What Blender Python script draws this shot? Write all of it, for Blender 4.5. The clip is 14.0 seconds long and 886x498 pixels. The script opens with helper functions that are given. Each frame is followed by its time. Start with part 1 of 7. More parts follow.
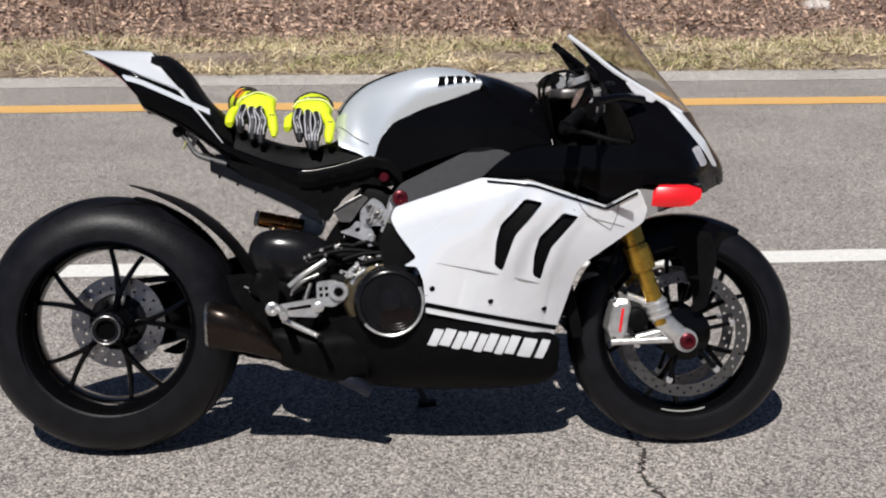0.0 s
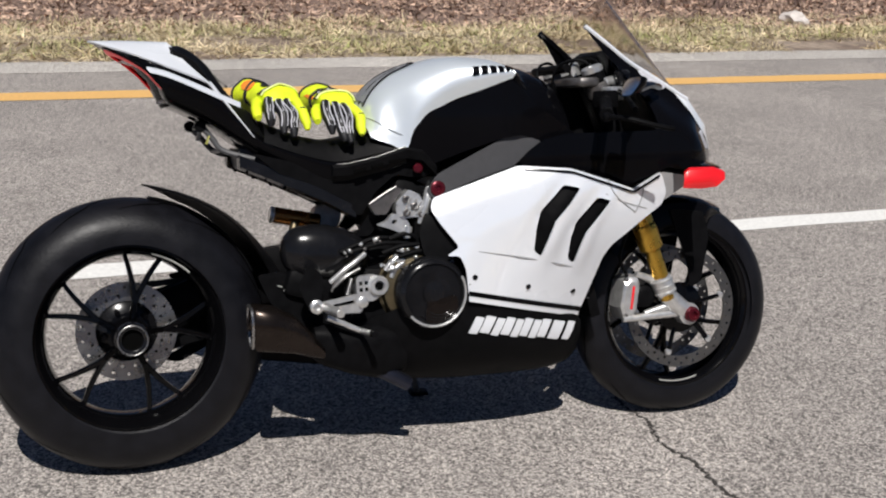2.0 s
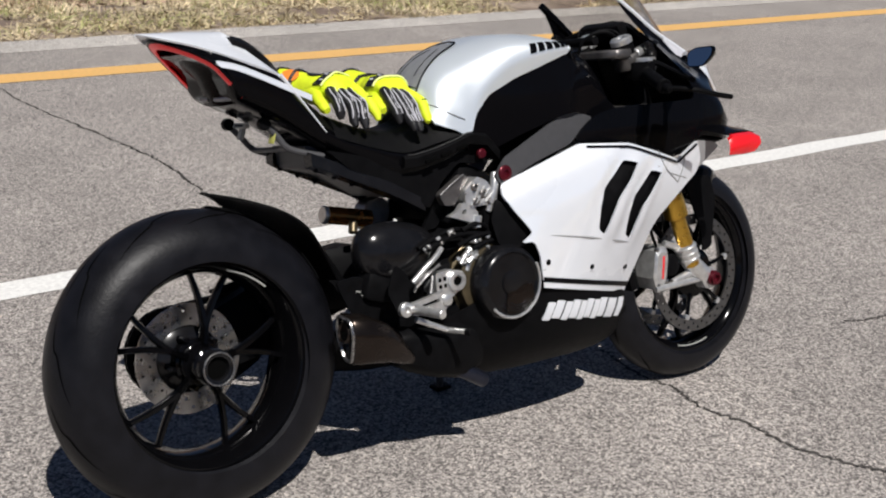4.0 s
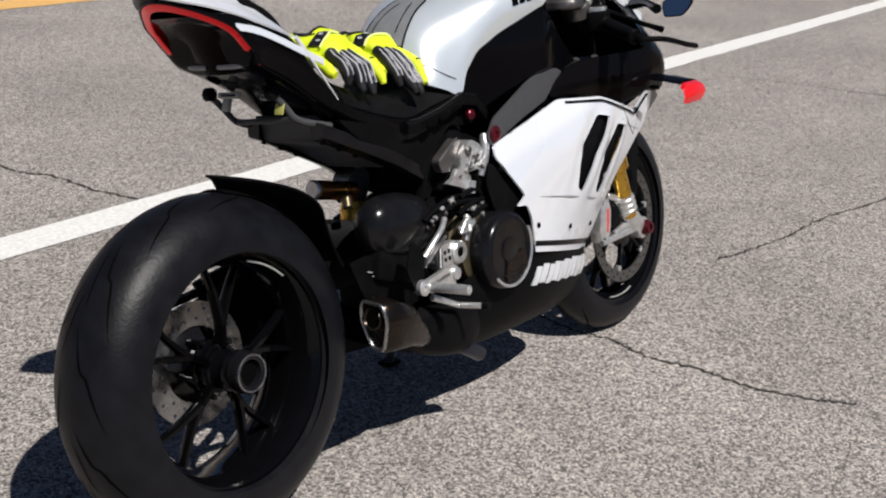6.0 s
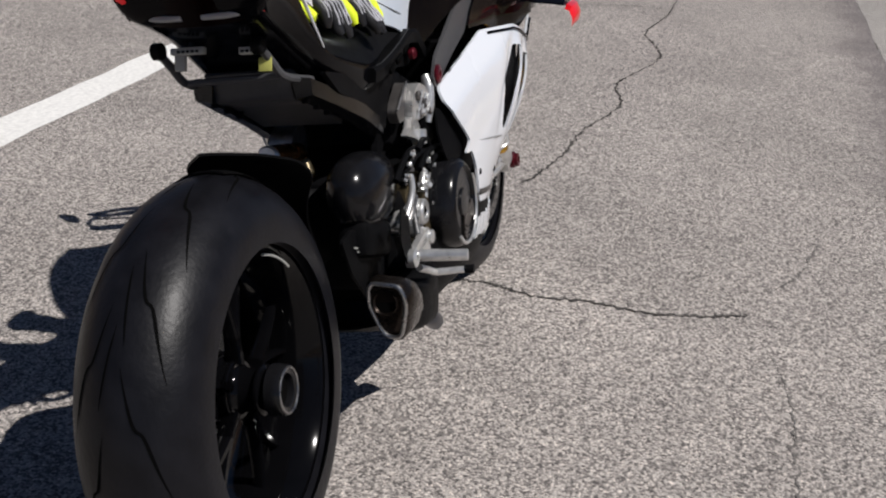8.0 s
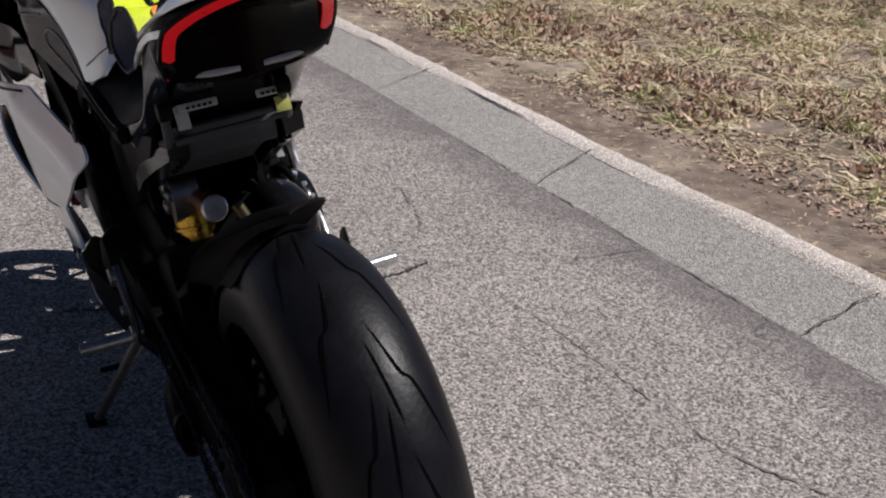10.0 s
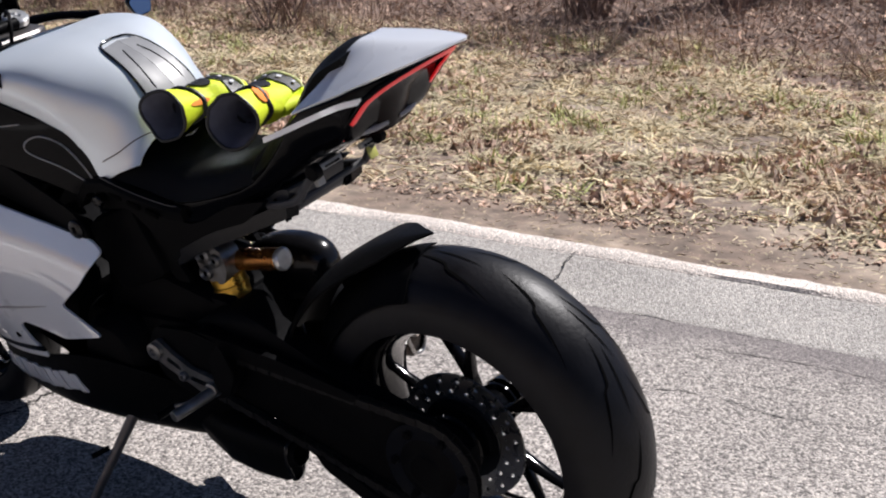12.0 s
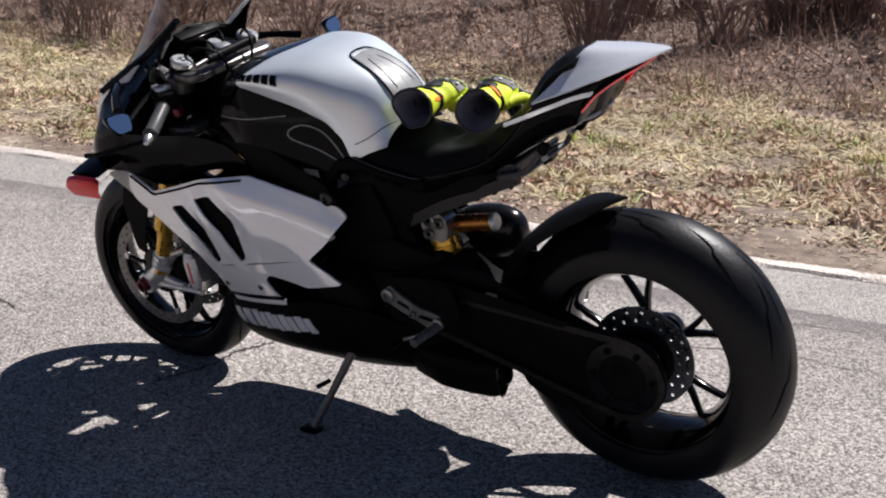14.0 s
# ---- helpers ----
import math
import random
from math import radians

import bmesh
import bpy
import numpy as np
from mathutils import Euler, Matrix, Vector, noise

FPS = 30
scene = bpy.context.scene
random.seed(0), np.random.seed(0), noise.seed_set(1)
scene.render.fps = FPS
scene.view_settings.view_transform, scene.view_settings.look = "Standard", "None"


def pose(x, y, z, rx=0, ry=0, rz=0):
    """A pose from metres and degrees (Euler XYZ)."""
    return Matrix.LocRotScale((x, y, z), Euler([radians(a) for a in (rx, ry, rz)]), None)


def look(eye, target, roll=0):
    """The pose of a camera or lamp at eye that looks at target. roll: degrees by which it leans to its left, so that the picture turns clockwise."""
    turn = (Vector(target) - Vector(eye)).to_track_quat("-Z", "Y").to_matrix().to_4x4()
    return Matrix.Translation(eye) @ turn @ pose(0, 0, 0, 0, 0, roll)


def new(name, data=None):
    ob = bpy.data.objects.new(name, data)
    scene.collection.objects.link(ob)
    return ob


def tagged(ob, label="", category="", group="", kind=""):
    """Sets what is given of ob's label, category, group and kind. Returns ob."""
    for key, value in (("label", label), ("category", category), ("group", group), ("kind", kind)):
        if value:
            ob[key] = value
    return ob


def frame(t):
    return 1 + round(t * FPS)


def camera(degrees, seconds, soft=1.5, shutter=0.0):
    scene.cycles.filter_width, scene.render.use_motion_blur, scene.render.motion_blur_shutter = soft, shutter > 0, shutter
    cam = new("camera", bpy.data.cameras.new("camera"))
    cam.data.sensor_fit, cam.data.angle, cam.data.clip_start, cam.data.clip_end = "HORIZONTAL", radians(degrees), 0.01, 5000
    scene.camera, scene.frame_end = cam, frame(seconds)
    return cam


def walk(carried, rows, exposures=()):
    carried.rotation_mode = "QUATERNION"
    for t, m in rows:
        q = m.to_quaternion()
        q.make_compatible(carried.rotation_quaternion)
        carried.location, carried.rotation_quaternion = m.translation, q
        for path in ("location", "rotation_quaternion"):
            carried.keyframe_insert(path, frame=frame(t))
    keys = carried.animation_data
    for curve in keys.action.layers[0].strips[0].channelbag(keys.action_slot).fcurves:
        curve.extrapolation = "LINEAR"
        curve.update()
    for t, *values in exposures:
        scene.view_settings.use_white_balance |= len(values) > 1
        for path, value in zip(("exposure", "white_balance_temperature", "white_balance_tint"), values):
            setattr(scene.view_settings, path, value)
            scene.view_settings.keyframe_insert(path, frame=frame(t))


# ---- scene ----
cam = camera(38.5, 14.0, soft=2.1)
PATH = [
    (0, (0.707, -3.095, 1.423), (0.797, -1.173, 0.875), 0.1),
    (0.5, (0.549, -3.081, 1.418), (0.773, -1.173, 0.86), 0.4),
    (1, (0.28, -3.131, 1.409), (0.647, -1.245, 0.853), 1.0),
    (1.5, (0.054, -3.07, 1.408), (0.545, -1.217, 0.839), 1.6),
    (2, (-0.264, -2.92, 1.421), (0.383, -1.113, 0.86), 2.2),
    (2.5, (-0.559, -2.822, 1.418), (0.23, -1.071, 0.862), 2.4),
    (3, (-0.801, -2.685, 1.407), (0.137, -1.006, 0.858), 2.1),
    (3.2, (-0.868, -2.631, 1.402), (0.108, -0.975, 0.848), 2.1),
    (5.3, (-1.407, -1.721, 1.383), (0.014, -0.469, 0.739), 2.9),
    (5.5, (-1.439, -1.678, 1.373), (0.016, -0.466, 0.728), 3.2),
    (6, (-1.547, -1.569, 1.36), (-0.01, -0.468, 0.706), 3.7),
    (6.5, (-1.685, -1.416, 1.357), (-0.062, -0.456, 0.692), 4.4),
    (7, (-1.642, -1.169, 1.288), (0.067, -0.386, 0.606), 4.9),
    (7.2, (-1.621, -1.093, 1.276), (0.114, -0.37, 0.593), 4.7),
    (9.3, (-1.635, 0.248, 1.244), (0.202, -0.058, 0.515), 4.7),
    (9.5, (-1.603, 0.357, 1.219), (0.212, -0.089, 0.506), 4.0),
    (10, (-1.5, 0.64, 1.238), (0.194, -0.171, 0.55), 3.5),
    (10.5, (-1.37, 0.961, 1.243), (0.163, -0.143, 0.585), 1.9),
    (11, (-1.324, 1.332, 1.241), (0.06, 0.035, 0.606), 0.4),
    (11.5, (-1.235, 1.642, 1.245), (0.01, 0.201, 0.633), -0.6),
    (12, (-1.121, 1.784, 1.266), (-0.028, 0.212, 0.689), -0.2),
    (12.5, (-1.049, 2.044, 1.313), (-0.062, 0.395, 0.759), 0.5),
    (13, (-1.016, 2.28, 1.302), (-0.04, 0.615, 0.777), 1.2),
    (13.5, (-1.103, 2.436, 1.286), (-0.078, 0.801, 0.762), 1.2),
    (14, (-1.061, 2.633, 1.28), (-0.027, 1.0, 0.767), 0.8),
]
walk(cam, [(t, look(eye, target, roll)) for t, eye, target, roll in PATH], exposures=[(0, -0.05, 6500, 10), (7, -0.05, 6500, 10), (9.3, -0.3, 6400, 13), (10, -0.22, 6400, 13), (10.5, 0.03, 6350, 13), (11, 0.3, 6300, 13), (12, 0.42, 6350, 13), (14, 0.36, 6400, 13)])

# ---- light ----
world = bpy.data.worlds.new("sky")
scene.world = world
world.use_nodes = True
wn = world.node_tree
sky = wn.nodes.new("ShaderNodeTexSky")
sky.sky_type = "NISHITA"
sky.sun_disc = False
sky.air_density = 0.46
sky.dust_density = 0.1
sky.ozone_density = 3.0
sky.sun_elevation = radians(54.6)
sky.sun_rotation = radians(197)
wn.links.new(sky.outputs[0], wn.nodes["Background"].inputs[0])
wn.nodes["Background"].inputs[1].default_value = 0.05
sun_data = bpy.data.lights.new("sun", "SUN")
sun_data.energy = 5.0
sun_data.angle = radians(0.6)
sun_data.color = (1.0, 0.965, 0.925)
sun = new("sun", sun_data)
sun.matrix_world = look((-2.06, -6.81, 10.0), (0, 0, 0))


# ---- materials ----
def mat(name, color, rough=0.5, metal=0.0, var=0.12, scale=30.0, bump=0.0, bscale=200.0, coat=0.0, island=0.0, obj=0.0, tint=None, **extra):
    m = bpy.data.materials.new(name)
    m.use_nodes = True
    nt = m.node_tree
    b = nt.nodes["Principled BSDF"]
    tc = nt.nodes.new("ShaderNodeTexCoord")
    n1 = nt.nodes.new("ShaderNodeTexNoise")
    n1.inputs["Scale"].default_value = scale
    n1.inputs["Detail"].default_value = 6
    nt.links.new(tc.outputs["Object"], n1.inputs["Vector"])
    hsv = nt.nodes.new("ShaderNodeHueSaturation")
    hsv.inputs["Color"].default_value = (*color, 1)
    mr = nt.nodes.new("ShaderNodeMapRange")
    mr.inputs["From Min"].default_value, mr.inputs["From Max"].default_value = 0.25, 0.75
    mr.inputs["To Min"].default_value, mr.inputs["To Max"].default_value = 1 - var, 1 + var
    nt.links.new(n1.outputs["Fac"], mr.inputs["Value"])
    if tint:  # a second colour in patches
        n3 = nt.nodes.new("ShaderNodeTexNoise")
        n3.inputs["Scale"].default_value = tint[1]
        n3.inputs["Detail"].default_value = 5
        nt.links.new(tc.outputs["Object"], n3.inputs["Vector"])
        r3 = nt.nodes.new("ShaderNodeMapRange")
        r3.inputs["From Min"].default_value, r3.inputs["From Max"].default_value = 0.46, 0.64
        nt.links.new(n3.outputs["Fac"], r3.inputs["Value"])
        m3 = nt.nodes.new("ShaderNodeMix")
        m3.data_type = "RGBA"
        nt.links.new(r3.outputs[0], m3.inputs["Factor"])
        m3.inputs["A"].default_value = (*color, 1)
        m3.inputs["B"].default_value = (*tint[0], 1)
        nt.links.new(m3.outputs["Result"], hsv.inputs["Color"])
    value = mr.outputs[0]
    if island or obj:
        src = nt.nodes.new("ShaderNodeNewGeometry").outputs["Random Per Island"] if island else nt.nodes.new("ShaderNodeObjectInfo").outputs["Random"]
        r2 = nt.nodes.new("ShaderNodeMapRange")
        a = island or obj
        r2.inputs["To Min"].default_value, r2.inputs["To Max"].default_value = 1 - a, 1 + a
        nt.links.new(src, r2.inputs["Value"])
        mul = nt.nodes.new("ShaderNodeMath")
        mul.operation = "MULTIPLY"
        nt.links.new(value, mul.inputs[0])
        nt.links.new(r2.outputs[0], mul.inputs[1])
        value = mul.outputs[0]
    nt.links.new(value, hsv.inputs["Value"])
    nt.links.new(hsv.outputs[0], b.inputs["Base Color"])
    rr = nt.nodes.new("ShaderNodeMapRange")
    rr.inputs["To Min"].default_value, rr.inputs["To Max"].default_value = max(rough * 0.8, 0.02), min(rough * 1.2, 1)
    nt.links.new(n1.outputs["Fac"], rr.inputs["Value"])
    nt.links.new(rr.outputs[0], b.inputs["Roughness"])
    b.inputs["Metallic"].default_value = metal
    b.inputs["Coat Weight"].default_value = coat
    b.inputs["Coat Roughness"].default_value = 0.03
    for key, v in extra.items():
        b.inputs[key.replace("_", " ")].default_value = v
    if bump:
        n2 = nt.nodes.new("ShaderNodeTexNoise")
        n2.inputs["Scale"].default_value = bscale
        n2.inputs["Detail"].default_value = 4
        nt.links.new(tc.outputs["Object"], n2.inputs["Vector"])
        bp = nt.nodes.new("ShaderNodeBump")
        bp.inputs["Strength"].default_value = bump
        bp.inputs["Distance"].default_value = 0.002
        nt.links.new(n2.outputs["Fac"], bp.inputs["Height"])
        nt.links.new(bp.outputs[0], b.inputs["Normal"])
    return m


def asphalt_mat(name, dark, light, scale=130.0, gutter=False):
    m = bpy.data.materials.new(name)
    m.use_nodes = True
    nt = m.node_tree
    b = nt.nodes["Principled BSDF"]
    tc = nt.nodes.new("ShaderNodeTexCoord")
    vo = nt.nodes.new("ShaderNodeTexVoronoi")
    vo.inputs["Scale"].default_value = scale
    nt.links.new(tc.outputs["Object"], vo.inputs["Vector"])
    ramp = nt.nodes.new("ShaderNodeValToRGB")
    ramp.color_ramp.elements[0].position, ramp.color_ramp.elements[0].color = 0.1, (*dark, 1)
    ramp.color_ramp.elements[1].position, ramp.color_ramp.elements[1].color = 0.9, (*light, 1)
    e = ramp.color_ramp.elements.new(0.5)
    e.color = (*[(d * 0.45 + l * 0.55) for d, l in zip(dark, light)], 1)
    sep = nt.nodes.new("ShaderNodeSeparateColor")
    nt.links.new(vo.outputs["Color"], sep.inputs[0])
    nt.links.new(sep.outputs[0], ramp.inputs[0])
    big = nt.nodes.new("ShaderNodeTexNoise")
    big.inputs["Scale"].default_value = 1.1
    big.inputs["Detail"].default_value = 8
    big.inputs["Roughness"].default_value = 0.65
    nt.links.new(tc.outputs["Object"], big.inputs["Vector"])
    mr = nt.nodes.new("ShaderNodeMapRange")
    mr.inputs["From Min"].default_value, mr.inputs["From Max"].default_value = 0.3, 0.7
    mr.inputs["To Min"].default_value, mr.inputs["To Max"].default_value = 0.82, 1.14
    nt.links.new(big.outputs["Fac"], mr.inputs["Value"])
    hsv = nt.nodes.new("ShaderNodeHueSaturation")
    nt.links.new(ramp.outputs[0], hsv.inputs["Color"])
    nt.links.new(mr.outputs[0], hsv.inputs["Value"])
    # single pale grains and dark pits
    gr = nt.nodes.new("ShaderNodeTexVoronoi")
    gr.inputs["Scale"].default_value = scale * 1.9
    nt.links.new(tc.outputs["Object"], gr.inputs["Vector"])
    gs = nt.nodes.new("ShaderNodeSeparateColor")
    nt.links.new(gr.outputs["Color"], gs.inputs[0])
    gm = nt.nodes.new("ShaderNodeValToRGB")
    gm.color_ramp.elements[0].position, gm.color_ramp.elements[0].color = 0.06, (0.45, 0.45, 0.45, 1)
    gm.color_ramp.elements[1].position, gm.color_ramp.elements[1].color = 0.96, (1.75, 1.7, 1.65, 1)
    for pos, v in ((0.2, 0.9), (0.8, 1.08)):
        e = gm.color_ramp.elements.new(pos)
        e.color = (v, v, v, 1)
    nt.links.new(gs.outputs[1], gm.inputs[0])
    mx = nt.nodes.new("ShaderNodeMix")
    mx.data_type, mx.blend_type = "RGBA", "MULTIPLY"
    mx.inputs["Factor"].default_value = 1.0
    nt.links.new(hsv.outputs[0], mx.inputs["A"])
    nt.links.new(gm.outputs[0], mx.inputs["B"])
    color = mx.outputs["Result"]
    if gutter:  # damp dirt that has settled along the kerb
        sp = nt.nodes.new("ShaderNodeSeparateXYZ")
        nt.links.new(tc.outputs["Object"], sp.inputs[0])
        dn = nt.nodes.new("ShaderNodeTexNoise")
        dn.inputs["Scale"].default_value = 4.0
        dn.inputs["Detail"].default_value = 8
        dn.inputs["Roughness"].default_value = 0.7
        nt.links.new(tc.outputs["Object"], dn.inputs["Vector"])
        m1 = nt.nodes.new("ShaderNodeMath")
        m1.operation = "MULTIPLY_ADD"
        nt.links.new(sp.outputs[0], m1.inputs[0])
        m1.inputs[1].default_value, m1.inputs[2].default_value = -0.032, 1.457
        m2 = nt.nodes.new("ShaderNodeMath")
        nt.links.new(m1.outputs[0], m2.inputs[0])
        nt.links.new(sp.outputs[1], m2.inputs[1])
        m3 = nt.nodes.new("ShaderNodeMath")
        m3.operation = "MULTIPLY_ADD"
        nt.links.new(dn.outputs["Fac"], m3.inputs[0])
        m3.inputs[1].default_value = -0.60
        nt.links.new(m2.outputs[0], m3.inputs[2])
        m4 = nt.nodes.new("ShaderNodeMapRange")
        m4.interpolation_type = "SMOOTHSTEP"
        m4.inputs["From Min"].default_value, m4.inputs["From Max"].default_value = -0.32, 0.02
        m4.inputs["To Min"].default_value, m4.inputs["To Max"].default_value = 0.66, 0.0
        nt.links.new(m3.outputs[0], m4.inputs["Value"])
        dm = nt.nodes.new("ShaderNodeMix")
        dm.data_type = "RGBA"
        nt.links.new(m4.outputs[0], dm.inputs["Factor"])
        nt.links.new(color, dm.inputs["A"])
        dm.inputs["B"].default_value = (0.115, 0.098, 0.102, 1)
        color = dm.outputs["Result"]
    nt.links.new(color, b.inputs["Base Color"])
    b.inputs["Roughness"].default_value = 0.85
    bp = nt.nodes.new("ShaderNodeBump")
    bp.inputs["Strength"].default_value = 0.7
    bp.inputs["Distance"].default_value = 0.003
    bp.invert = True
    nt.links.new(vo.outputs["Distance"], bp.inputs["Height"])
    nt.links.new(bp.outputs[0], b.inputs["Normal"])
    return m


M_ASPHALT = asphalt_mat("asphalt", (0.105, 0.095, 0.090), (0.485, 0.445, 0.412), 165, True)
M_KERB = asphalt_mat("kerb_concrete", (0.27, 0.252, 0.235), (0.48, 0.455, 0.425), 190)
M_LIP = asphalt_mat("kerb_lip", (0.56, 0.495, 0.45), (0.76, 0.69, 0.63), 150)
M_LINE_W = mat("white_line_paint", (0.78, 0.77, 0.74), 0.7, var=0.16, scale=60, bump=0.5, bscale=260)
M_LINE_Y = mat("yellow_line_paint", (0.74, 0.44, 0.15), 0.7, var=0.14, scale=40, bump=0.5, bscale=260)
M_CRACK = mat("crack_dark", (0.045, 0.04, 0.036), 0.95, var=0.4, scale=40)
M_CRACK2 = mat("crack_faint", (0.15, 0.14, 0.13), 0.95, var=0.4, scale=30)
M_DIRT = mat("verge_soil", (0.185, 0.137, 0.106), 0.95, tint=((0.32, 0.255, 0.20), 1.6), var=0.5, scale=14, bump=1.0, bscale=70)
M_LITTER = mat("leaf_litter_soil", (0.165, 0.112, 0.09), 0.95, var=0.45, scale=7, bump=0.9, bscale=30)
M_STRAW = mat("dry_grass", (0.71, 0.615, 0.41), 0.85, var=0.34, scale=2.6, island=0.38, tint=((0.50, 0.40, 0.27), 1.3))
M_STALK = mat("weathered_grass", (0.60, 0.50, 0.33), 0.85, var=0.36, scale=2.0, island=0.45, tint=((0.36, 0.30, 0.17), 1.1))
M_GREEN = mat("green_grass", (0.40, 0.42, 0.16), 0.8, var=0.25, scale=1.5, island=0.35)
M_LEAF = mat("dead_leaf", (0.49, 0.345, 0.26), 0.8, var=0.3, scale=5, island=0.55)
M_TWIG = mat("dry_twig", (0.33, 0.235, 0.185), 0.9, var=0.2, scale=10, island=0.5)
M_BRUSH = mat("bush_stem", (0.20, 0.135, 0.115), 0.9, var=0.25, scale=10)
M_BARK = mat("bark", (0.26, 0.215, 0.17), 0.95, var=0.4, scale=12, bump=1.0, bscale=60)
M_STONE = mat("pale_stone", (0.62, 0.57, 0.53), 0.85, var=0.2, scale=14, bump=0.6, bscale=60)

M_WHITE = mat("white_gloss_paint", (0.85, 0.88, 0.93), 0.28, var=0.02, scale=4, coat=1.0, Coat_IOR=2.9)
M_BLACK = mat("black_gloss_paint", (0.0028, 0.0028, 0.0036), 0.1, var=0.2, scale=6, Specular_IOR_Level=0.09)
M_MATT = mat("black_plastic", (0.004, 0.004, 0.0045), 0.5, var=0.3, scale=40, bump=0.15, bscale=500, Specular_IOR_Level=0.05)
M_CARBON = mat("dark_satin_cover", (0.007, 0.007, 0.008), 0.2, var=0.35, scale=25, Specular_IOR_Level=0.3)
M_GREY = mat("dark_grey_frame_paint", (0.062, 0.062, 0.066), 0.42, var=0.08, scale=60, Specular_IOR_Level=0.25)
M_ALU = mat("brushed_aluminium", (0.80, 0.86, 0.91), 0.30, metal=0.5, var=0.03, scale=6)
M_CAST = mat("cast_aluminium", (0.70, 0.70, 0.69), 0.30, metal=0.75, var=0.22, scale=50, bump=0.3, bscale=150)
M_CASTD = mat("dull_cast_metal", (0.26, 0.255, 0.25), 0.36, metal=0.85, var=0.3, scale=45, bump=0.35, bscale=140)
M_DARKMETAL = mat("dark_metal", (0.16, 0.15, 0.145), 0.4, metal=0.75, var=0.25, scale=50, bump=0.2, bscale=150)
M_BRONZE = mat("bronze_crankcase", (0.11, 0.088, 0.052), 0.38, metal=0.75, var=0.25, scale=30)
M_STEEL = mat("disc_steel", (0.37, 0.365, 0.36), 0.28, metal=0.95, var=0.15, scale=60)
M_EXH = mat("silencer_steel", (0.034, 0.026, 0.022), 0.27, metal=0.85, var=0.25, scale=18)
M_BLUED = mat("blued_steel", (0.035, 0.038, 0.055), 0.32, metal=0.8, var=0.4, scale=20)
M_STEELD = mat("dark_disc_steel", (0.17, 0.167, 0.163), 0.34, metal=0.9, var=0.15, scale=60)
M_RUBBER = mat("tyre_rubber", (0.0055, 0.0056, 0.0075), 0.42, var=0.4, scale=22, bump=0.25, bscale=120, Specular_IOR_Level=0.22)
# near-black colour that stands for the shade inside grooves, bores and slots
M_HOLLOW_SHADE = mat("hollow_shade", (0.0015, 0.0015, 0.0015), 0.95, Specular_IOR_Level=0.05)
M_RIM = mat("black_rim_paint", (0.0025, 0.0025, 0.003), 0.09, var=0.2, scale=20, Specular_IOR_Level=0.18)
M_GOLD = mat("gold_anodised", (0.62, 0.37, 0.06), 0.28, metal=0.9, var=0.12, scale=30)
M_BROWNGOLD = mat("bronze_anodised", (0.34, 0.14, 0.035), 0.26, metal=0.85, var=0.2, scale=30)
M_REDANO = mat("red_anodised", (0.10, 0.006, 0.014), 0.3, metal=0.5, var=0.15, scale=30)
M_RED = mat("red_gloss_paint", (0.78, 0.012, 0.018), 0.3, var=0.03, scale=5, coat=0.5)
M_SEAT = mat("black_seat_vinyl", (0.0035, 0.0035, 0.004), 0.5, var=0.25, scale=60, bump=0.3, bscale=350, Specular_IOR_Level=0.11)
M_NEON = mat("neon_yellow_fabric", (0.70, 0.83, 0.02), 0.65, var=0.12, scale=60, bump=0.4, bscale=300)
M_GLOVE = mat("black_glove_leather", (0.008, 0.008, 0.010), 0.5, var=0.3, scale=60, bump=0.4, bscale=250)
M_TPAD = mat("dark_tank_pad", (0.22, 0.225, 0.235), 0.42, var=0.1, scale=40)
M_CUFF = mat("grey_cuff_lining", (0.11, 0.115, 0.15), 0.8, var=0.25, scale=40, bump=0.3, bscale=300)
M_ORANGE = mat("orange_fabric", (0.85, 0.25, 0.03), 0.7, var=0.1, scale=60)
M_WGREY = mat("pale_grey_fabric", (0.50, 0.50, 0.54), 0.7, var=0.15, scale=60)
M_PALENEON = mat("pale_yellow_piping", (0.80, 0.85, 0.35), 0.6, var=0.08, scale=60)
M_LENS = mat("dark_red_lens", (0.003, 0.0004, 0.0005), 0.25, var=0.1, scale=10, Specular_IOR_Level=0.04)
M_PAD = mat("grey_tank_pad", (0.30, 0.30, 0.305), 0.45, var=0.06, scale=50)
M_LABEL = mat("pale_label", (0.36, 0.36, 0.34), 0.6, var=0.1, scale=50)
M_LABELY = mat("yellow_label", (0.40, 0.40, 0.10), 0.6, var=0.1, scale=50)
M_MIRROR = mat("mirror_glass", (0.85, 0.87, 0.9), 0.04, metal=1.0, var=0.02)
M_CHAIN = mat("chain_steel", (0.022, 0.020, 0.019), 0.4, metal=0.6, var=0.35, scale=120)

M_GLOW = mat("lit_tail_light", (0.10, 0.003, 0.005), 0.3)
M_GLOW.node_tree.nodes["Principled BSDF"].inputs["Emission Color"].default_value = (1, 0.015, 0.02, 1)
M_GLOW.node_tree.nodes["Principled BSDF"].inputs["Emission Strength"].default_value = 0.3
M_SCREEN = mat("smoke_screen", (0.80, 0.785, 0.765), 0.03, var=0.02)
M_SCREEN.node_tree.nodes["Principled BSDF"].inputs["Transmission Weight"].default_value = 1.0
M_SCREEN.node_tree.nodes["Principled BSDF"].inputs["IOR"].default_value = 1.08


# ---- building helpers ----
def mesh_from(name, bm, material, angle=38):
    bmesh.ops.recalc_face_normals(bm, faces=bm.faces)
    for f in bm.faces:
        f.smooth = True
    me = bpy.data.meshes.new(name)
    bm.to_mesh(me)
    bm.free()
    me.materials.append(material)
    me.set_sharp_from_angle(angle=radians(angle))
    return me


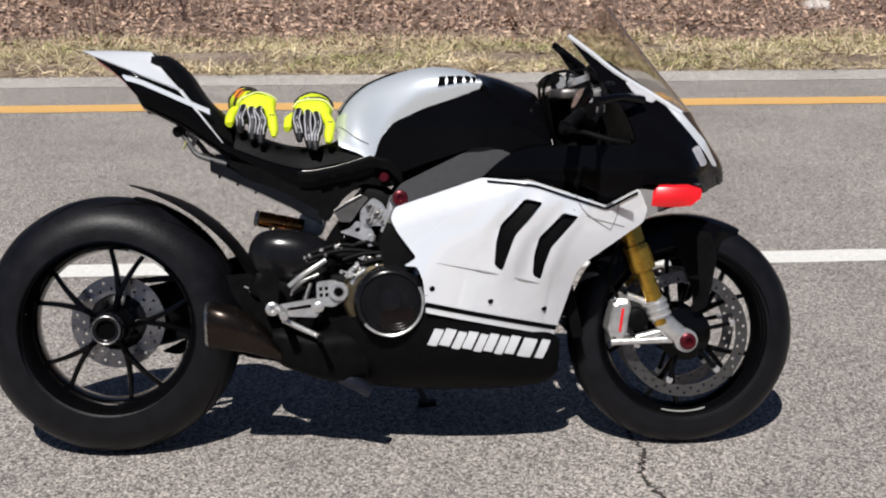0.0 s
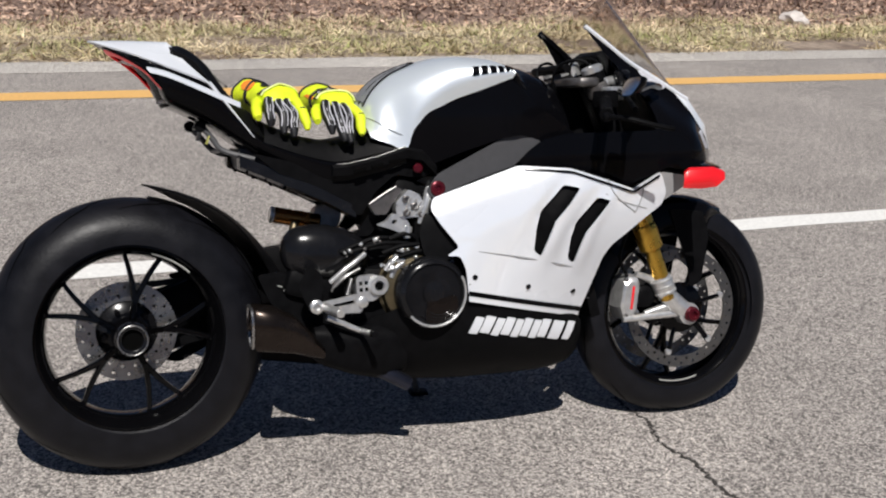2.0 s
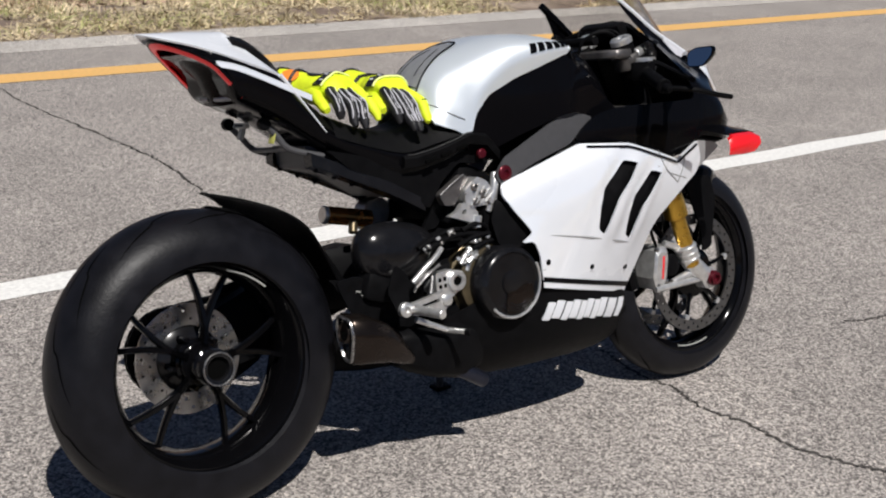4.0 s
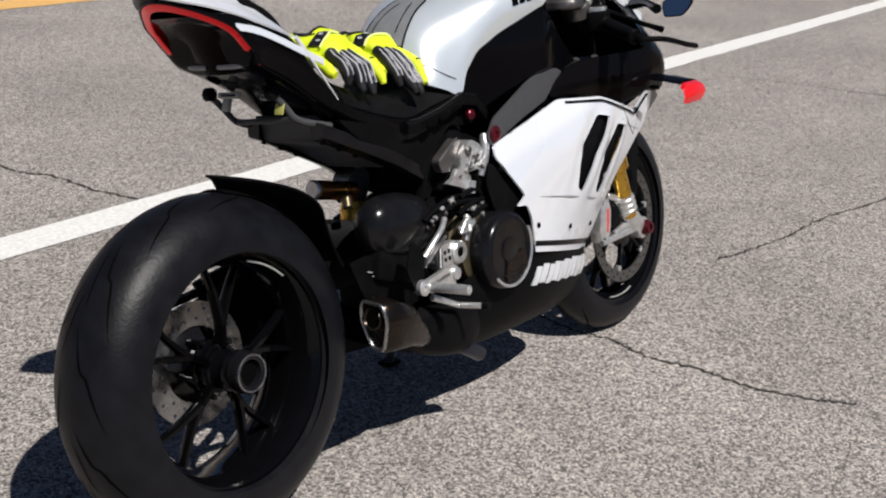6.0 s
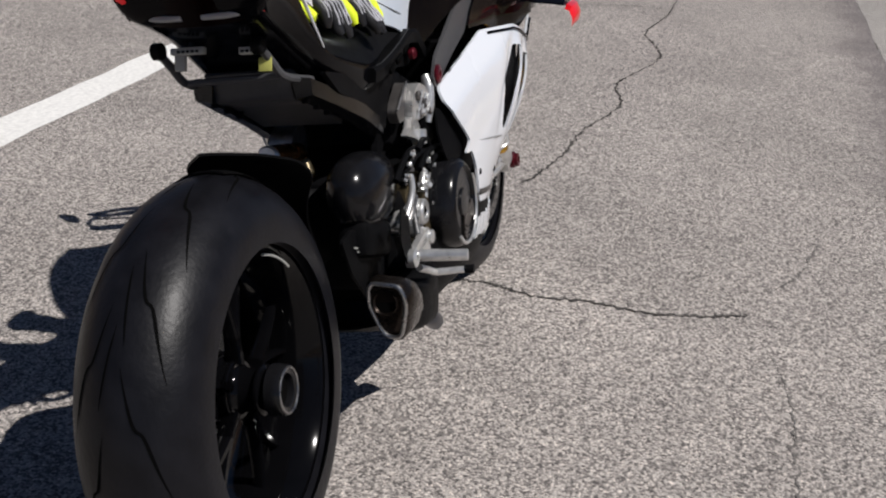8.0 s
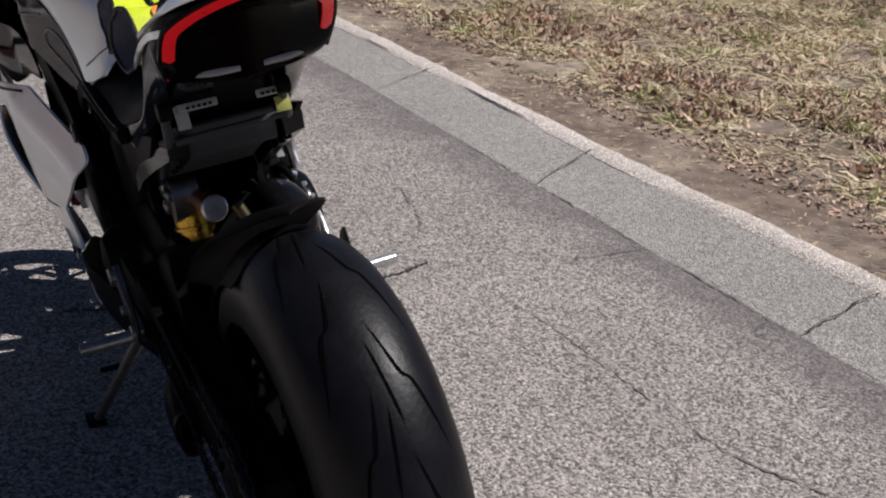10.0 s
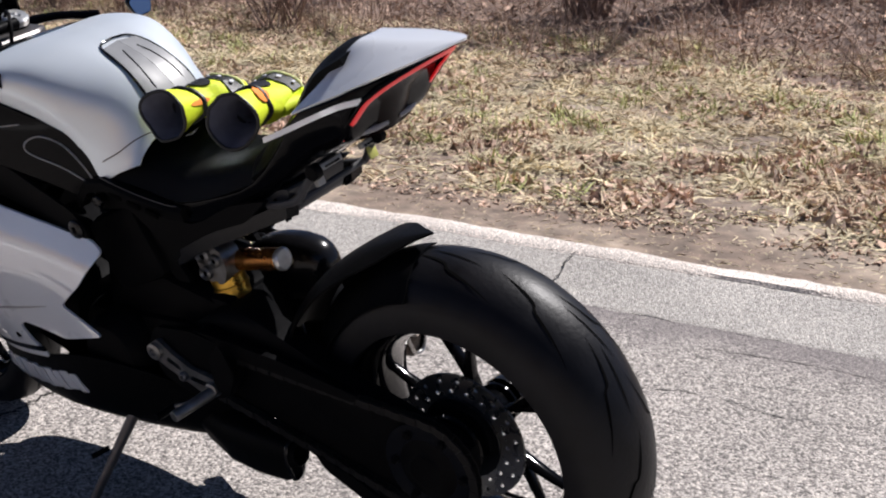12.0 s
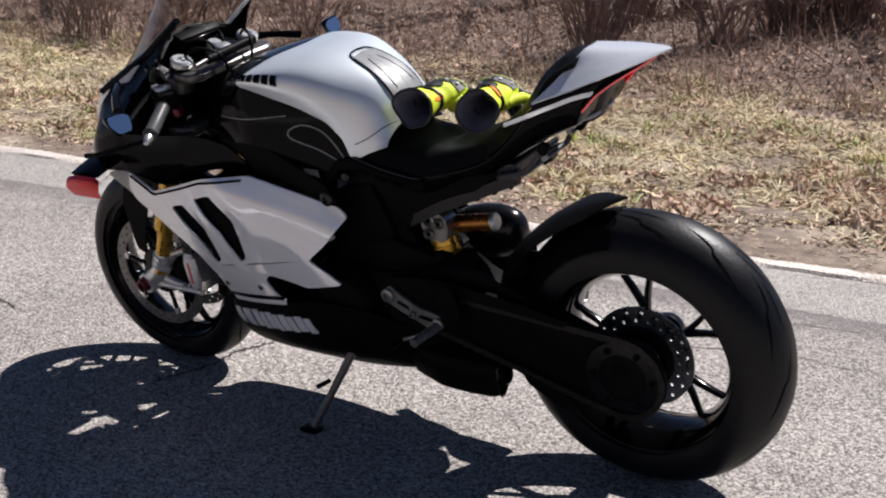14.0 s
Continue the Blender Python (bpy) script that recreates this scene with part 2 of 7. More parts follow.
def part(name, bm, material, parent=None, label="", angle=38):
    ob = new(name, mesh_from(name, bm, material, angle))
    if parent is not None:
        ob.parent = parent
    if label:
        tagged(ob, label)
    return ob


def empty(name, m=None):
    ob = new(name)
    ob.empty_display_size = 0.1
    if m is not None:
        ob.matrix_world = m
    return ob


def spline(pts, n):
    """n points evenly along a Catmull-Rom curve."""
    p = [Vector(q) for q in pts]
    if len(p) == 2:
        return [p[0].lerp(p[1], i / (n - 1)) for i in range(n)]
    p = [2 * p[0] - p[1]] + p + [2 * p[-1] - p[-2]]
    out = []
    for i in range(n):
        s = i / (n - 1) * (len(p) - 3)
        k = min(int(s), len(p) - 4)
        t = s - k
        a, b, c, d = p[k : k + 4]
        out.append(0.5 * (2 * b + (c - a) * t + (2 * a - 5 * b + 4 * c - d) * t * t + (3 * b - a - 3 * c + d) * t**3))
    return out


def skin_grid(stations, nu, nv):
    """A smooth grid of points through the stations (each a row of control points)."""
    rows = [spline(s, nv) for s in stations]
    cols = [spline([r[j] for r in rows], nu) for j in range(nv)]
    return [[cols[j][i] for j in range(nv)] for i in range(nu)]


def grid_bm(grid, bm=None, wrap=False, flip=False):
    bm = bm or bmesh.new()
    vs = [[bm.verts.new(p) for p in row] for row in grid]
    for a, b in zip(vs, vs[1:]):
        m = len(a)
        for j in range(m if wrap else m - 1):
            q = [a[j], a[(j + 1) % m], b[(j + 1) % m], b[j]]
            bm.faces.new(q[::-1] if flip else q)
    return bm


def mirror_rows(grid):
    """Rows from the centre line out to one side become rows across both sides."""
    return [[Vector((p.x, -p.y, p.z)) for p in row[:0:-1]] + row for row in grid]


def thicken(bm, th):
    """Gives an open sheet a thickness, inwards of its normals."""
    bmesh.ops.recalc_face_normals(bm, faces=bm.faces)
    bmesh.ops.remove_doubles(bm, verts=bm.verts, dist=0.0004)
    bmesh.ops.solidify(bm, geom=bm.faces[:], thickness=th)
    return bm


def shell(stations, nu, nv, th=0.003, both=True):
    g = skin_grid(stations, nu, nv)
    return thicken(grid_bm(mirror_rows(g) if both else g), th)


def loft(sections, bm=None, caps=True):
    """Closed rings of points joined into a solid."""
    bm = bm or bmesh.new()
    vs = [[bm.verts.new(p) for p in ring] for ring in sections]
    for a, b in zip(vs, vs[1:]):
        for j in range(len(a)):
            bm.faces.new((a[j], a[(j + 1) % len(a)], b[(j + 1) % len(a)], b[j]))
    if caps:
        bm.faces.new(vs[0][::-1])
        bm.faces.new(vs[-1])
    return bm


def frame_of(d):
    d = Vector(d).normalized()
    u = d.cross(Vector((0, 0, 1)) if abs(d.z) < 0.9 else Vector((0, 1, 0))).normalized()
    return u, d.cross(u)


def lathe(p0, axis, profile, seg=32, bm=None, caps=True):
    """A solid of rings (distance along the axis, radius)."""
    u, v = frame_of(axis)
    d = Vector(axis).normalized()
    p0 = Vector(p0)
    return loft([[p0 + d * a + r * (u * math.cos(k * math.tau / seg) + v * math.sin(k * math.tau / seg)) for k in range(seg)] for a, r in profile], bm, caps)


def rod(p0, p1, r, r2=None, seg=14, bm=None, bev=0.12):
    p0, p1 = Vector(p0), Vector(p1)
    ln = (p1 - p0).length
    r2 = r if r2 is None else r2
    c = min(r, r2) * bev
    return lathe(p0, p1 - p0, [(0, r - c), (c, r), (ln - c, r2), (ln, r2 - c)], seg, bm)


def tube(pts, r, n=0, seg=8, bm=None, closed=False):
    p = spline(pts, n) if n else [Vector(q) for q in pts]
    rings = []
    up = None
    for i, q in enumerate(p):
        d = (p[(i + 1) % len(p)] - p[i - 1]) if closed else (p[min(i + 1, len(p) - 1)] - p[max(i - 1, 0)])
        d.normalize()
        if up is None:
            up = frame_of(d)[0]
        up = (up - d * up.dot(d)).normalized()
        w = d.cross(up)
        rr = r[i] if isinstance(r, (list, tuple)) else r
        rings.append([q + rr * (up * math.cos(k * math.tau / seg) + w * math.sin(k * math.tau / seg)) for k in range(seg)])
    if closed:
        rings.append(rings[0])
        bm = loft(rings, bm, caps=False)
        bmesh.ops.remove_doubles(bm, verts=bm.verts, dist=1e-6)
        return bm
    return loft(rings, bm)


def block(c, size, rot=(0, 0, 0), bev=0.15, bm=None, taper=1.0):
    """A box with rounded edges."""
    b = bmesh.new()
    bmesh.ops.create_cube(b, size=1)
    for v in b.verts:
        k = taper if v.co.z > 0 else 1
        v.co = Vector((v.co.x * size[0] * k, v.co.y * size[1] * k, v.co.z * size[2]))
    bmesh.ops.bevel(b, geom=b.edges[:], offset=bev * min(size), segments=2, affect="EDGES", profile=0.5)
    bmesh.ops.transform(b, matrix=pose(*c, *rot), verts=b.verts)
    if bm is None:
        return b
    me = bpy.data.meshes.new("tmp")
    b.to_mesh(me)
    b.free()
    bm.from_mesh(me)
    bpy.data.meshes.remove(me)
    return bm


def inside(p, poly):
    x, y = p
    hit = False
    for (x1, y1), (x2, y2) in zip(poly, poly[1:] + poly[:1]):
        if (y1 > y) != (y2 > y) and x < (x2 - x1) * (y - y1) / (y2 - y1) + x1:
            hit = not hit
    return hit


def round_poly(poly, r=0.012, n=3):
    """Rounds the corners of an outline."""
    out = []
    for i, p in enumerate(poly):
        a, b, c = Vector(poly[i - 1]), Vector(p), Vector(poly[(i + 1) % len(poly)])
        d = min(r, (a - b).length * 0.4, (c - b).length * 0.4)
        s, e = b + (a - b).normalized() * d, b + (c - b).normalized() * d
        for k in range(n + 1):
            t = k / n
            q = s * (1 - t) ** 2 + b * 2 * t * (1 - t) + e * t * t
            out.append((q.x, q.y))
    return out


def resample(poly, step):
    out = []
    for a, b in zip(poly, poly[1:] + poly[:1]):
        a, b = Vector(a), Vector(b)
        n = max(1, int((b - a).length / step))
        out += [tuple(a.lerp(b, k / n)) for k in range(n)]
    return out


from mathutils.geometry import delaunay_2d_cdt


def plate(outline, depth, th=0.004, holes=(), step=0.02, r=0.012, side=1):
    """A curved sheet over an outline in x and z, at y = side * depth(x, z), th thick."""
    loops = [resample(round_poly(p, rr), step) for p, rr in [(outline, r)] + [(h, 0.008) for h in holes]]
    pts, edges = [], []
    for lp in loops:
        k = len(pts)
        pts += [Vector(p) for p in lp]
        edges += [(k + i, k + (i + 1) % len(lp)) for i in range(len(lp))]
    xs, zs = [p[0] for p in loops[0]], [p[1] for p in loops[0]]
    x = min(xs) + step / 2
    while x < max(xs):
        z = min(zs) + step / 2
        while z < max(zs):
            if inside((x, z), loops[0]) and not any(inside((x, z), h) for h in loops[1:]):
                if min((Vector((x, z)) - q).length for q in pts[: sum(len(l) for l in loops)]) > step * 0.45:
                    pts.append(Vector((x, z)))
            z += step
        x += step
    vs, _, fs, *_ = delaunay_2d_cdt(pts, edges, [], 0, 1e-5)
    kept = []
    for f in fs:
        c = sum((vs[i] for i in f), Vector((0, 0))) / len(f)
        if inside(c, loops[0]) and not any(inside(c, h) for h in loops[1:]):
            kept.append(list(f))
    bm = bmesh.new()
    used = sorted({i for f in kept for i in f})
    out = {i: bm.verts.new((vs[i].x, side * depth(vs[i].x, vs[i].y), vs[i].y)) for i in used}
    inn = {i: bm.verts.new((vs[i].x, side * (depth(vs[i].x, vs[i].y) - th), vs[i].y)) for i in used}
    count = {}
    for f in kept:
        bm.faces.new([out[i] for i in f])
        bm.faces.new([inn[i] for i in f[::-1]])
        for a, b in zip(f, f[1:] + f[:1]):
            count.setdefault(frozenset((a, b)), []).append((a, b))
    for e in count.values():
        if len(e) == 1:
            a, b = e[0]
            bm.faces.new((out[b], out[a], inn[a], inn[b]))
    return bm


# ---- road, kerbs, verges ----
ROAD_TURN = 0.032  # the road's lines run slightly off the motorcycle's axis


def near_edge(x):
    return -1.457 + ROAD_TURN * x - 0.02 * max(0.0, 1 - x) ** 2 / (1 + 0.3 * max(0.0, 1 - x))


def far_edge(x):
    return 6.40 + 0.036 * x


def sheet(name, xs, ys_z, material):
    """A strip of ground: for each x a row of (y, z)."""
    bm = grid_bm([[Vector((x, y, z)) for y, z in ys_z(x)] for x in xs])
    for f in bm.faces:
        if f.calc_center_median() and f.normal.z < 0:
            f.normal_flip()
    return part(name, bm, material)


XF = [-60, -30, -15, -8, -6] + [i * 0.06 for i in range(-66, 150)] + [9.5, 11, 14, 20, 30, 60, 120]
XS = [-60, -30, -15, -8] + [i * 0.25 for i in range(-24, 65)] + [20, 30, 60, 120]


def wob(x, k):
    return noise.noise(Vector((x * 2.1, k * 7.7, 0.0))) * 0.03 + noise.noise(Vector((x * 13.0, k * 5.1, 4.0))) * 0.02


road = tagged(sheet("road", XS, lambda x: [(near_edge(x) - 0.03, 0.0), (0, 0), (2, 0), (far_edge(x) + 0.03, 0.0)], M_ASPHALT), "grey weathered asphalt road with cracks", "road", kind="structure")
tagged(sheet("kerb_near", XF, lambda x: [(near_edge(x) + 0.02 + wob(x, 1) * 0.6, -0.002), (near_edge(x) - 0.06, 0.012), (near_edge(x) - 0.18, 0.035), (near_edge(x) - 0.30, 0.060)], M_KERB), "sloping grey concrete kerb beside the road", "kerb", kind="structure")
tagged(sheet("kerb_lip_near", XF, lambda x: [(near_edge(x) - 0.268 + wob(x, 12) * 0.35, 0.0535), (near_edge(x) - 0.285 + wob(x, 2) * 0.4, 0.0655 + wob(x, 8) * 0.04), (near_edge(x) - 0.345 + wob(x, 3), 0.0695 + wob(x, 9) * 0.12), (near_edge(x) - 0.37 + wob(x, 4), 0.03)], M_LIP), "pale chipped kerb edge beside the verge", "kerb", kind="structure")
tagged(sheet("kerb_far", XS, lambda x: [(far_edge(x), 0.003), (far_edge(x) + 0.06, 0.04), (far_edge(x) + 0.13 + wob(x, 5), 0.06), (far_edge(x) + 0.2 + wob(x, 6), 0.03)], M_KERB), "low pale kerb on the far side of the road", "kerb", kind="structure")


def verge_z(x, d):
    """Height of a verge d metres behind its kerb."""
    return 0.045 + 0.02 * min(d, 1.5) + 0.09 * max(d - 3.6, 0) + noise.noise(Vector((x * 0.9, d * 0.9, 3))) * 0.05 * min(d, 1)


DS = [0, 0.1, 0.25, 0.5, 0.8, 1.2, 1.6, 2, 2.5, 3, 3.5, 4, 4.5, 5, 6, 7, 9, 12, 18, 30, 60, 200]
tagged(sheet("verge_near", XS, lambda x: [(near_edge(x) - 0.345 - d, verge_z(x, d)) for d in DS if d <= 3.5], M_DIRT), "dry grassy verge with bare soil", "ground", kind="structure")
tagged(sheet("litter_near", XS, lambda x: [(near_edge(x) - 0.345 - d, verge_z(x, d)) for d in DS if d >= 3.5], M_LITTER), "dark ground under the brush", "ground", kind="structure")
tagged(sheet("litter_far", XS, lambda x: [(far_edge(x) + 0.17 + d, verge_z(x + 50, d * 1.6)) for d in DS if d >= 2], M_LITTER), "dark ground under the far brush", "ground", kind="structure")
tagged(sheet("verge_far", XS, lambda x: [(far_edge(x) + 0.17 + d, verge_z(x + 50, d * 1.6)) for d in DS if d <= 2], M_DIRT), "dry grassy verge across the road", "ground", kind="structure")


def ribbon(name, pts, width, material, z=0.004, jag=0.0, label="", category="", n=0, gaps=False):
    p = spline([(x, y, z) for x, y in pts], n) if n else [Vector((x, y, z)) for x, y in pts]
    rows = []
    for i, q in enumerate(p):
        d = (p[min(i + 1, len(p) - 1)] - p[max(i - 1, 0)]).normalized()
        s = Vector((-d.y, d.x, 0))
        w = width * (1 + jag * random.uniform(-0.9, 0.9)) / 2
        if gaps:
            w *= min(1.2, max(0.0, 0.55 + 1.6 * noise.noise(Vector((q.x * 3.3, q.y * 3.3, 1.7)))))
        q = q + s * jag * width * random.uniform(-1.2, 1.2)
        rows.append([q - s * w, q + s * w])
    ob = part(name, grid_bm(rows), material)
    for poly in ob.data.polygons:
        if poly.normal.z < 0:
            ob.data.flip_normals()
            break
    return tagged(ob, label, category, kind="structure")


random.seed(3)
ribbon("white_line", [(x, 1.648 + ROAD_TURN * x) for x in [-40, -10, -4] + [i * 0.2 for i in range(-15, 60)] + [20, 60]], 0.165, M_LINE_W, 0.003, 0.03, "worn white painted line on the asphalt", "road marking")
ribbon("yellow_line", [(x, 5.442 + ROAD_TURN * x) for x in [-40, -10, -4] + [i * 0.2 for i in range(-15, 60)] + [20, 60]], 0.29, M_LINE_Y, 0.003, 0.02, "faded yellow painted line on the asphalt", "road marking")

CRACKS = [
    ([(1.40, 0.25), (1.36, 0.05), (1.375, -0.06), (1.345, -0.2), (1.37, -0.34), (1.365, -0.49), (1.41, -0.635), (1.46, -0.735)], 0.010),
    ([(1.46, -0.735), (1.43, -0.83), (1.42, -0.96), (1.37, -1.15), (1.39, -1.40)], 0.005),
    ([(1.46, -0.735), (1.575, -0.73), (1.68, -0.80), (1.81, -0.86), (2.1, -0.92)], 0.006),
    ([(1.46, -0.735), (1.2, -0.805), (1.0, -0.846), (0.815, -0.856), (0.677, -0.863), (0.3, -0.886), (0.05, -0.99), (-0.19, -0.97), (-0.44, -1.036)], 0.006),
    ([(2.25, 0.02), (2.37, -0.01), (2.667, -0.053), (3.01, -0.065), (3.47, -0.146), (3.84, -0.083), (4.39, -0.19), (4.69, -0.176), (5.1, -0.067), (5.7, -0.12), (6.3, -0.12)], 0.0084),
    ([(5.3, 1.4), (5.47, 0.98), (5.56, 0.62), (5.85, 0.147), (5.9, -0.1)], 0.009),
    ([(1.2, 6.2), (1.195, 5.34), (1.18, 4.55), (1.212, 4.02), (1.25, 3.41), (1.25, 3.0), (1.21, 2.66), (1.18, 2.37), (1.237, 2.2), (1.238, 1.97), (1.273, 1.79), (1.28, 1.7)], 0.012),
    ([(1.1, -1.43), (0.85, -1.42), (0.73, -1.17), (0.55, -1.16), (0.36, -1.173), (0.17, -1.278), (-0.07, -1.327), (-0.31, -1.331), (-0.8, -1.3)], 0.006),
]
for pts, w in CRACKS:
    ribbon("road_crack", pts, w if w > 0.008 else w * 0.75, M_CRACK if w > 0.008 else M_CRACK2, 0.0025, 0.75 if w > 0.008 else 1.1, "dark crack across the asphalt", "crack", n=len(pts) * 14, gaps=w < 0.008)
ribbon("kerb_seam", [(x, near_edge(x) + 0.012) for x in [i * 0.03 for i in range(-120, 300)]], 0.0035, M_CRACK2, 0.004, 1.3, "dirty seam between road and kerb", "crack", gaps=True)
for x0, x1 in ((2.04, 2.18), (0.73, 0.79), (-0.60, -0.55), (3.4, 3.5), (4.8, 4.9)):
    pts = [Vector((x0 + (x1 - x0) * k / 12 + random.uniform(-0.008, 0.008), near_edge(x0) - 0.285 * k / 12, 0.010 + 0.055 * k / 12)) for k in range(13)]
    bm = grid_bm([[q - Vector((w, 0, 0)), q + Vector((w, 0, 0))] for q, w in zip(pts, [0.001 + 0.0035 * abs(noise.noise(Vector((q.x * 9, q.y * 20, 0)))) * 2 for q in pts])])
    tagged(part("kerb_joint", bm, M_CRACK), "dark joint across the kerb", "crack", kind="structure")


# ---- grass, leaves, brush ----
def scatter(name, count, place, size, material, label, category, flat=0.5, shape="blade", seed=1):
    """Many small blades, leaves or twigs in one mesh. place(rng, n) gives x, y, z arrays; size: shortest, longest, width."""
    rng = np.random.default_rng(seed)
    x, y, z = place(rng, count)
    n = len(x)
    ln = rng.uniform(size[0], size[1], n)
    az = rng.uniform(0, 2 * np.pi, n)
    el = np.abs(rng.normal(0, 1 - flat, n)).clip(0.04, 1.45)
    d = np.stack([np.cos(az) * np.cos(el), np.sin(az) * np.cos(el), np.sin(el)], 1)
    tilt = rng.normal(0, 0.6, n)
    s = np.stack([-np.sin(az) * np.cos(tilt), np.cos(az) * np.cos(tilt), np.sin(tilt)], 1)
    p = np.stack([x, y, z], 1)
    w = size[2] * rng.uniform(0.6, 1.4, n)[:, None]
    if shape == "leaf":
        up = np.cross(d, s)
        c = p + np.array([0, 0, 0.003])
        curl = up * (ln * rng.uniform(0.05, 0.35, n))[:, None]
        v = np.stack([c - d * ln[:, None] / 2 + curl, c - s * w, c + d * ln[:, None] / 2 + curl, c + s * w], 1).reshape(-1, 3)
        v[:, 2] = np.maximum(v[:, 2], np.repeat(z, 4) - 0.004)
        f = np.arange(4 * n).reshape(-1, 4)
    else:
        bend = d * ln[:, None] + np.array([0, 0, -1]) * (ln * 0.25 * flat)[:, None]
        mid = p + d * (ln * 0.55)[:, None]
        v = np.stack([p - s * w, p + s * w, mid + s * w * 0.7, mid - s * w * 0.7, p + bend], 1).reshape(-1, 3)
        b = np.arange(n)[:, None] * 5
        f = [tuple(q) for q in np.concatenate([b + np.array([[0, 1, 2, 3]])], 0)] + [tuple(q) for q in b + np.array([[3, 2, 4]])]
        me = bpy.data.meshes.new(name)
        me.from_pydata(v.tolist(), [], f)
        me.materials.append(material)
        return tagged(new(name, me), label, category, kind="stuff")
    me = bpy.data.meshes.new(name)
    me.from_pydata(v.tolist(), [], f.tolist())
    me.materials.append(material)
    return tagged(new(name, me), label, category, kind="stuff")


def near_field(x0, x1, d0, d1, patch=0.0, power=1.0):
    def place(rng, n):
        x = rng.uniform(x0, x1, n)
        d = d0 + (d1 - d0) * rng.uniform(0, 1, n) ** power
        if patch > -1:
            keep = np.array([0.7 * noise.noise(Vector((a * 1.3, b * 1.8, 9.0))) + 0.6 * noise.noise(Vector((a * 5, b * 6, 2.0))) > patch for a, b in zip(x, d)])
            x, d = x[keep], d[keep]
        y = np.array([near_edge(a) for a in x]) - 0.345 - d
        z = np.array([verge_z(a, b) for a, b in zip(x, d)])
        return x, y, z
    return place


def tufts(field, per, spread):
    """Gathers the places of a field into clumps."""
    def place(rng, n):
        x, y, z = field(rng, n // per)
        x, y, z = (np.repeat(q, per) for q in (x, y, z))
        return x + rng.normal(0, spread * 0.5, len(x)), y + rng.normal(0, spread * 0.5, len(x)), z - 0.003
    return place


def far_field(x0, x1, d0, d1, patch=0.0, power=1.0):
    def place(rng, n):
        x = rng.uniform(x0, x1, n)
        d = d0 + (d1 - d0) * rng.uniform(0, 1, n) ** power
        if patch > -1:
            keep = np.array([noise.noise(Vector((a * 0.8, b * 1.5, 4.0))) > patch for a, b in zip(x, d)])
            x, d = x[keep], d[keep]
        y = np.array([far_edge(a) for a in x]) + 0.15 + d
        z = np.array([verge_z(a + 50, b * 1.6) for a, b in zip(x, d)])
        return x, y, z
    return place


scatter("dry_grass", 70000, near_field(-2, 12, 0.38, 4.4, -0.42, 0.9), (0.04, 0.13, 0.0034), M_STRAW, "matted straw-coloured winter grass on the verge", "grass", 0.82, seed=1)
scatter("grass_tufts", 80000, tufts(near_field(-2, 12, 0.42, 4.4, -0.3, 0.9), 26, 0.07), (0.06, 0.18, 0.0036), M_STRAW, "bent tufts of straw-coloured grass", "grass", 0.68, seed=11)
scatter("grass_tufts", 34000, tufts(near_field(-2, 12, 0.42, 4.2, 0.06), 40, 0.085), (0.05, 0.13, 0.0042), M_GREEN, "dull green tufts among the dry grass", "grass", 0.4, seed=12)
scatter("green_grass", 12000, near_field(-2, 12, 0.55, 4.2, 0.17), (0.04, 0.12, 0.003), M_GREEN, "dull green tufts of grass on the verge", "grass", 0.45, seed=2)
scatter("fallen_leaves", 50000, near_field(-2, 12, 0.3, 4.6, -0.35, 1.2), (0.010, 0.045, 0.007), M_LEAF, "dead brown leaves strewn over the verge", "leaves", 0.75, "leaf", seed=3)
scatter("leaf_litter", 70000, near_field(-3, 26, 3.2, 12, -2, 1.3), (0.03, 0.09, 0.017), M_LEAF, "thick brown leaf litter under the bushes", "leaves", 0.6, "leaf", seed=4)
scatter("brushwood", 60000, near_field(-3, 26, 3.6, 13, -0.5, 1.3), (0.10, 0.6, 0.0032), M_TWIG, "tangled bare twigs and dry stalks", "brush", 0.25, seed=5)
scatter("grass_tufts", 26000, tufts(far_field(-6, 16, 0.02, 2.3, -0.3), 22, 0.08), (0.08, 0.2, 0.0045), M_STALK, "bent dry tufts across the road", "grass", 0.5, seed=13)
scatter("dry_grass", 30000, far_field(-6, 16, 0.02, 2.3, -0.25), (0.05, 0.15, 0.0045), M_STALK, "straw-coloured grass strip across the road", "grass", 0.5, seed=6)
scatter("green_grass", 14000, far_field(-6, 16, 0.2, 2.0, 0.0), (0.05, 0.13, 0.004), M_GREEN, "dull green grass strip across the road", "grass", 0.4, seed=7)
scatter("leaf_litter", 56000, far_field(-7, 22, 1.6, 7, -2), (0.04, 0.11, 0.02), M_LEAF, "reddish-brown leaf litter on the far bank", "leaves", 0.6, "leaf", seed=8)
scatter("brushwood", 22000, far_field(-8, 24, 2.2, 9, -2), (0.15, 0.7, 0.004), M_TWIG, "bare twigs and dry stalks on the far bank", "brush", 0.3, seed=9)

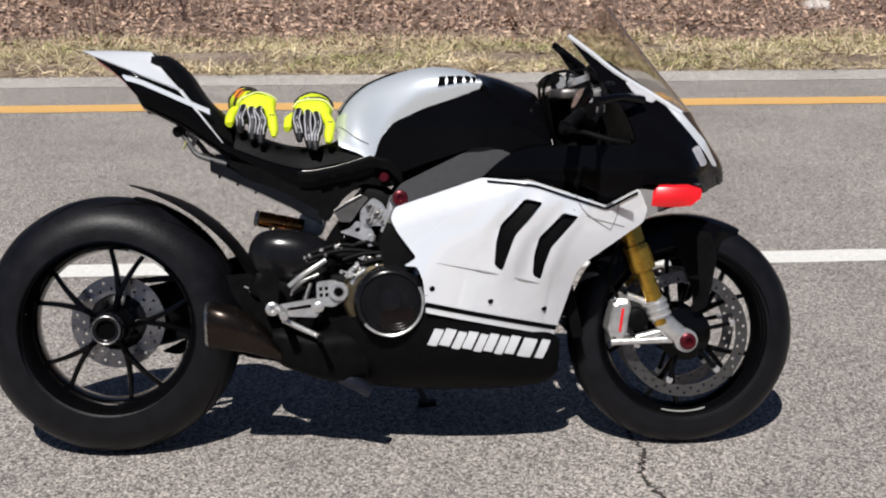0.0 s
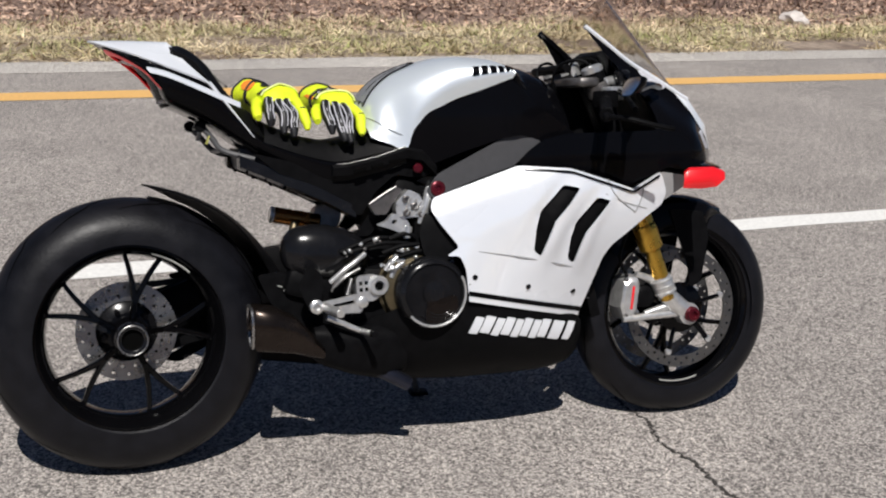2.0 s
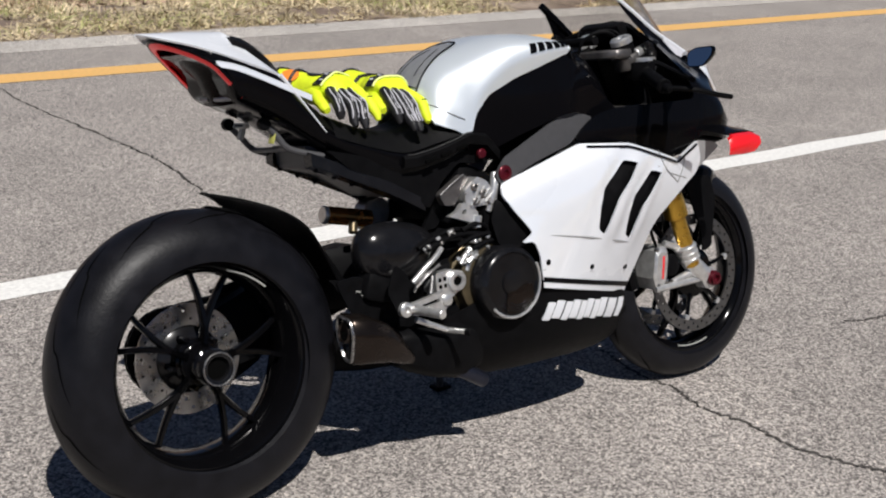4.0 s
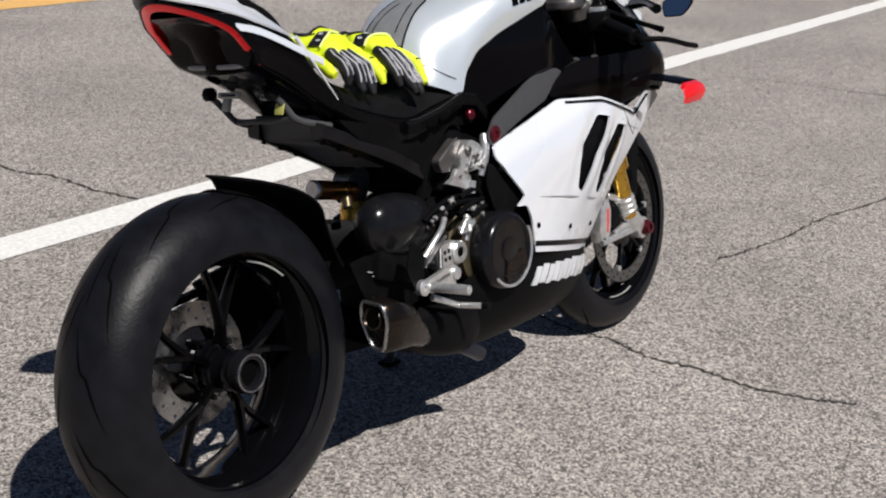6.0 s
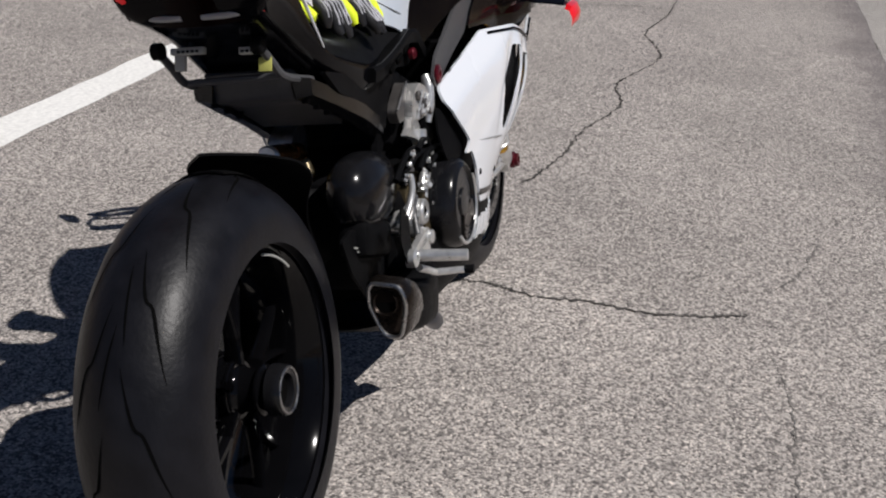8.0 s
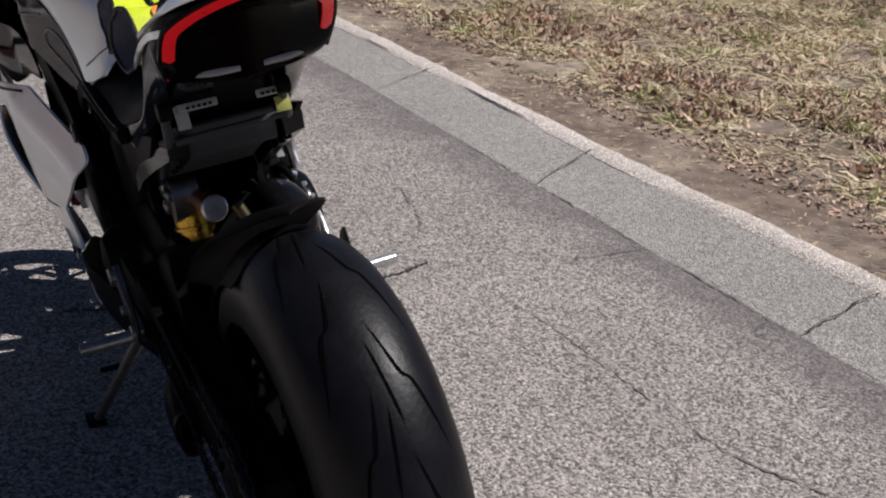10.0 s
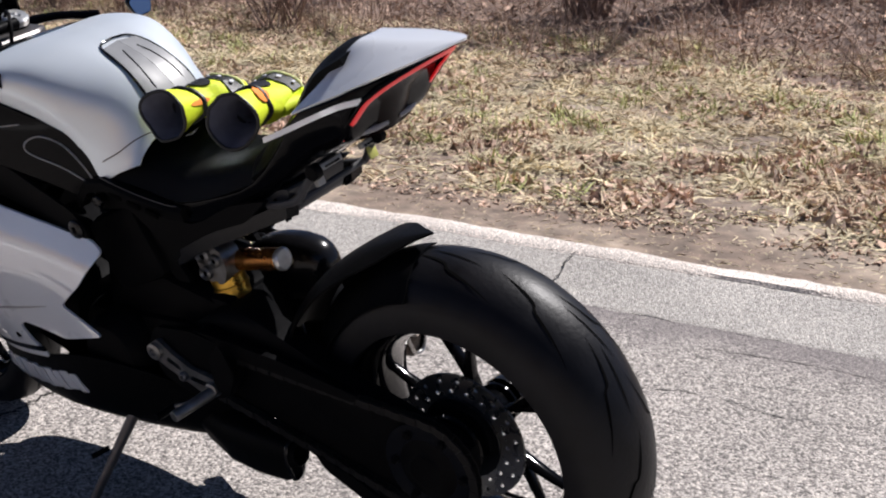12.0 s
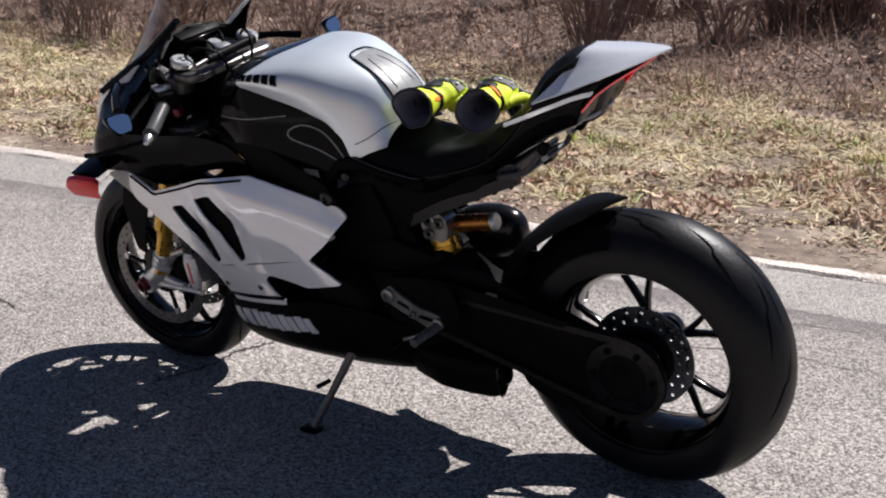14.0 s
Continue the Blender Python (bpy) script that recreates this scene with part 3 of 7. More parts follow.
scatter("dry_grass", 34000, near_field(-9, -2, 0.38, 4.4, -0.42, 0.9), (0.06, 0.16, 0.005), M_STRAW, "matted straw-coloured winter grass further along", "grass", 0.75, seed=31)
scatter("fallen_leaves", 12000, near_field(-9, -2, 0.0, 4.6, -0.35, 1.3), (0.02, 0.07, 0.012), M_LEAF, "dead brown leaves further along the verge", "leaves", 0.75, "leaf", seed=32)
scatter("dry_grass", 26000, near_field(12, 22, 0.38, 4.4, -0.42, 0.9), (0.06, 0.18, 0.006), M_STRAW, "matted straw-coloured winter grass further ahead", "grass", 0.75, seed=33)
scatter("leaf_band", 40000, tufts(near_field(-2, 12, 0.6, 1.6, 0.0), 24, 0.10), (0.03, 0.095, 0.017), M_LEAF, "drift of dead leaves along the verge", "leaves", 0.4, "leaf", seed=21)
scatter("straw_bits", 20000, near_field(-2, 12, 0.0, 1.2, -0.6), (0.015, 0.06, 0.0016), M_STRAW, "broken bits of straw on the soil", "straw", 0.93, seed=22)
scatter("dry_grass", 36000, tufts(near_field(-2, 8, 0.55, 3.9, -0.1), 60, 0.13), (0.05, 0.15, 0.0048), M_STRAW, "matted clumps of pale grass", "grass", 0.72, seed=41)
scatter("leaf_drift", 22000, near_field(-2, 12, 0.6, 4.4, 0.12), (0.04, 0.11, 0.019), M_LEAF, "patches of curled brown leaves in the grass", "leaves", 0.4, "leaf", seed=25)
scatter("twig_bits", 4500, near_field(-2, 12, 0.0, 1.5, -0.6), (0.02, 0.07, 0.002), M_TWIG, "brown scraps of twig on the soil", "twigs", 0.9, seed=23)


def tree(x, y, z, h, r, seed):
    """A bare winter tree: a tapered trunk with limbs."""
    rng = random.Random(seed)
    base = empty("bare_tree", pose(x, y, z - 0.1))
    lean = (rng.uniform(-0.08, 0.08), rng.uniform(-0.08, 0.08))
    pts = [(lean[0] * k * h / 6 + rng.uniform(-0.04, 0.04), lean[1] * k * h / 6 + rng.uniform(-0.04, 0.04), k * h / 6) for k in range(7)]
    n = 14
    part("trunk", tube(pts, [r * (1.25 if i == 0 else 1 - 0.72 * i / (n - 1)) for i in range(n)], n, 10), M_BARK, base)
    for k in range(9):
        t = rng.uniform(0.3, 0.95)
        b = Vector((lean[0] * t * h, lean[1] * t * h, t * h))
        a, l = rng.uniform(0, math.tau), h * rng.uniform(0.15, 0.35)
        e = b + Vector((math.cos(a) * l, math.sin(a) * l, l * rng.uniform(0.3, 0.9)))
        m = b.lerp(e, 0.5) + Vector((0, 0, -0.05 * l))
        part("limb", tube([b, m, e], [r * 0.38 * (1 - 0.8 * i / 7) for i in range(8)], 8, 6), M_BARK, base)
    return tagged(base, "leafless grey-brown tree standing among dry brush", "tree", "bare trees")


for i, (x, y, h, r) in enumerate([(9.3, -6.3, 7, 0.15), (8.6, -10.6, 8, 0.13), (14.5, -10.5, 9, 0.2), (4.5, -11.5, 8, 0.15), (18.5, -9.5, 9, 0.2), (1.0, -12.5, 9, 0.17), (-4, -10, 8, 0.16), (-9, -9, 9, 0.2),
                                   (-5, 13, 8, 0.17), (0.5, 14.5, 9, 0.2), (6, 13.6, 8, 0.16), (12, 14.5, 9, 0.2), (18, 14, 9, 0.18)]):
    d = near_edge(x) - 0.345 - y if y < 0 else (y - far_edge(x) - 0.17) * 1.6
    tree(x, y, verge_z(x if y < 0 else x + 50, d), h, r, i)


def bush(x, y, z, h, n, seed):
    """A leafless bush: many thin branching stems from one foot."""
    rng = random.Random(seed)
    foot = empty("bare_bush", pose(x, y, z - 0.05))
    stems, twigs = bmesh.new(), bmesh.new()
    for _ in range(n):
        a, l = rng.uniform(0, math.tau), h * rng.uniform(0.5, 1.1)
        out = rng.uniform(0.2, 0.9)
        p = Vector((rng.uniform(-0.12, 0.12), rng.uniform(-0.12, 0.12), 0))
        q = p + Vector((math.cos(a) * out * l * 0.5, math.sin(a) * out * l * 0.5, l * 0.6))
        e = q + Vector((math.cos(a + rng.uniform(-0.8, 0.8)) * out * l * 0.5, math.sin(a + rng.uniform(-0.8, 0.8)) * out * l * 0.5, l * rng.uniform(0.0, 0.4)))
        tube([p, q, e], [0.008, 0.006, 0.0045, 0.003], 4, 4, stems)
        for _ in range(4):
            t = rng.uniform(0.3, 1)
            b = p.lerp(q, t * 2) if t < 0.5 else q.lerp(e, t * 2 - 1)
            d = Vector((rng.uniform(-1, 1), rng.uniform(-1, 1), rng.uniform(-0.3, 0.8))) * l * 0.28
            tube([b, b + d * 0.5 + Vector((0, 0, 0.01)), b + d], [0.0035, 0.0028, 0.0015], 0, 3, twigs)
    tagged(part("stem", stems, M_BRUSH, foot), kind="stuff")
    tagged(part("twig", twigs, M_BRUSH, foot), kind="stuff")
    return tagged(foot, "leafless tangled bush among dead leaves", "bush", "bare bushes")


rb = random.Random(12)
for i in range(16):
    x = rb.uniform(0.2, 4.2)
    d = rb.uniform(4.6, 8.2)
    bush(x, near_edge(x) - 0.345 - d, verge_z(x, d), rb.uniform(0.7, 1.4), rb.randint(40, 60), 300 + i)
for i in range(46):
    x = rb.uniform(-3, 20)
    d = rb.uniform(3.7, 8.5)
    bush(x, near_edge(x) - 0.345 - d, verge_z(x, d), rb.uniform(0.5, 1.3), rb.randint(14, 26), i)
for i in range(26):
    x = rb.uniform(-6, 18)
    d = rb.uniform(2.6, 6)
    bush(x, far_edge(x) + 0.17 + d, verge_z(x + 50, d * 1.6), rb.uniform(0.5, 1.2), rb.randint(12, 20), 100 + i)


def stone(x, y, z, s, seed):
    bm = bmesh.new()
    bmesh.ops.create_icosphere(bm, subdivisions=2, radius=s)
    for v in bm.verts:
        v.co *= 1 + 0.5 * noise.noise(v.co * (1.2 / s) + Vector((seed, 0, 0)))
        v.co.z *= 0.6
    ob = part("stone", bm, M_STONE, angle=20)
    ob.matrix_world = pose(x, y, z)
    return tagged(ob, "pale chunk of stone lying by the verge", "stone", "stones")


for i, (x, y, s) in enumerate([(7.9, 8.9, 0.16), (5.2, 10.1, 0.14), (8.6, 7.1, 0.12), (9.4, 7.2, 0.1), (10.2, 7.3, 0.12), (6.3, 10.6, 0.1)]):
    stone(x, y, verge_z(x + 50, (y - far_edge(x) - 0.17) * 1.6) + 0.02, s, i)


# ---- the motorcycle: x ahead, y to its left, z up, leaning on its side stand ----
LEAN = 10.92
bike = empty("motorcycle", pose(0, 0, 0, -LEAN, 0, 0))
tagged(bike, "white, black and silver sports motorcycle leaning on its side stand", "motorcycle")
SIDES = (-1, 1)  # right, left


def P(name, bm, material, label="", parent=None, angle=38):
    return part(name, bm, material, parent or bike, label, angle)


def my(pts, s):
    """The same points on the side s."""
    return [(x, s * y, z) for x, y, z in pts]


# -- wheels --
def wheel(name, cx, cz, R, half, rim_r, rim_half, label):
    w = P(name, lathe((cx, -0.03, cz), (0, 1, 0), [(0, 0.045), (0.06, 0.045)], 24), M_RIM, label)
    c = R - half * 0.95
    prof = [(-rim_half * 1.02, rim_r + 0.002), (-rim_half * 1.1, rim_r + 0.018)]
    for k in range(-8, 9):
        a = k / 8 * radians(96)
        prof.append((half * math.sin(a), c + (R - c) * math.cos(a) * (1 if math.cos(a) > 0 else 1.6)))
    prof += [(rim_half * 1.1, rim_r + 0.018), (rim_half * 1.02, rim_r + 0.002)]
    seg = 96
    rings = [[Vector((cx + r * math.cos(k * math.tau / seg), y, cz + r * math.sin(k * math.tau / seg))) for k in range(seg)] for y, r in prof]
    bm = loft(rings, caps=False)
    tyre = P("tyre", bm, M_RUBBER, "black rubber tyre", w, 60)
    h = rim_half
    rp = [(-h, rim_r + 0.008), (-h, rim_r - 0.004), (-h * 0.9, rim_r - 0.010), (-h * 0.6, rim_r - 0.022), (0, rim_r - 0.03), (h * 0.6, rim_r - 0.022), (h * 0.9, rim_r - 0.010), (h, rim_r - 0.004), (h, rim_r + 0.008),
          (h * 0.5, rim_r - 0.004), (0, rim_r - 0.01), (-h * 0.5, rim_r - 0.004), (-h, rim_r + 0.008)]
    bm = loft([[Vector((cx + r * math.cos(k * math.tau / seg), y, cz + r * math.sin(k * math.tau / seg))) for k in range(seg)] for y, r in rp], caps=False)
    P("rim", bm, M_RIM, "gloss black rim", w, 30)
    return w, tyre, (lambda y: c + (R - c) * math.sqrt(max(0.02, 1 - (y / half) ** 2)))


def spokes(w, cx, cz, rim_r, y_hub, y_rim, phase, n=5, spread=13):
    for k in range(n):
        a = radians(phase + k * 360 / n)
        def at(r, da, y):
            return Vector((cx + r * math.cos(a + da), y, cz + r * math.sin(a + da)))
        bm = bmesh.new()
        for sgn in (-1, 1):
            rows = []
            for t in range(9):
                s = t / 8
                r = 0.04 + (rim_r - 0.02 - 0.04) * s
                da = sgn * radians(spread) * max(0, (s - 0.25) / 0.75) ** 0.8
                y = y_hub + (y_rim - y_hub) * s
                wd, hh = 0.0082 - 0.0026 * s, 0.014 - 0.005 * s
                q = at(r, da, y)
                tang = Vector((-math.sin(a + da), 0, math.cos(a + da)))
                rows.append([q + tang * wd * i + Vector((0, j * hh, 0)) for i, j in ((-1, -0.6), (-0.6, -1), (0.6, -1), (1, -0.6), (1, 0.6), (0.6, 1), (-0.6, 1), (-1, 0.6))])
            loft(rows, bm)
        P("spoke", bm, M_RIM, "", w)


def disc(w, cx, cz, y, r0, r1, holes=24, name="brake_disc", material=M_STEEL):
    """A brake disc with two rings of drillings through it."""
    t, hr, seg = 0.0025, 0.0042, 72
    centres = []
    for k in range(holes):
        for rr, off in ((0.3, 0), (0.7, 0.5)):
            a, r = (k + off) * math.tau / holes, r0 + (r1 - r0) * rr
            centres.append(Vector((r * math.cos(a), r * math.sin(a))))
    loops = [[Vector((r * math.cos(k * math.tau / seg), r * math.sin(k * math.tau / seg))) for k in range(seg)] for r in (r0, r1)]
    loops += [[c + hr * Vector((math.cos(k * math.tau / 7), math.sin(k * math.tau / 7))) for k in range(7)] for c in centres]
    pts, edges = [], []
    for lp in loops:
        edges += [(len(pts) + i, len(pts) + (i + 1) % len(lp)) for i in range(len(lp))]
        pts += lp
    vs, _, fs, *_ = delaunay_2d_cdt(pts, edges, [], 0, 1e-6)
    kept = []
    for f in fs:
        c = sum((vs[i] for i in f), Vector((0, 0))) / len(f)
        if r0 * 0.999 < c.length < r1 and min((c - q).length for q in centres) > hr * 0.9:
            kept.append(list(f))
    bm = bmesh.new()
    used = sorted({i for f in kept for i in f})
    near, far = ({i: bm.verts.new((cx + vs[i].x, y + e, cz + vs[i].y)) for i in used} for e in (-t, t))
    rim = {}
    for f in kept:
        bm.faces.new([near[i] for i in f])
        bm.faces.new([far[i] for i in f[::-1]])
        for a, b in zip(f, f[1:] + f[:1]):
            rim.setdefault(frozenset((a, b)), []).append((a, b))
    for e in rim.values():
        if len(e) == 1:
            a, b = e[0]
            bm.faces.new((near[b], near[a], far[a], far[b]))
    return P(name, bm, material, "drilled steel brake disc", w, 30)


def groove(tyre, cx, cz, surf, pts, wdt=0.004, bm=None):
    """A flat strip coloured as a tread groove's shade, along (angle in degrees, y)."""
    p = spline([(a, y, 0) for a, y in pts], len(pts) * 5) if len(pts) > 2 else spline([(a, y, 0) for a, y in pts], 10)
    rows = []
    for i, q in enumerate(p):
        d = p[min(i + 1, len(p) - 1)] - p[max(i - 1, 0)]
        dv = Vector((radians(d.x) * 0.33, d.y)).normalized()
        sa, sy = -dv.y, dv.x
        taper = min(1, 4 * min(i + 0.3, len(p) - 0.7 - i) / len(p))
        row = []
        for s in (-1, 1):
            y = q.y + s * sy * wdt / 2 * taper
            a = radians(q.x) + s * sa * wdt / 2 * taper / 0.33
            r = surf(y) + 0.0008
            row.append(Vector((cx + r * math.cos(a), y, cz + r * math.sin(a))))
        rows.append(row)
    return grid_bm(rows, bm)


RW, RT, rsurf = wheel("rear_wheel", 0.0, 0.335, 0.333, 0.097, 0.222, 0.078, "rear wheel with split black spokes")
spokes(RW, 0, 0.335, 0.222, -0.022, -0.012, 78)
FWX, FWZ = 1.482, 0.299
FW, FT, fsurf = wheel("front_wheel", FWX, FWZ, 0.299, 0.061, 0.222, 0.047, "front wheel with split black spokes")
spokes(FW, FWX, FWZ, 0.222, 0, 0, 40)
# dark strips laid on the tyres, groove shade as colour without any cut
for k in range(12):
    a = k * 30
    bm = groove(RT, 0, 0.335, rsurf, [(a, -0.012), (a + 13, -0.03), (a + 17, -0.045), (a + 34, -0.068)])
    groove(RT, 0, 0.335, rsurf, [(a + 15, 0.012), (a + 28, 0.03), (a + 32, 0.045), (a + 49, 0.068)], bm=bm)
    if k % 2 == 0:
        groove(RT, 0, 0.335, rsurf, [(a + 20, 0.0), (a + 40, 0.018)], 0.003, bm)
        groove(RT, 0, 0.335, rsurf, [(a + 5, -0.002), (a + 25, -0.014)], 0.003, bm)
    P("hollow_shade", bm, M_HOLLOW_SHADE, "", RT)
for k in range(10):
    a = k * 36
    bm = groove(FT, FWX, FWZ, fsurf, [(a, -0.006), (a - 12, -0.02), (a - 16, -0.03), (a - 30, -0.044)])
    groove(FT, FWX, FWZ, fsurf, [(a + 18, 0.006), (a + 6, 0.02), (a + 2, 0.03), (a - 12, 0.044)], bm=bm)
    P("hollow_shade", bm, M_HOLLOW_SHADE, "", FT)
disc(RW, 0, 0.335, 0.045, 0.075, 0.1225, 18)
P("disc_carrier", lathe((0, 0.03, 0.335), (0, 1, 0), [(0, 0.05), (0.02, 0.078), (0.024, 0.078), (0.03, 0.05)], 32), M_CARBON, "", RW)
P("hub_sleeve", lathe((0, -0.085, 0.335), (0, 1, 0), [(0, 0.034), (0.010, 0.034), (0.014, 0.040), (0.018, 0.040), (0.022, 0.032), (0.045, 0.033), (0.056, 0.040), (0.060, 0.047), (0.064, 0.047), (0.067, 0.043), (0.078, 0.044), (0.081, 0.052), (0.086, 0.052), (0.09, 0.047), (0.13, 0.05)], 36), M_RIM, "gloss black ridged hub", RW)
P("wheel_nut", lathe((0, -0.108, 0.335), (0, 1, 0), [(0.012, 0.024), (0.002, 0.026), (0, 0.030), (0.0, 0.038), (0.004, 0.040), (0.024, 0.041)], 32, caps=False), M_CARBON, "dark wheel nut", RW)
P("nut_ring", tube([(0.035 * math.cos(k * math.tau / 32), -0.109, 0.335 + 0.035 * math.sin(k * math.tau / 32)) for k in range(32)], 0.0018, closed=True), M_STEEL, "bare metal ring", RW)
# near-black plug, the shade of the hollow axle put into its colour
P("axle_bore_shade", lathe((0, -0.096, 0.335), (0, 1, 0), [(0, 0.026), (0.02, 0.026)], 24), M_HOLLOW_SHADE, "", RW)
for k in range(5):
    a = radians(78 + 36 + k * 72)
    P("drive_pin", rod((0.058 * math.cos(a), -0.012, 0.335 + 0.058 * math.sin(a)), (0.058 * math.cos(a), 0.03, 0.335 + 0.058 * math.sin(a)), 0.006), M_RIM, "", RW)
for s in SIDES:
    d = disc(FW, FWX, FWZ, s * 0.066, 0.135, 0.165, 26, material=M_STEELD)
    P("disc_carrier", lathe((FWX, s * 0.055, FWZ), (0, s, 0), [(0, 0.045), (0.004, 0.07), (0.007, 0.07), (0.012, 0.045)], 32), M_RIM, "", FW)
    for k in range(6):
        a = radians(k * 60 + 12)
        q = lambda r: (FWX + r * math.cos(a), s * 0.066, FWZ + r * math.sin(a))
        P("disc_bobbin", lathe((q(0.127)[0], s * 0.062, q(0.127)[2]), (0, s, 0), [(0, 0.009), (0.008, 0.009), (0.009, 0.006)], 12), M_CAST, "", d)
        P("carrier_arm", rod((q(0.06)[0], s * 0.062, q(0.06)[2]), (q(0.122)[0], s * 0.066, q(0.122)[2]), 0.006), M_RIM, "", d)
P("rim_sticker", tube([(0 + 0.207 * math.cos(radians(a)), -0.0735, 0.335 + 0.207 * math.sin(radians(a))) for a in range(46, 78, 4)], 0.0022), M_LABEL, "pale strip on the rim", RW)
P("rim_sticker", tube([(FWX + 0.21 * math.cos(radians(a)), -0.042, FWZ + 0.21 * math.sin(radians(a))) for a in range(255, 290, 4)], 0.002), M_LABEL, "pale strip on the rim", FW)

# -- front end --
FT0, FT1 = Vector((1.195, 0, 0.945)), Vector((1.398, 0, 0.37))
for s in SIDES:
    o = Vector((0, s * 0.127, 0))
    # upper tube coloured black for the shade there, the gold starts lower
    P("fork_tube", rod(FT0 + o, FT0.lerp(FT1, 0.56) + o, 0.0275, seg=24), M_MATT, "upper fork tube blackened for shade")
    f = P("fork_leg", rod(FT0.lerp(FT1, 0.56) + o, FT0.lerp(FT1, 0.80) + o, 0.0285, seg=24), M_GOLD, "gold anodised fork leg")
    P("fork_collar", rod(FT0.lerp(FT1, 0.70) + o, FT0.lerp(FT1, 0.82) + o, 0.032, seg=24), M_GOLD, "", f)
    P("slider", rod(FT0.lerp(FT1, 0.8) + o, FT0.lerp(FT1, 1.06) + o, 0.0215, seg=20), M_GOLD, "gold inner fork tube", f)
    P("fork_cap", lathe(FT0 + o, FT0 - FT1, [(0, 0.0285), (0.012, 0.0285), (0.016, 0.024), (0.016, 0.012), (0.010, 0.010)], 24), M_CAST, "bare metal fork cap", f)
    y = s * 0.122
    foot = tube([(1.388, y, 0.398), (1.392, y, 0.388), (1.402, y, 0.362), (1.41, y, 0.345), (1.432, y, 0.322), (1.470, y, 0.292)], [0.026, 0.029, 0.029, 0.025, 0.026, 0.024], seg=18)
    lathe((1.470, y - s * 0.022, 0.292), (0, s, 0), [(0, 0.027), (0.003, 0.03), (0.035, 0.03), (0.038, 0.027)], 22, foot)
    for k in range(3):
        q = Vector((1.391 + 0.006 * k, y, 0.392 - 0.016 * k))
        lathe(q, (0.35, 0, -1), [(0, 0.029), (0.002, 0.031), (0.006, 0.031), (0.008, 0.029)], 18, foot)
    fb = P("fork_foot", foot, M_CAST, "silver fork bottom", f)
    for a, b in (((1.46, 0.295), (1.28, 0.288)), ((1.41, 0.375), (1.32, 0.408)), ((1.41, 0.345), (1.355, 0.395)), ((1.43, 0.32), (1.345, 0.298))):
        P("caliper_bracket", rod((a[0], y, a[1]), (b[0], y * 0.93, b[1]), 0.011, 0.009), M_CAST, "", fb)
    P("axle_nut", lathe((1.472, y + s * 0.014, 0.292), (0, s, 0), [(0, 0.021), (0.012, 0.021), (0.014, 0.017), (0.022, 0.017), (0.023, 0.010), (0.014, 0.009)], 20), M_REDANO, "red anodised axle nut", f)
    cal = bmesh.new()
    prof = [(-0.026, 0.045), (-0.012, 0.06), (0.016, 0.062), (0.026, 0.04), (0.024, -0.035), (0.014, -0.058), (-0.016, -0.06), (-0.03, -0.03)]
    loft([[Vector((1.303 + px * k, s * yy, 0.345 + pz * k)) for px, pz in prof] for yy, k in ((0.044, 0.85), (0.05, 0.97), (0.098, 1.0), (0.116, 0.9), (0.122, 0.7))], cal)
    bmesh.ops.rotate(cal, verts=cal.verts, cent=(1.303, s * 0.08, 0.345), matrix=Matrix.Rotation(radians(8), 3, "Y"))
    c = P("brake_caliper", cal, M_CAST, "silver radial brake caliper with red writing", angle=25)
    P("caliper_mark", block((1.306, s * 0.121, 0.345), (0.007, 0.004, 0.062), (0, 8, 0)), M_RED, "red bar marking", c)
    P("piston_bore", lathe((1.348, s * 0.085, 0.345), (0, s, 0), [(0, 0.03), (0.028, 0.03), (0.032, 0.025), (0.034, 0.01)], 24), M_MATT, "", c)
    for dx, dz in ((-0.012, 0.05), (-0.015, -0.045), (0.018, -0.04)):
        P("caliper_bolt", lathe((1.303 + dx, s * 0.112, 0.345 + dz), (0, s, 0), [(0, 0.006), (0.008, 0.006), (0.009, 0.004)], 8), M_STEEL, "", c)
    P("brake_hose", tube(my([(1.30, 0.105, 0.40), (1.27, 0.12, 0.46), (1.30, 0.12, 0.56), (1.28, 0.10, 0.70)], s), 0.0045, 16), M_MATT, "black brake hose")
# mudguard of the front wheel
g = []
for a in (60, 66, 74, 84, 96, 108, 120, 132, 142):
    r, k = 0.311, 1 - 0.55 * max(0, (74 - a) / 14)
    row = []
    for ph in (0, 25, 50, 75, 95, 105):
        rr = r - 0.035 * (1 - math.cos(radians(ph))) - (0.035 if ph > 90 else 0)
        row.append((FWX + rr * math.cos(radians(a)), 0.078 * k * math.sin(radians(min(ph, 90))), FWZ + rr * math.sin(radians(a))))
    g.append(row)
FF = P("front_mudguard", shell(g, 28, 12, 0.003), M_BLACK, "black front mudguard")
for s in SIDES:
    leg = plate([(1.44, 0.575), (1.545, 0.565), (1.562, 0.50), (1.535, 0.37), (1.50, 0.355), (1.495, 0.42)], lambda x, z: 0.082 + 0.02 * (0.575 - z), 0.004, side=s)
    P("mudguard_leg", leg, M_MATT, "", FF)

# -- yokes, bars, cockpit --
yoke = bmesh.new()
for t, th in ((0.045, 0.024), (0.30, 0.03)):
    c = FT0.lerp(FT1, t)
    loft([[c + Vector((dx - 0.035, y, dz)) for dx, dz in ((-w, -th / 2), (w, -th / 2), (w, th / 2), (-w, th / 2))] for y, w in ((-0.163, 0.025), (-0.127, 0.045), (-0.05, 0.04), (0.05, 0.04), (0.127, 0.045), (0.163, 0.025))], yoke)
bmesh.ops.bevel(yoke, geom=yoke.edges[:], offset=0.005, segments=1, affect="EDGES")
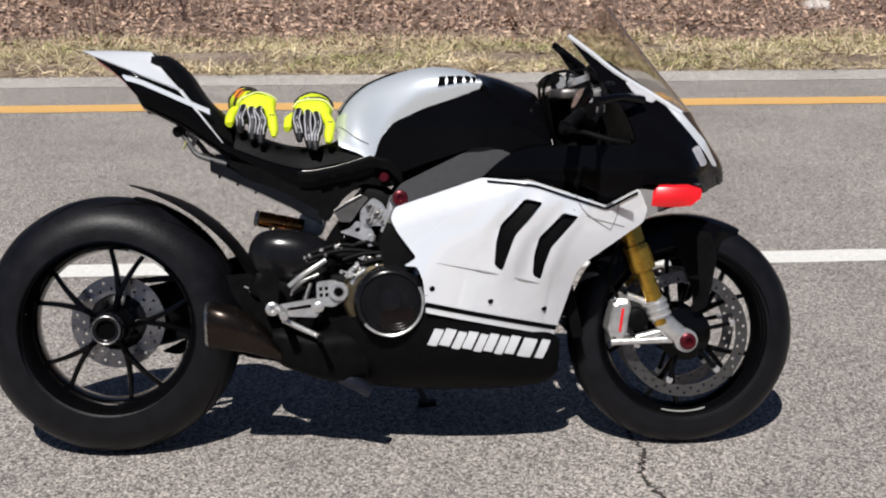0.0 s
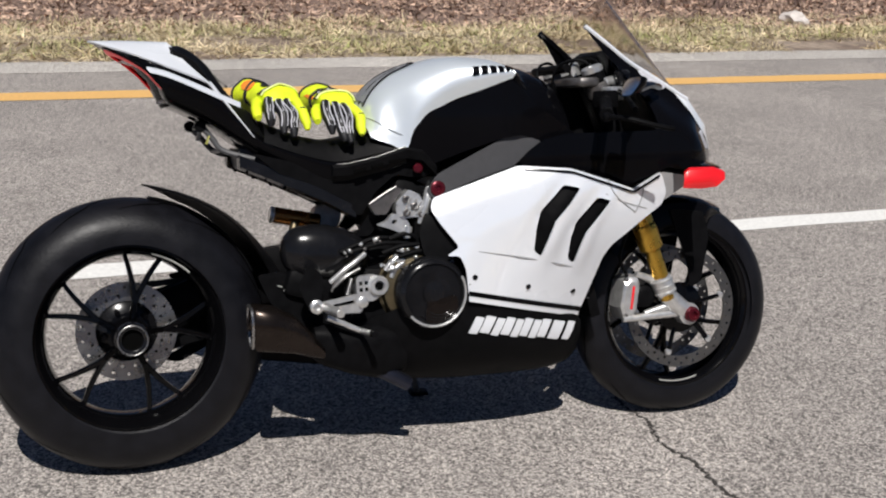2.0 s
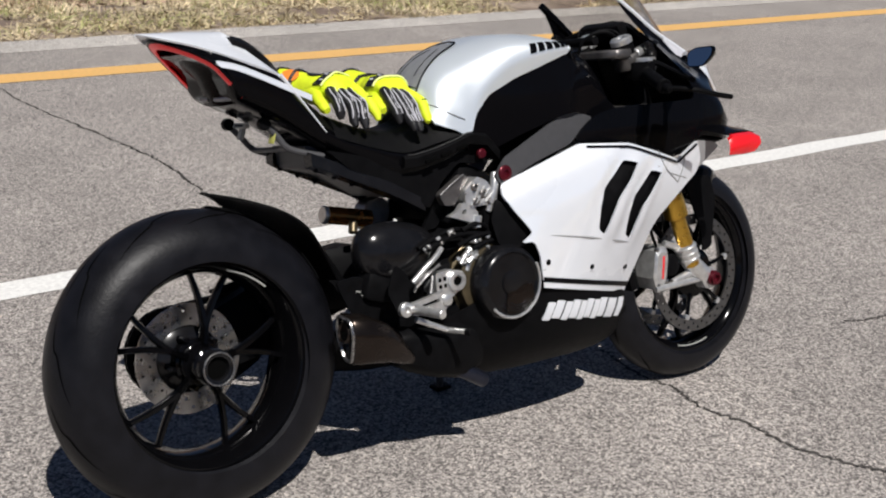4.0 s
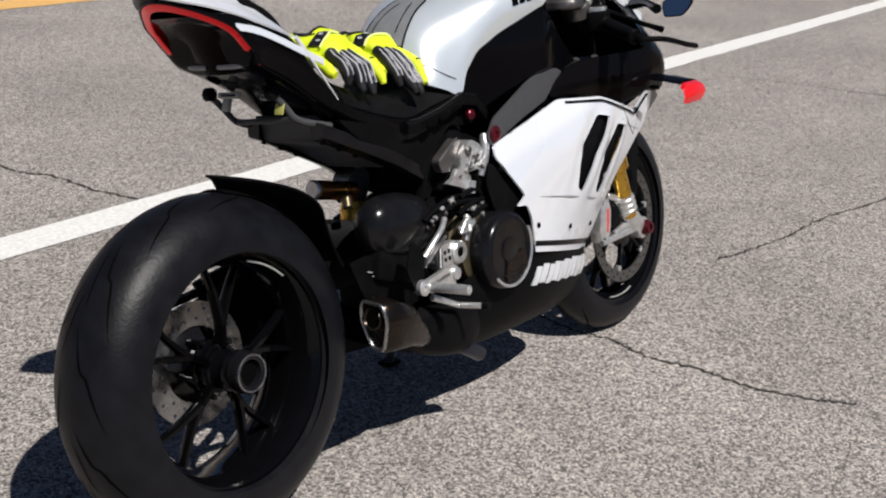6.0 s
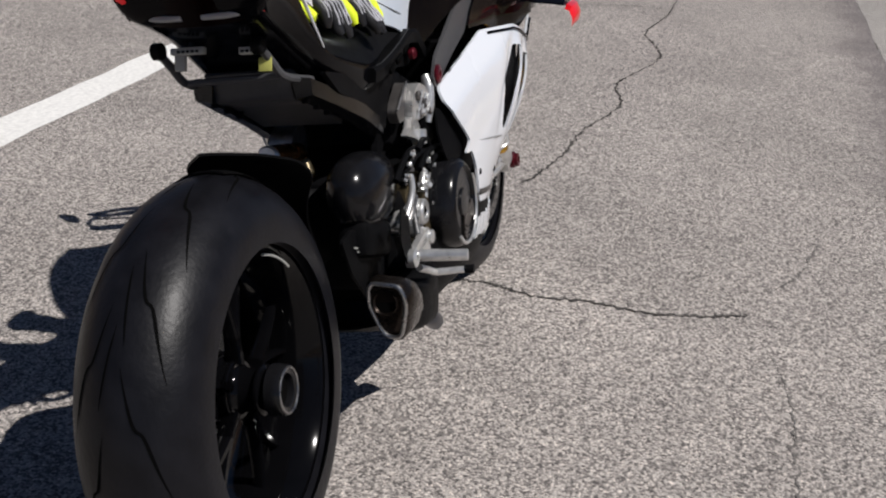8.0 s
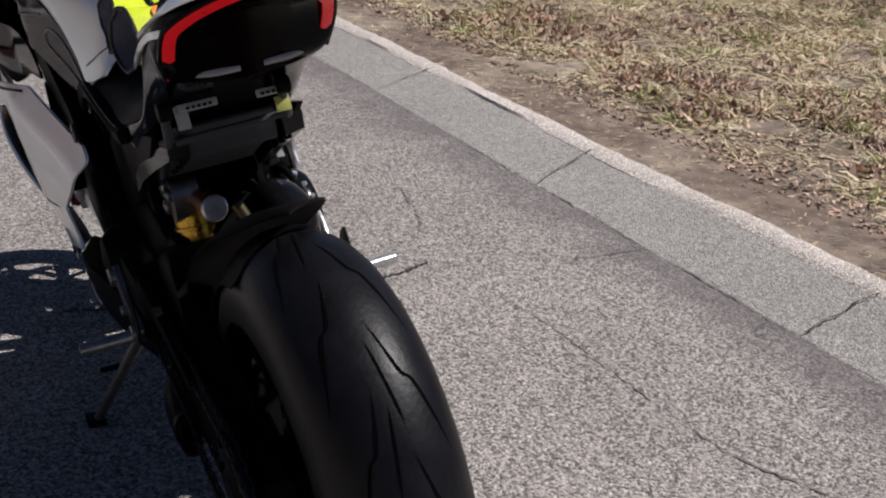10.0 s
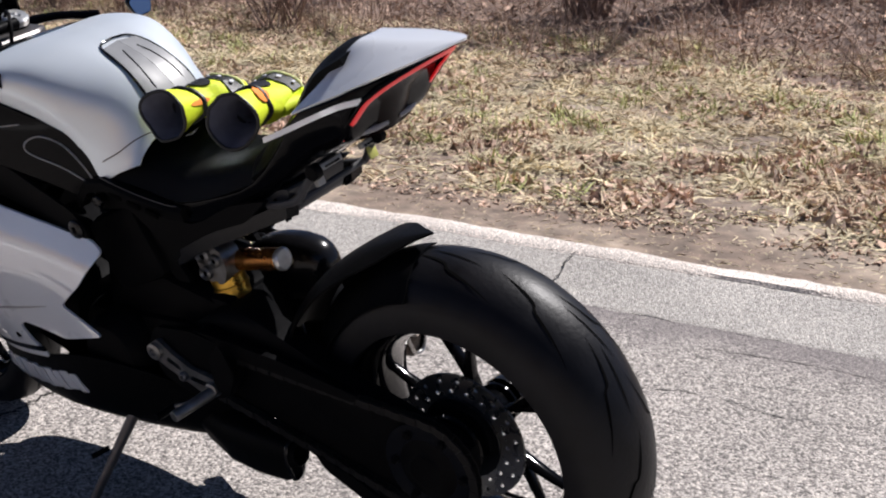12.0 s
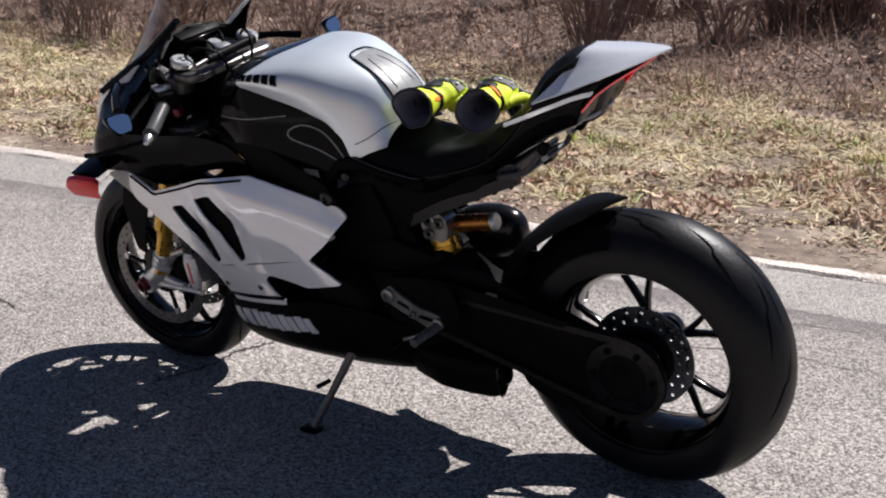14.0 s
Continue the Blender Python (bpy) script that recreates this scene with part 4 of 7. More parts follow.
YK = P("yoke", yoke, M_DARKMETAL, "dark metal steering yoke")
P("steering_nut", lathe((1.165, 0, 0.94), (-0.3, 0, 1), [(0, 0.024), (0.022, 0.024), (0.026, 0.018)], 6), M_CAST, "", YK)
P("steering_damper", rod((1.14, -0.09, 0.957), (1.13, 0.10, 0.954), 0.012), M_MATT, "dark steering damper", YK)
P("damper_rod", rod((1.13, 0.10, 0.954), (1.125, 0.15, 0.952), 0.006), M_DARKMETAL, "", YK)
P("ignition_lock", lathe((1.20, 0, 0.94), (-0.3, 0, 1), [(0, 0.02), (0.03, 0.02), (0.034, 0.015)], 16), M_CAST, "", YK)
P("headstock", rod((1.15, 0, 0.93), (1.25, 0, 0.66), 0.045, 0.055, 20), M_MATT)
DASH = P("dashboard", block((1.262, 0, 0.965), (0.03, 0.15, 0.075), (0, -28, 0)), M_MATT, "black dashboard with dark screen")
P("dash_screen", block((1.245, 0, 0.958), (0.006, 0.13, 0.06), (0, -28, 0)), M_BLACK, "", DASH)
for s in SIDES:
    a, b = Vector((1.225, s * 0.135, 0.892)), Vector((1.125, s * 0.345, 0.830))
    bar = P("handlebar", rod(a, a.lerp(b, 0.55), 0.0115), M_MATT, "clip-on handlebar")
    P("clamp", rod((1.204, s * 0.127, 0.918), (1.217, s * 0.127, 0.882), 0.037, seg=20), M_DARKMETAL, "bare metal bar clamp", bar)
    P("grip", lathe(a.lerp(b, 0.42), b - a, [(0, 0.017), (0.003, 0.019), (0.006, 0.0165), (0.06, 0.0168), (0.115, 0.0165), (0.12, 0.019), (0.124, 0.016)], 16), M_GREY if s > 0 else M_MATT, "ribbed rubber grip", bar)
    P("bar_end", lathe(b - (b - a) * 0.03, b - a, [(0, 0.011), (0.016, 0.011), (0.026, 0.005)], 14), M_CAST if s > 0 else M_MATT, "", bar)
    P("switch_block", block(tuple(a.lerp(b, 0.30)), (0.05, 0.05, 0.045), (0, 0, -20 * s)), M_MATT, "", bar)
    P("lever_perch", block(tuple(a.lerp(b, 0.22) + Vector((0.02, 0, 0.01))), (0.045, 0.04, 0.035), (0, 0, -20 * s)), M_CAST, "", bar)
    P("lever", tube(my([(1.225, 0.165, 0.905), (1.235, 0.22, 0.885), (1.215, 0.30, 0.862), (1.19, 0.37, 0.845)], s), [0.009, 0.008, 0.0075, 0.007, 0.0065, 0.006, 0.006, 0.0065, 0.008], 9), M_MATT, "slim control lever", bar)
    P("master_cylinder", rod(my([(1.215, 0.15, 0.915)], s)[0], my([(1.285, 0.125, 0.93)], s)[0], 0.014), M_CAST, "", bar)
    res = P("fluid_reservoir", lathe((1.262, s * 0.165, 0.905), (-0.1, 0, 1), [(0, 0.015), (0.005, 0.018), (0.03, 0.018), (0.032, 0.02), (0.04, 0.02), (0.043, 0.016)], 20), M_CARBON, "dark fluid reservoir", bar)
    P("lever_guard", tube(my([(1.125, 0.348, 0.830), (1.16, 0.395, 0.824), (1.22, 0.416, 0.806), (1.268, 0.418, 0.797)], s), 0.0065, 14), M_MATT, "black lever guard", bar)
    P("cable", tube(my([(1.24, 0.12, 0.90), (1.18, 0.10, 0.975), (1.12, 0.06, 0.955), (1.12, 0.03, 0.86)], s), 0.004, 18), M_MATT, "", bar)
    P("cable", tube(my([(1.26, 0.10, 0.92), (1.23, 0.06, 0.98), (1.18, 0.02, 0.965), (1.2, 0.02, 0.85)], s), 0.003, 18), M_MATT, "", bar)
P("stop_button", block((1.185, 0.178, 0.848), (0.024, 0.024, 0.045), (0, 20, 0), 0.3), M_REDANO, "red switch block")
for s in SIDES:
    mb = P("mirror", tube(my([(1.335, 0.215, 0.90), (1.27, 0.29, 0.905), (1.20, 0.355, 0.893)], s), [0.013, 0.012, 0.011, 0.010, 0.010, 0.011, 0.012], 7), M_BLACK, "black rear-view mirror")
    mx, my0, mz, wide = (1.145, 0.402, 0.886, 0.56) if s > 0 else (1.145, 0.434, 0.900, 0.62)
    face = round_poly([(-0.062, 0.014), (-0.03, 0.028), (0.055, 0.030), (0.062, 0.005), (0.03, -0.03), (-0.045, -0.03)], 0.014)
    sec = [[Vector((mx + dx + (0.05 * q[0] + 0.34 * q[1]) * sc, s * (my0 + q[0] * wide * sc), mz + q[1] * sc * 0.78)) for q in face] for dx, sc in ((0.03, 0.35), (0.022, 0.75), (0.008, 0.97), (0.0, 1.0))]
    P("mirror_housing", loft(sec), M_BLACK, "", mb)
    bm = bmesh.new()
    bm.faces.new([bm.verts.new((mx - 0.0015 + 0.05 * q[0] * 0.92 + 0.34 * q[1] * 0.9, s * (my0 + q[0] * wide * 0.91), mz + q[1] * 0.7)) for q in face])
    P("mirror_glass", bm, M_MIRROR, "mirror reflecting the sky", mb)

# -- nose cowl and screen --
def y_nose(x, z):
    """Half the cowl's width: narrow along its upper ridge, full below it."""
    def along(table):
        for (a, p), (b, q) in zip(table, table[1:]):
            if x <= b:
                f = min(1, max(0, (x - a) / (b - a)))
                return p + (q - p) * f
        return table[-1][1]
    ridge = along(((1.0, 1.16), (1.163, 1.062), (1.283, 0.969), (1.443, 0.868), (1.508, 0.80), (1.553, 0.735), (1.60, 0.68)))
    top = along(((1.0, 0.146), (1.163, 0.146), (1.283, 0.157), (1.36, 0.166), (1.443, 0.178), (1.508, 0.152), (1.553, 0.10), (1.60, 0.05)))
    full = along(((0.9, 0.19), (1.0, 0.198), (1.15, 0.215), (1.25, 0.242), (1.33, 0.258), (1.42, 0.252), (1.47, 0.226), (1.508, 0.178), (1.553, 0.105), (1.60, 0.05)))
    f = min(1, max(0, (ridge - z) / 0.13))
    return top + (full - top) * f * f * (3 - 2 * f) - 0.25 * max(0, 0.72 - z)


NOSE = [(1.163, 1.062), (1.283, 0.969), (1.443, 0.868), (1.508, 0.80), (1.553, 0.735), (1.562, 0.695), (1.505, 0.668), (1.345, 0.697), (1.324, 0.69), (1.243, 0.650), (1.066, 0.709), (0.95, 0.717), (0.985, 0.752), (1.02, 0.776), (1.08, 0.79), (1.318, 0.792), (1.29, 0.88), (1.235, 0.962)]
for s in SIDES:
    nc = P("nose_cowl", plate(NOSE, y_nose, 0.005, side=s, r=0.02), M_BLACK, "gloss black nose cowl side")
    ridge = [(1.165, 1.062), (1.225, 1.016), (1.283, 0.970), (1.363, 0.920), (1.443, 0.868)]
    P("cowl_stripe", tube([(x, s * (y_nose(x, z) - 0.002), z) for x, z in ridge], 0.0065 if s < 0 else 0.010, 20), M_WHITE if s < 0 else M_BLACK, "white edge stripe" if s < 0 else "black edge", nc)
    P("cowl_badge", plate([(1.305, 0.945), (1.318, 0.952), (1.385, 0.905), (1.37, 0.895), (1.335, 0.905)], lambda x, z: y_nose(x, z) + 0.003, 0.002, side=s, r=0.004), M_WGREY, "pale badge", nc)
    P("nose_edge", plate([(1.395, 0.899), (1.443, 0.869), (1.509, 0.80), (1.554, 0.735), (1.538, 0.735), (1.49, 0.79), (1.435, 0.85)], lambda x, z: y_nose(x, z) + 0.002, 0.003, side=s, r=0.006), M_WHITE, "white nose edge", nc)
    P("indicator_cover", plate([(1.462, 0.78), (1.49, 0.79), (1.515, 0.742), (1.49, 0.735)], lambda x, z: y_nose(x, z) + 0.003, 0.003, side=s, r=0.008), M_WGREY, "pale reflector", nc)
NF = [[(1.512, 0, 0.868), (1.502, 0.04, 0.87), (1.480, 0.10, 0.87), (1.440, 0.176, 0.868)],
      [(1.548, 0, 0.80), (1.54, 0.04, 0.80), (1.53, 0.09, 0.80), (1.503, 0.152, 0.80)],
      [(1.588, 0, 0.74), (1.582, 0.03, 0.74), (1.575, 0.06, 0.737), (1.55, 0.10, 0.735)],
      [(1.592, 0, 0.69), (1.588, 0.03, 0.69), (1.58, 0.055, 0.692), (1.56, 0.088, 0.695)]]
P("nose_front", shell(NF, 16, 10, 0.004), M_BLACK, "gloss black nose panel")
P("nose_under", shell([[(1.592, 0, 0.688), (1.56, 0.085, 0.693)], [(1.45, 0, 0.62), (1.45, 0.22, 0.674)], [(1.33, 0, 0.60), (1.33, 0.245, 0.69)]], 10, 8, 0.004), M_MATT, "black inner nose ducting")
SCR = [[(1.512, 0, 0.872), (1.497, 0.045, 0.873), (1.480, 0.10, 0.872), (1.441, 0.174, 0.87)],
       [(1.432, 0, 0.965), (1.42, 0.05, 0.962), (1.385, 0.10, 0.945), (1.335, 0.158, 0.937)],
       [(1.35, 0, 1.07), (1.335, 0.05, 1.065), (1.29, 0.105, 1.035), (1.235, 0.15, 1.009)],
       [(1.293, 0, 1.148), (1.275, 0.05, 1.135), (1.225, 0.10, 1.10), (1.163, 0.146, 1.064)]]
scr = P("windscreen", shell(SCR, 18, 12, 0.003), M_SCREEN, "clear smoke-tinted windscreen")
scr.visible_shadow = False
P("cockpit_panel", shell([[(1.285, 0, 1.005), (1.268, 0.08, 0.99), (1.238, 0.150, 0.965)], [(1.34, 0, 0.90), (1.33, 0.12, 0.89), (1.293, 0.215, 0.88)], [(1.36, 0, 0.79), (1.35, 0.12, 0.785), (1.322, 0.245, 0.786)], [(1.38, 0, 0.70), (1.36, 0.12, 0.70), (1.335, 0.23, 0.705)]], 14, 14, 0.004), M_MATT, "black inner cockpit panel")
P("screen_deck", shell([[(1.29, 0, 1.008), (1.27, 0.08, 0.996), (1.24, 0.146, 0.972)], [(1.40, 0, 0.93), (1.375, 0.09, 0.918), (1.345, 0.152, 0.912)], [(1.495, 0, 0.863), (1.47, 0.09, 0.863), (1.44, 0.165, 0.862)]], 12, 12, 0.004), M_MATT, "black deck under the screen")
for s in SIDES:
    wing = P("winglet", loft([[Vector((x + dx * ch, s * y, z + dz)) for dx, dz in ((0, 0), (0.3, 0.009), (0.75, 0.006), (1, 0), (0.7, -0.004), (0.3, -0.004))] for x, y, z, ch in ((1.36, 0.15, 0.715, 0.13), (1.36, 0.22, 0.708, 0.115), (1.358, 0.28, 0.702, 0.105), (1.355, 0.325, 0.694, 0.10))]), M_BLACK, "black winglet with red tip")
    P("wing_tip", loft([[Vector((x + dx * ch, s * (y + dy), z + dz)) for dx, dy, dz in ((0, 0, -0.004), (0.1, 0.004, 0.006), (0.75, 0.006, 0.006), (1.05, 0.002, -0.004), (0.6, -0.005, -0.008))] for x, y, z, ch in ((1.345, 0.330, 0.692, 0.105), (1.338, 0.342, 0.686, 0.11), (1.335, 0.348, 0.67, 0.11), (1.333, 0.346, 0.652, 0.09))]), M_RED, "red winglet tip", wing)

# -- tank --
TANK = [
    [(0.575, 0, 0.850), (0.578, 0.04, 0.845), (0.585, 0.08, 0.83), (0.590, 0.11, 0.81), (0.592, 0.125, 0.795)],
    [(0.602, 0, 0.900), (0.605, 0.05, 0.895), (0.612, 0.095, 0.87), (0.622, 0.125, 0.82), (0.635, 0.138, 0.778)],
    [(0.648, 0, 0.940), (0.65, 0.06, 0.934), (0.652, 0.11, 0.90), (0.662, 0.135, 0.83), (0.677, 0.146, 0.764)],
    [(0.71, 0, 0.968), (0.71, 0.075, 0.962), (0.712, 0.136, 0.932), (0.712, 0.156, 0.875), (0.703, 0.153, 0.82)],
    [(0.79, 0, 0.990), (0.79, 0.09, 0.985), (0.79, 0.157, 0.964), (0.785, 0.176, 0.923), (0.78, 0.168, 0.874)],
    [(0.85, 0, 0.992), (0.855, 0.10, 0.987), (0.86, 0.172, 0.969), (0.865, 0.193, 0.941), (0.868, 0.184, 0.905)],
    [(0.88, 0, 0.988), (0.895, 0.11, 0.983), (0.92, 0.184, 0.963), (0.93, 0.205, 0.947), (0.925, 0.198, 0.926)],
    [(0.892, 0, 0.986), (0.91, 0.11, 0.980), (0.936, 0.187, 0.958), (0.944, 0.210, 0.945), (0.940, 0.203, 0.931)]]
tg = skin_grid(TANK, 40, 24)
TK = P("fuel_tank", thicken(grid_bm(mirror_rows(tg)), 0.004), M_ALU, "bare brushed aluminium fuel tank", angle=50)


def tank_at(u, v):
    """A point on the tank's right half; u from rear to front, v from the crest down, both 0 to 1."""
    i, j = min(u * 39, 38.999), min(v * 23, 22.999)
    a, b, fu, fv = int(i), int(j), i % 1, j % 1
    p = tg[a][b].lerp(tg[a + 1][b], fu).lerp(tg[a][b + 1].lerp(tg[a + 1][b + 1], fu), fv)
    n = (tg[a + 1][b] - tg[a][b]).cross(tg[a][b + 1] - tg[a][b]).normalized()
    return p, n if n.z > 0 or n.y > 0 else -n


def tank_patch(quads, s, lift, th=0.0015):
    """A thin patch on the tank between corners (u, v)."""
    (a, b, c, d) = quads
    rows = []
    for i in range(7):
        row = []
        for j in range(7):
            f, h = i / 6, j / 6
            u = (a[0] * (1 - f) + b[0] * f) * (1 - h) + (d[0] * (1 - f) + c[0] * f) * h
            v = (a[1] * (1 - f) + b[1] * f) * (1 - h) + (d[1] * (1 - f) + c[1] * f) * h
            p, n = tank_at(u, v)
            p = p + n * lift
            row.append(Vector((p.x, s * p.y, p.z)))
        rows.append(row)
    return thicken(grid_bm(rows), -th)


def tank_uv(x, z):
    """Tank parameters near a place on its side."""
    best = min(((tg[i][j] - Vector((x, tg[i][j].y, z))).length, i, j) for i in range(40) for j in range(6, 24))
    return best[1] / 39, best[2] / 23


for s in SIDES:
    for k in range(6):  # six plain slanted bars in place of the maker's name
        u = 0.675 + k * 0.042
        P("name_bar", tank_patch([(u, 0.585 - k * 0.004), (u + 0.031, 0.585 - k * 0.004), (u + 0.022, 0.75), (u - 0.009, 0.75)], s, 0.0012), M_BLACK, "", TK)
    seam = [tank_at(*tank_uv(x, z)) for x, z in ((0.668, 0.80), (0.636, 0.816), (0.60, 0.836), (0.572, 0.851))]
    P("tank_seam", tube([(p.x, s * p.y, p.z) for p in [p + n * 0.0004 for p, n in seam]], 0.0012, 14), M_GREY, "", TK)
    P("tank_pad", tank_patch([(0.10, 0.0), (0.46, 0.0), (0.45, 0.13), (0.10, 0.30)], s, 0.002, 0.002), M_TPAD, "grey tank pad", TK)
    P("pad_edge", tube([(p.x, s * p.y, p.z) for p in [tank_at(*q)[0] + tank_at(*q)[1] * 0.003 for q in ((0.08, 0.32), (0.2, 0.265), (0.32, 0.20), (0.42, 0.155), (0.475, 0.10), (0.485, 0.0))]], 0.002, 24), M_BLACK, "", TK)
    P("pad_edge", tube([(p.x, s * p.y, p.z) for p in [tank_at(*q)[0] + tank_at(*q)[1] * 0.003 for q in ((0.08, 0.18), (0.2, 0.15), (0.32, 0.1), (0.4, 0.06))]], 0.002, 20), M_BLACK, "", TK)
AIR = [
    [(0.893, 0, 0.983), (0.911, 0.11, 0.977), (0.938, 0.185, 0.955), (0.947, 0.207, 0.941), (0.945, 0.202, 0.92)],
    [(0.95, 0, 0.975), (0.96, 0.10, 0.968), (0.975, 0.155, 0.945), (0.99, 0.175, 0.91), (1.0, 0.18, 0.86)],
    [(1.02, 0, 0.955), (1.03, 0.08, 0.948), (1.05, 0.13, 0.92), (1.06, 0.155, 0.88), (1.07, 0.165, 0.82)],
    [(1.09, 0, 0.918), (1.10, 0.06, 0.912), (1.11, 0.10, 0.88), (1.115, 0.13, 0.84), (1.12, 0.15, 0.79)],
    [(1.105, 0, 0.85), (1.115, 0.05, 0.84), (1.12, 0.09, 0.82), (1.125, 0.11, 0.80), (1.13, 0.13, 0.775)]]
P("airbox_cover", shell(AIR, 24, 16, 0.004), M_BLACK, "gloss black cover ahead of the tank", angle=50)


def y_air(x, z):
    return 0.150 + 0.055 * min(1, max(0, (x - 0.68) / 0.26)) - 0.22 * max(0, x - 0.95) - 0.06 * abs(z - 0.86)


for s in SIDES:
    P("airbox_side", plate([(0.677, 0.766), (0.704, 0.822), (0.731, 0.852), (0.78, 0.873), (0.868, 0.904), (0.94, 0.930), (1.0, 0.87), (1.07, 0.825), (1.13, 0.785), (1.02, 0.772), (0.967, 0.790), (0.922, 0.786), (0.814, 0.752), (0.735, 0.722)],
                           y_air, 0.005, side=s), M_BLACK, "gloss black side cover under the tank")
    # left cover and bolts take darker materials for the shade on that side
    P("side_frame", plate([(0.745, 0.700), (0.925, 0.787), (0.97, 0.79), (1.02, 0.772), (0.985, 0.752), (0.945, 0.714), (0.84, 0.682), (0.729, 0.640), (0.715, 0.66)], lambda x, z: 0.178 + 0.05 * (x - 0.73), 0.006, side=s), M_GREY if s < 0 else M_MATT, "dark grey frame cover" if s < 0 else "frame cover blackened for shade")
    s > 0 and P("knee_panel", tube([(x, s * (y_air(x, z) + 0.001), z) for x, z in ((0.696, 0.743), (0.756, 0.78), (0.819, 0.804), (0.833, 0.819), (0.82, 0.834), (0.786, 0.843), (0.74, 0.825), (0.705, 0.775), (0.696, 0.743))], 0.0016, 36), M_PAD, "pale panel edge")
    s > 0 and P("knee_panel", tube([(x, s * (y_air(x, z) + 0.001), z) for x, z in ((1.028, 0.847), (0.936, 0.853), (0.83, 0.865))], 0.0013, 14), M_PAD, "pale panel edge")
    P("frame_bolt", lathe((0.744, s * 0.174, 0.665), (0, s, 0), [(0, 0.019), (0.008, 0.019), (0.011, 0.015), (0.011, 0.008), (0.006, 0.006)], 20), M_REDANO if s < 0 else M_CARBON, "red anodised frame bolt" if s < 0 else "frame bolt darkened for shade")
    P("frame_bolt", lathe((0.705, s * 0.14, 0.715), (0, s, 0), [(0, 0.012), (0.008, 0.012), (0.011, 0.009)], 18), M_REDANO if s < 0 else M_CARBON, "red anodised bolt" if s < 0 else "bolt darkened for shade")

# -- side fairings --
def spline_xz(pts, n):
    """Points along straight runs between (x, z) corners."""
    total = len(pts) - 1
    out = []
    for i in range(n + 1):
        k = min(int(i / n * total), total - 1)
        f = i / n * total - k
        out.append((pts[k][0] + (pts[k + 1][0] - pts[k][0]) * f, pts[k][1] + (pts[k + 1][1] - pts[k][1]) * f))
    return out


def y_fair(x, z):
    a, b = x - 1, z - 0.55
    upper = max(0.0, z - 0.605 - 0.32 * (x - 0.75))
    scoop = 0.0
    for (xa, za), (xb, zb), (xc, zc) in (((0.979, 0.495), (0.998, 0.58), (1.050, 0.652)), ((1.074, 0.47), (1.092, 0.55), (1.140, 0.618))):
        mid = xa + (xb - xa) * (z - za) / (zb - za) if z < zb else xb + (xc - xb) * (z - zb) / (zc - zb)
        d, h = x - mid, math.exp(-(((z - (za + zc) / 2) / 0.095) ** 4))
        scoop += h * (0.006 * math.exp(-((d - 0.03) / 0.018) ** 2) - (0.006 + 0.006 * min(1, max(0, (z - za) / (zc - za)))) * math.exp(-((d + 0.026) / 0.02) ** 2))
    return scoop + 0.034 * math.exp(-((x - 1.06) / 0.17) ** 2 - ((z - 0.58) / 0.13) ** 2) + 0.235 + 0.012 * a + 0.121 * b - 0.278 * a * a + 0.812 * a * b - 0.377 * b * b - 0.138 * a * a * b - 0.977 * a * b * b - 0.42 * upper


SLOT1 = [(1.022, 0.640), (1.044, 0.665), (1.086, 0.655), (1.056, 0.618), (1.019, 0.577), (1.003, 0.530), (0.990, 0.487), (0.970, 0.502), (0.974, 0.560), (0.985, 0.602)]
SLOT2 = [(1.118, 0.610), (1.136, 0.630), (1.174, 0.620), (1.141, 0.584), (1.107, 0.545), (1.094, 0.505), (1.085, 0.463), (1.065, 0.476), (1.067, 0.53), (1.078, 0.570)]
WHITE_R = [(0.719, 0.614), (0.729, 0.642), (0.942, 0.715), (1.066, 0.705), (1.243, 0.646), (1.324, 0.687), (1.348, 0.634), (1.339, 0.602), (1.193, 0.503), (1.173, 0.475), (1.150, 0.391), (1.131, 0.326), (0.803, 0.397), (0.797, 0.464), (0.783, 0.499), (0.749, 0.500), (0.782, 0.520), (0.735, 0.583)]
WHITE_L = [(0.690, 0.625), (0.715, 0.645), (0.942, 0.715), (1.066, 0.705), (1.243, 0.646), (1.324, 0.687), (1.348, 0.634), (1.339, 0.602), (1.193, 0.503), (1.155, 0.46), (1.125, 0.391), (1.105, 0.34), (0.89, 0.385), (0.92, 0.41), (0.935, 0.442), (0.912, 0.458), (0.865, 0.452), (0.80, 0.440), (0.700, 0.462), (0.79, 0.515), (0.74, 0.56)]
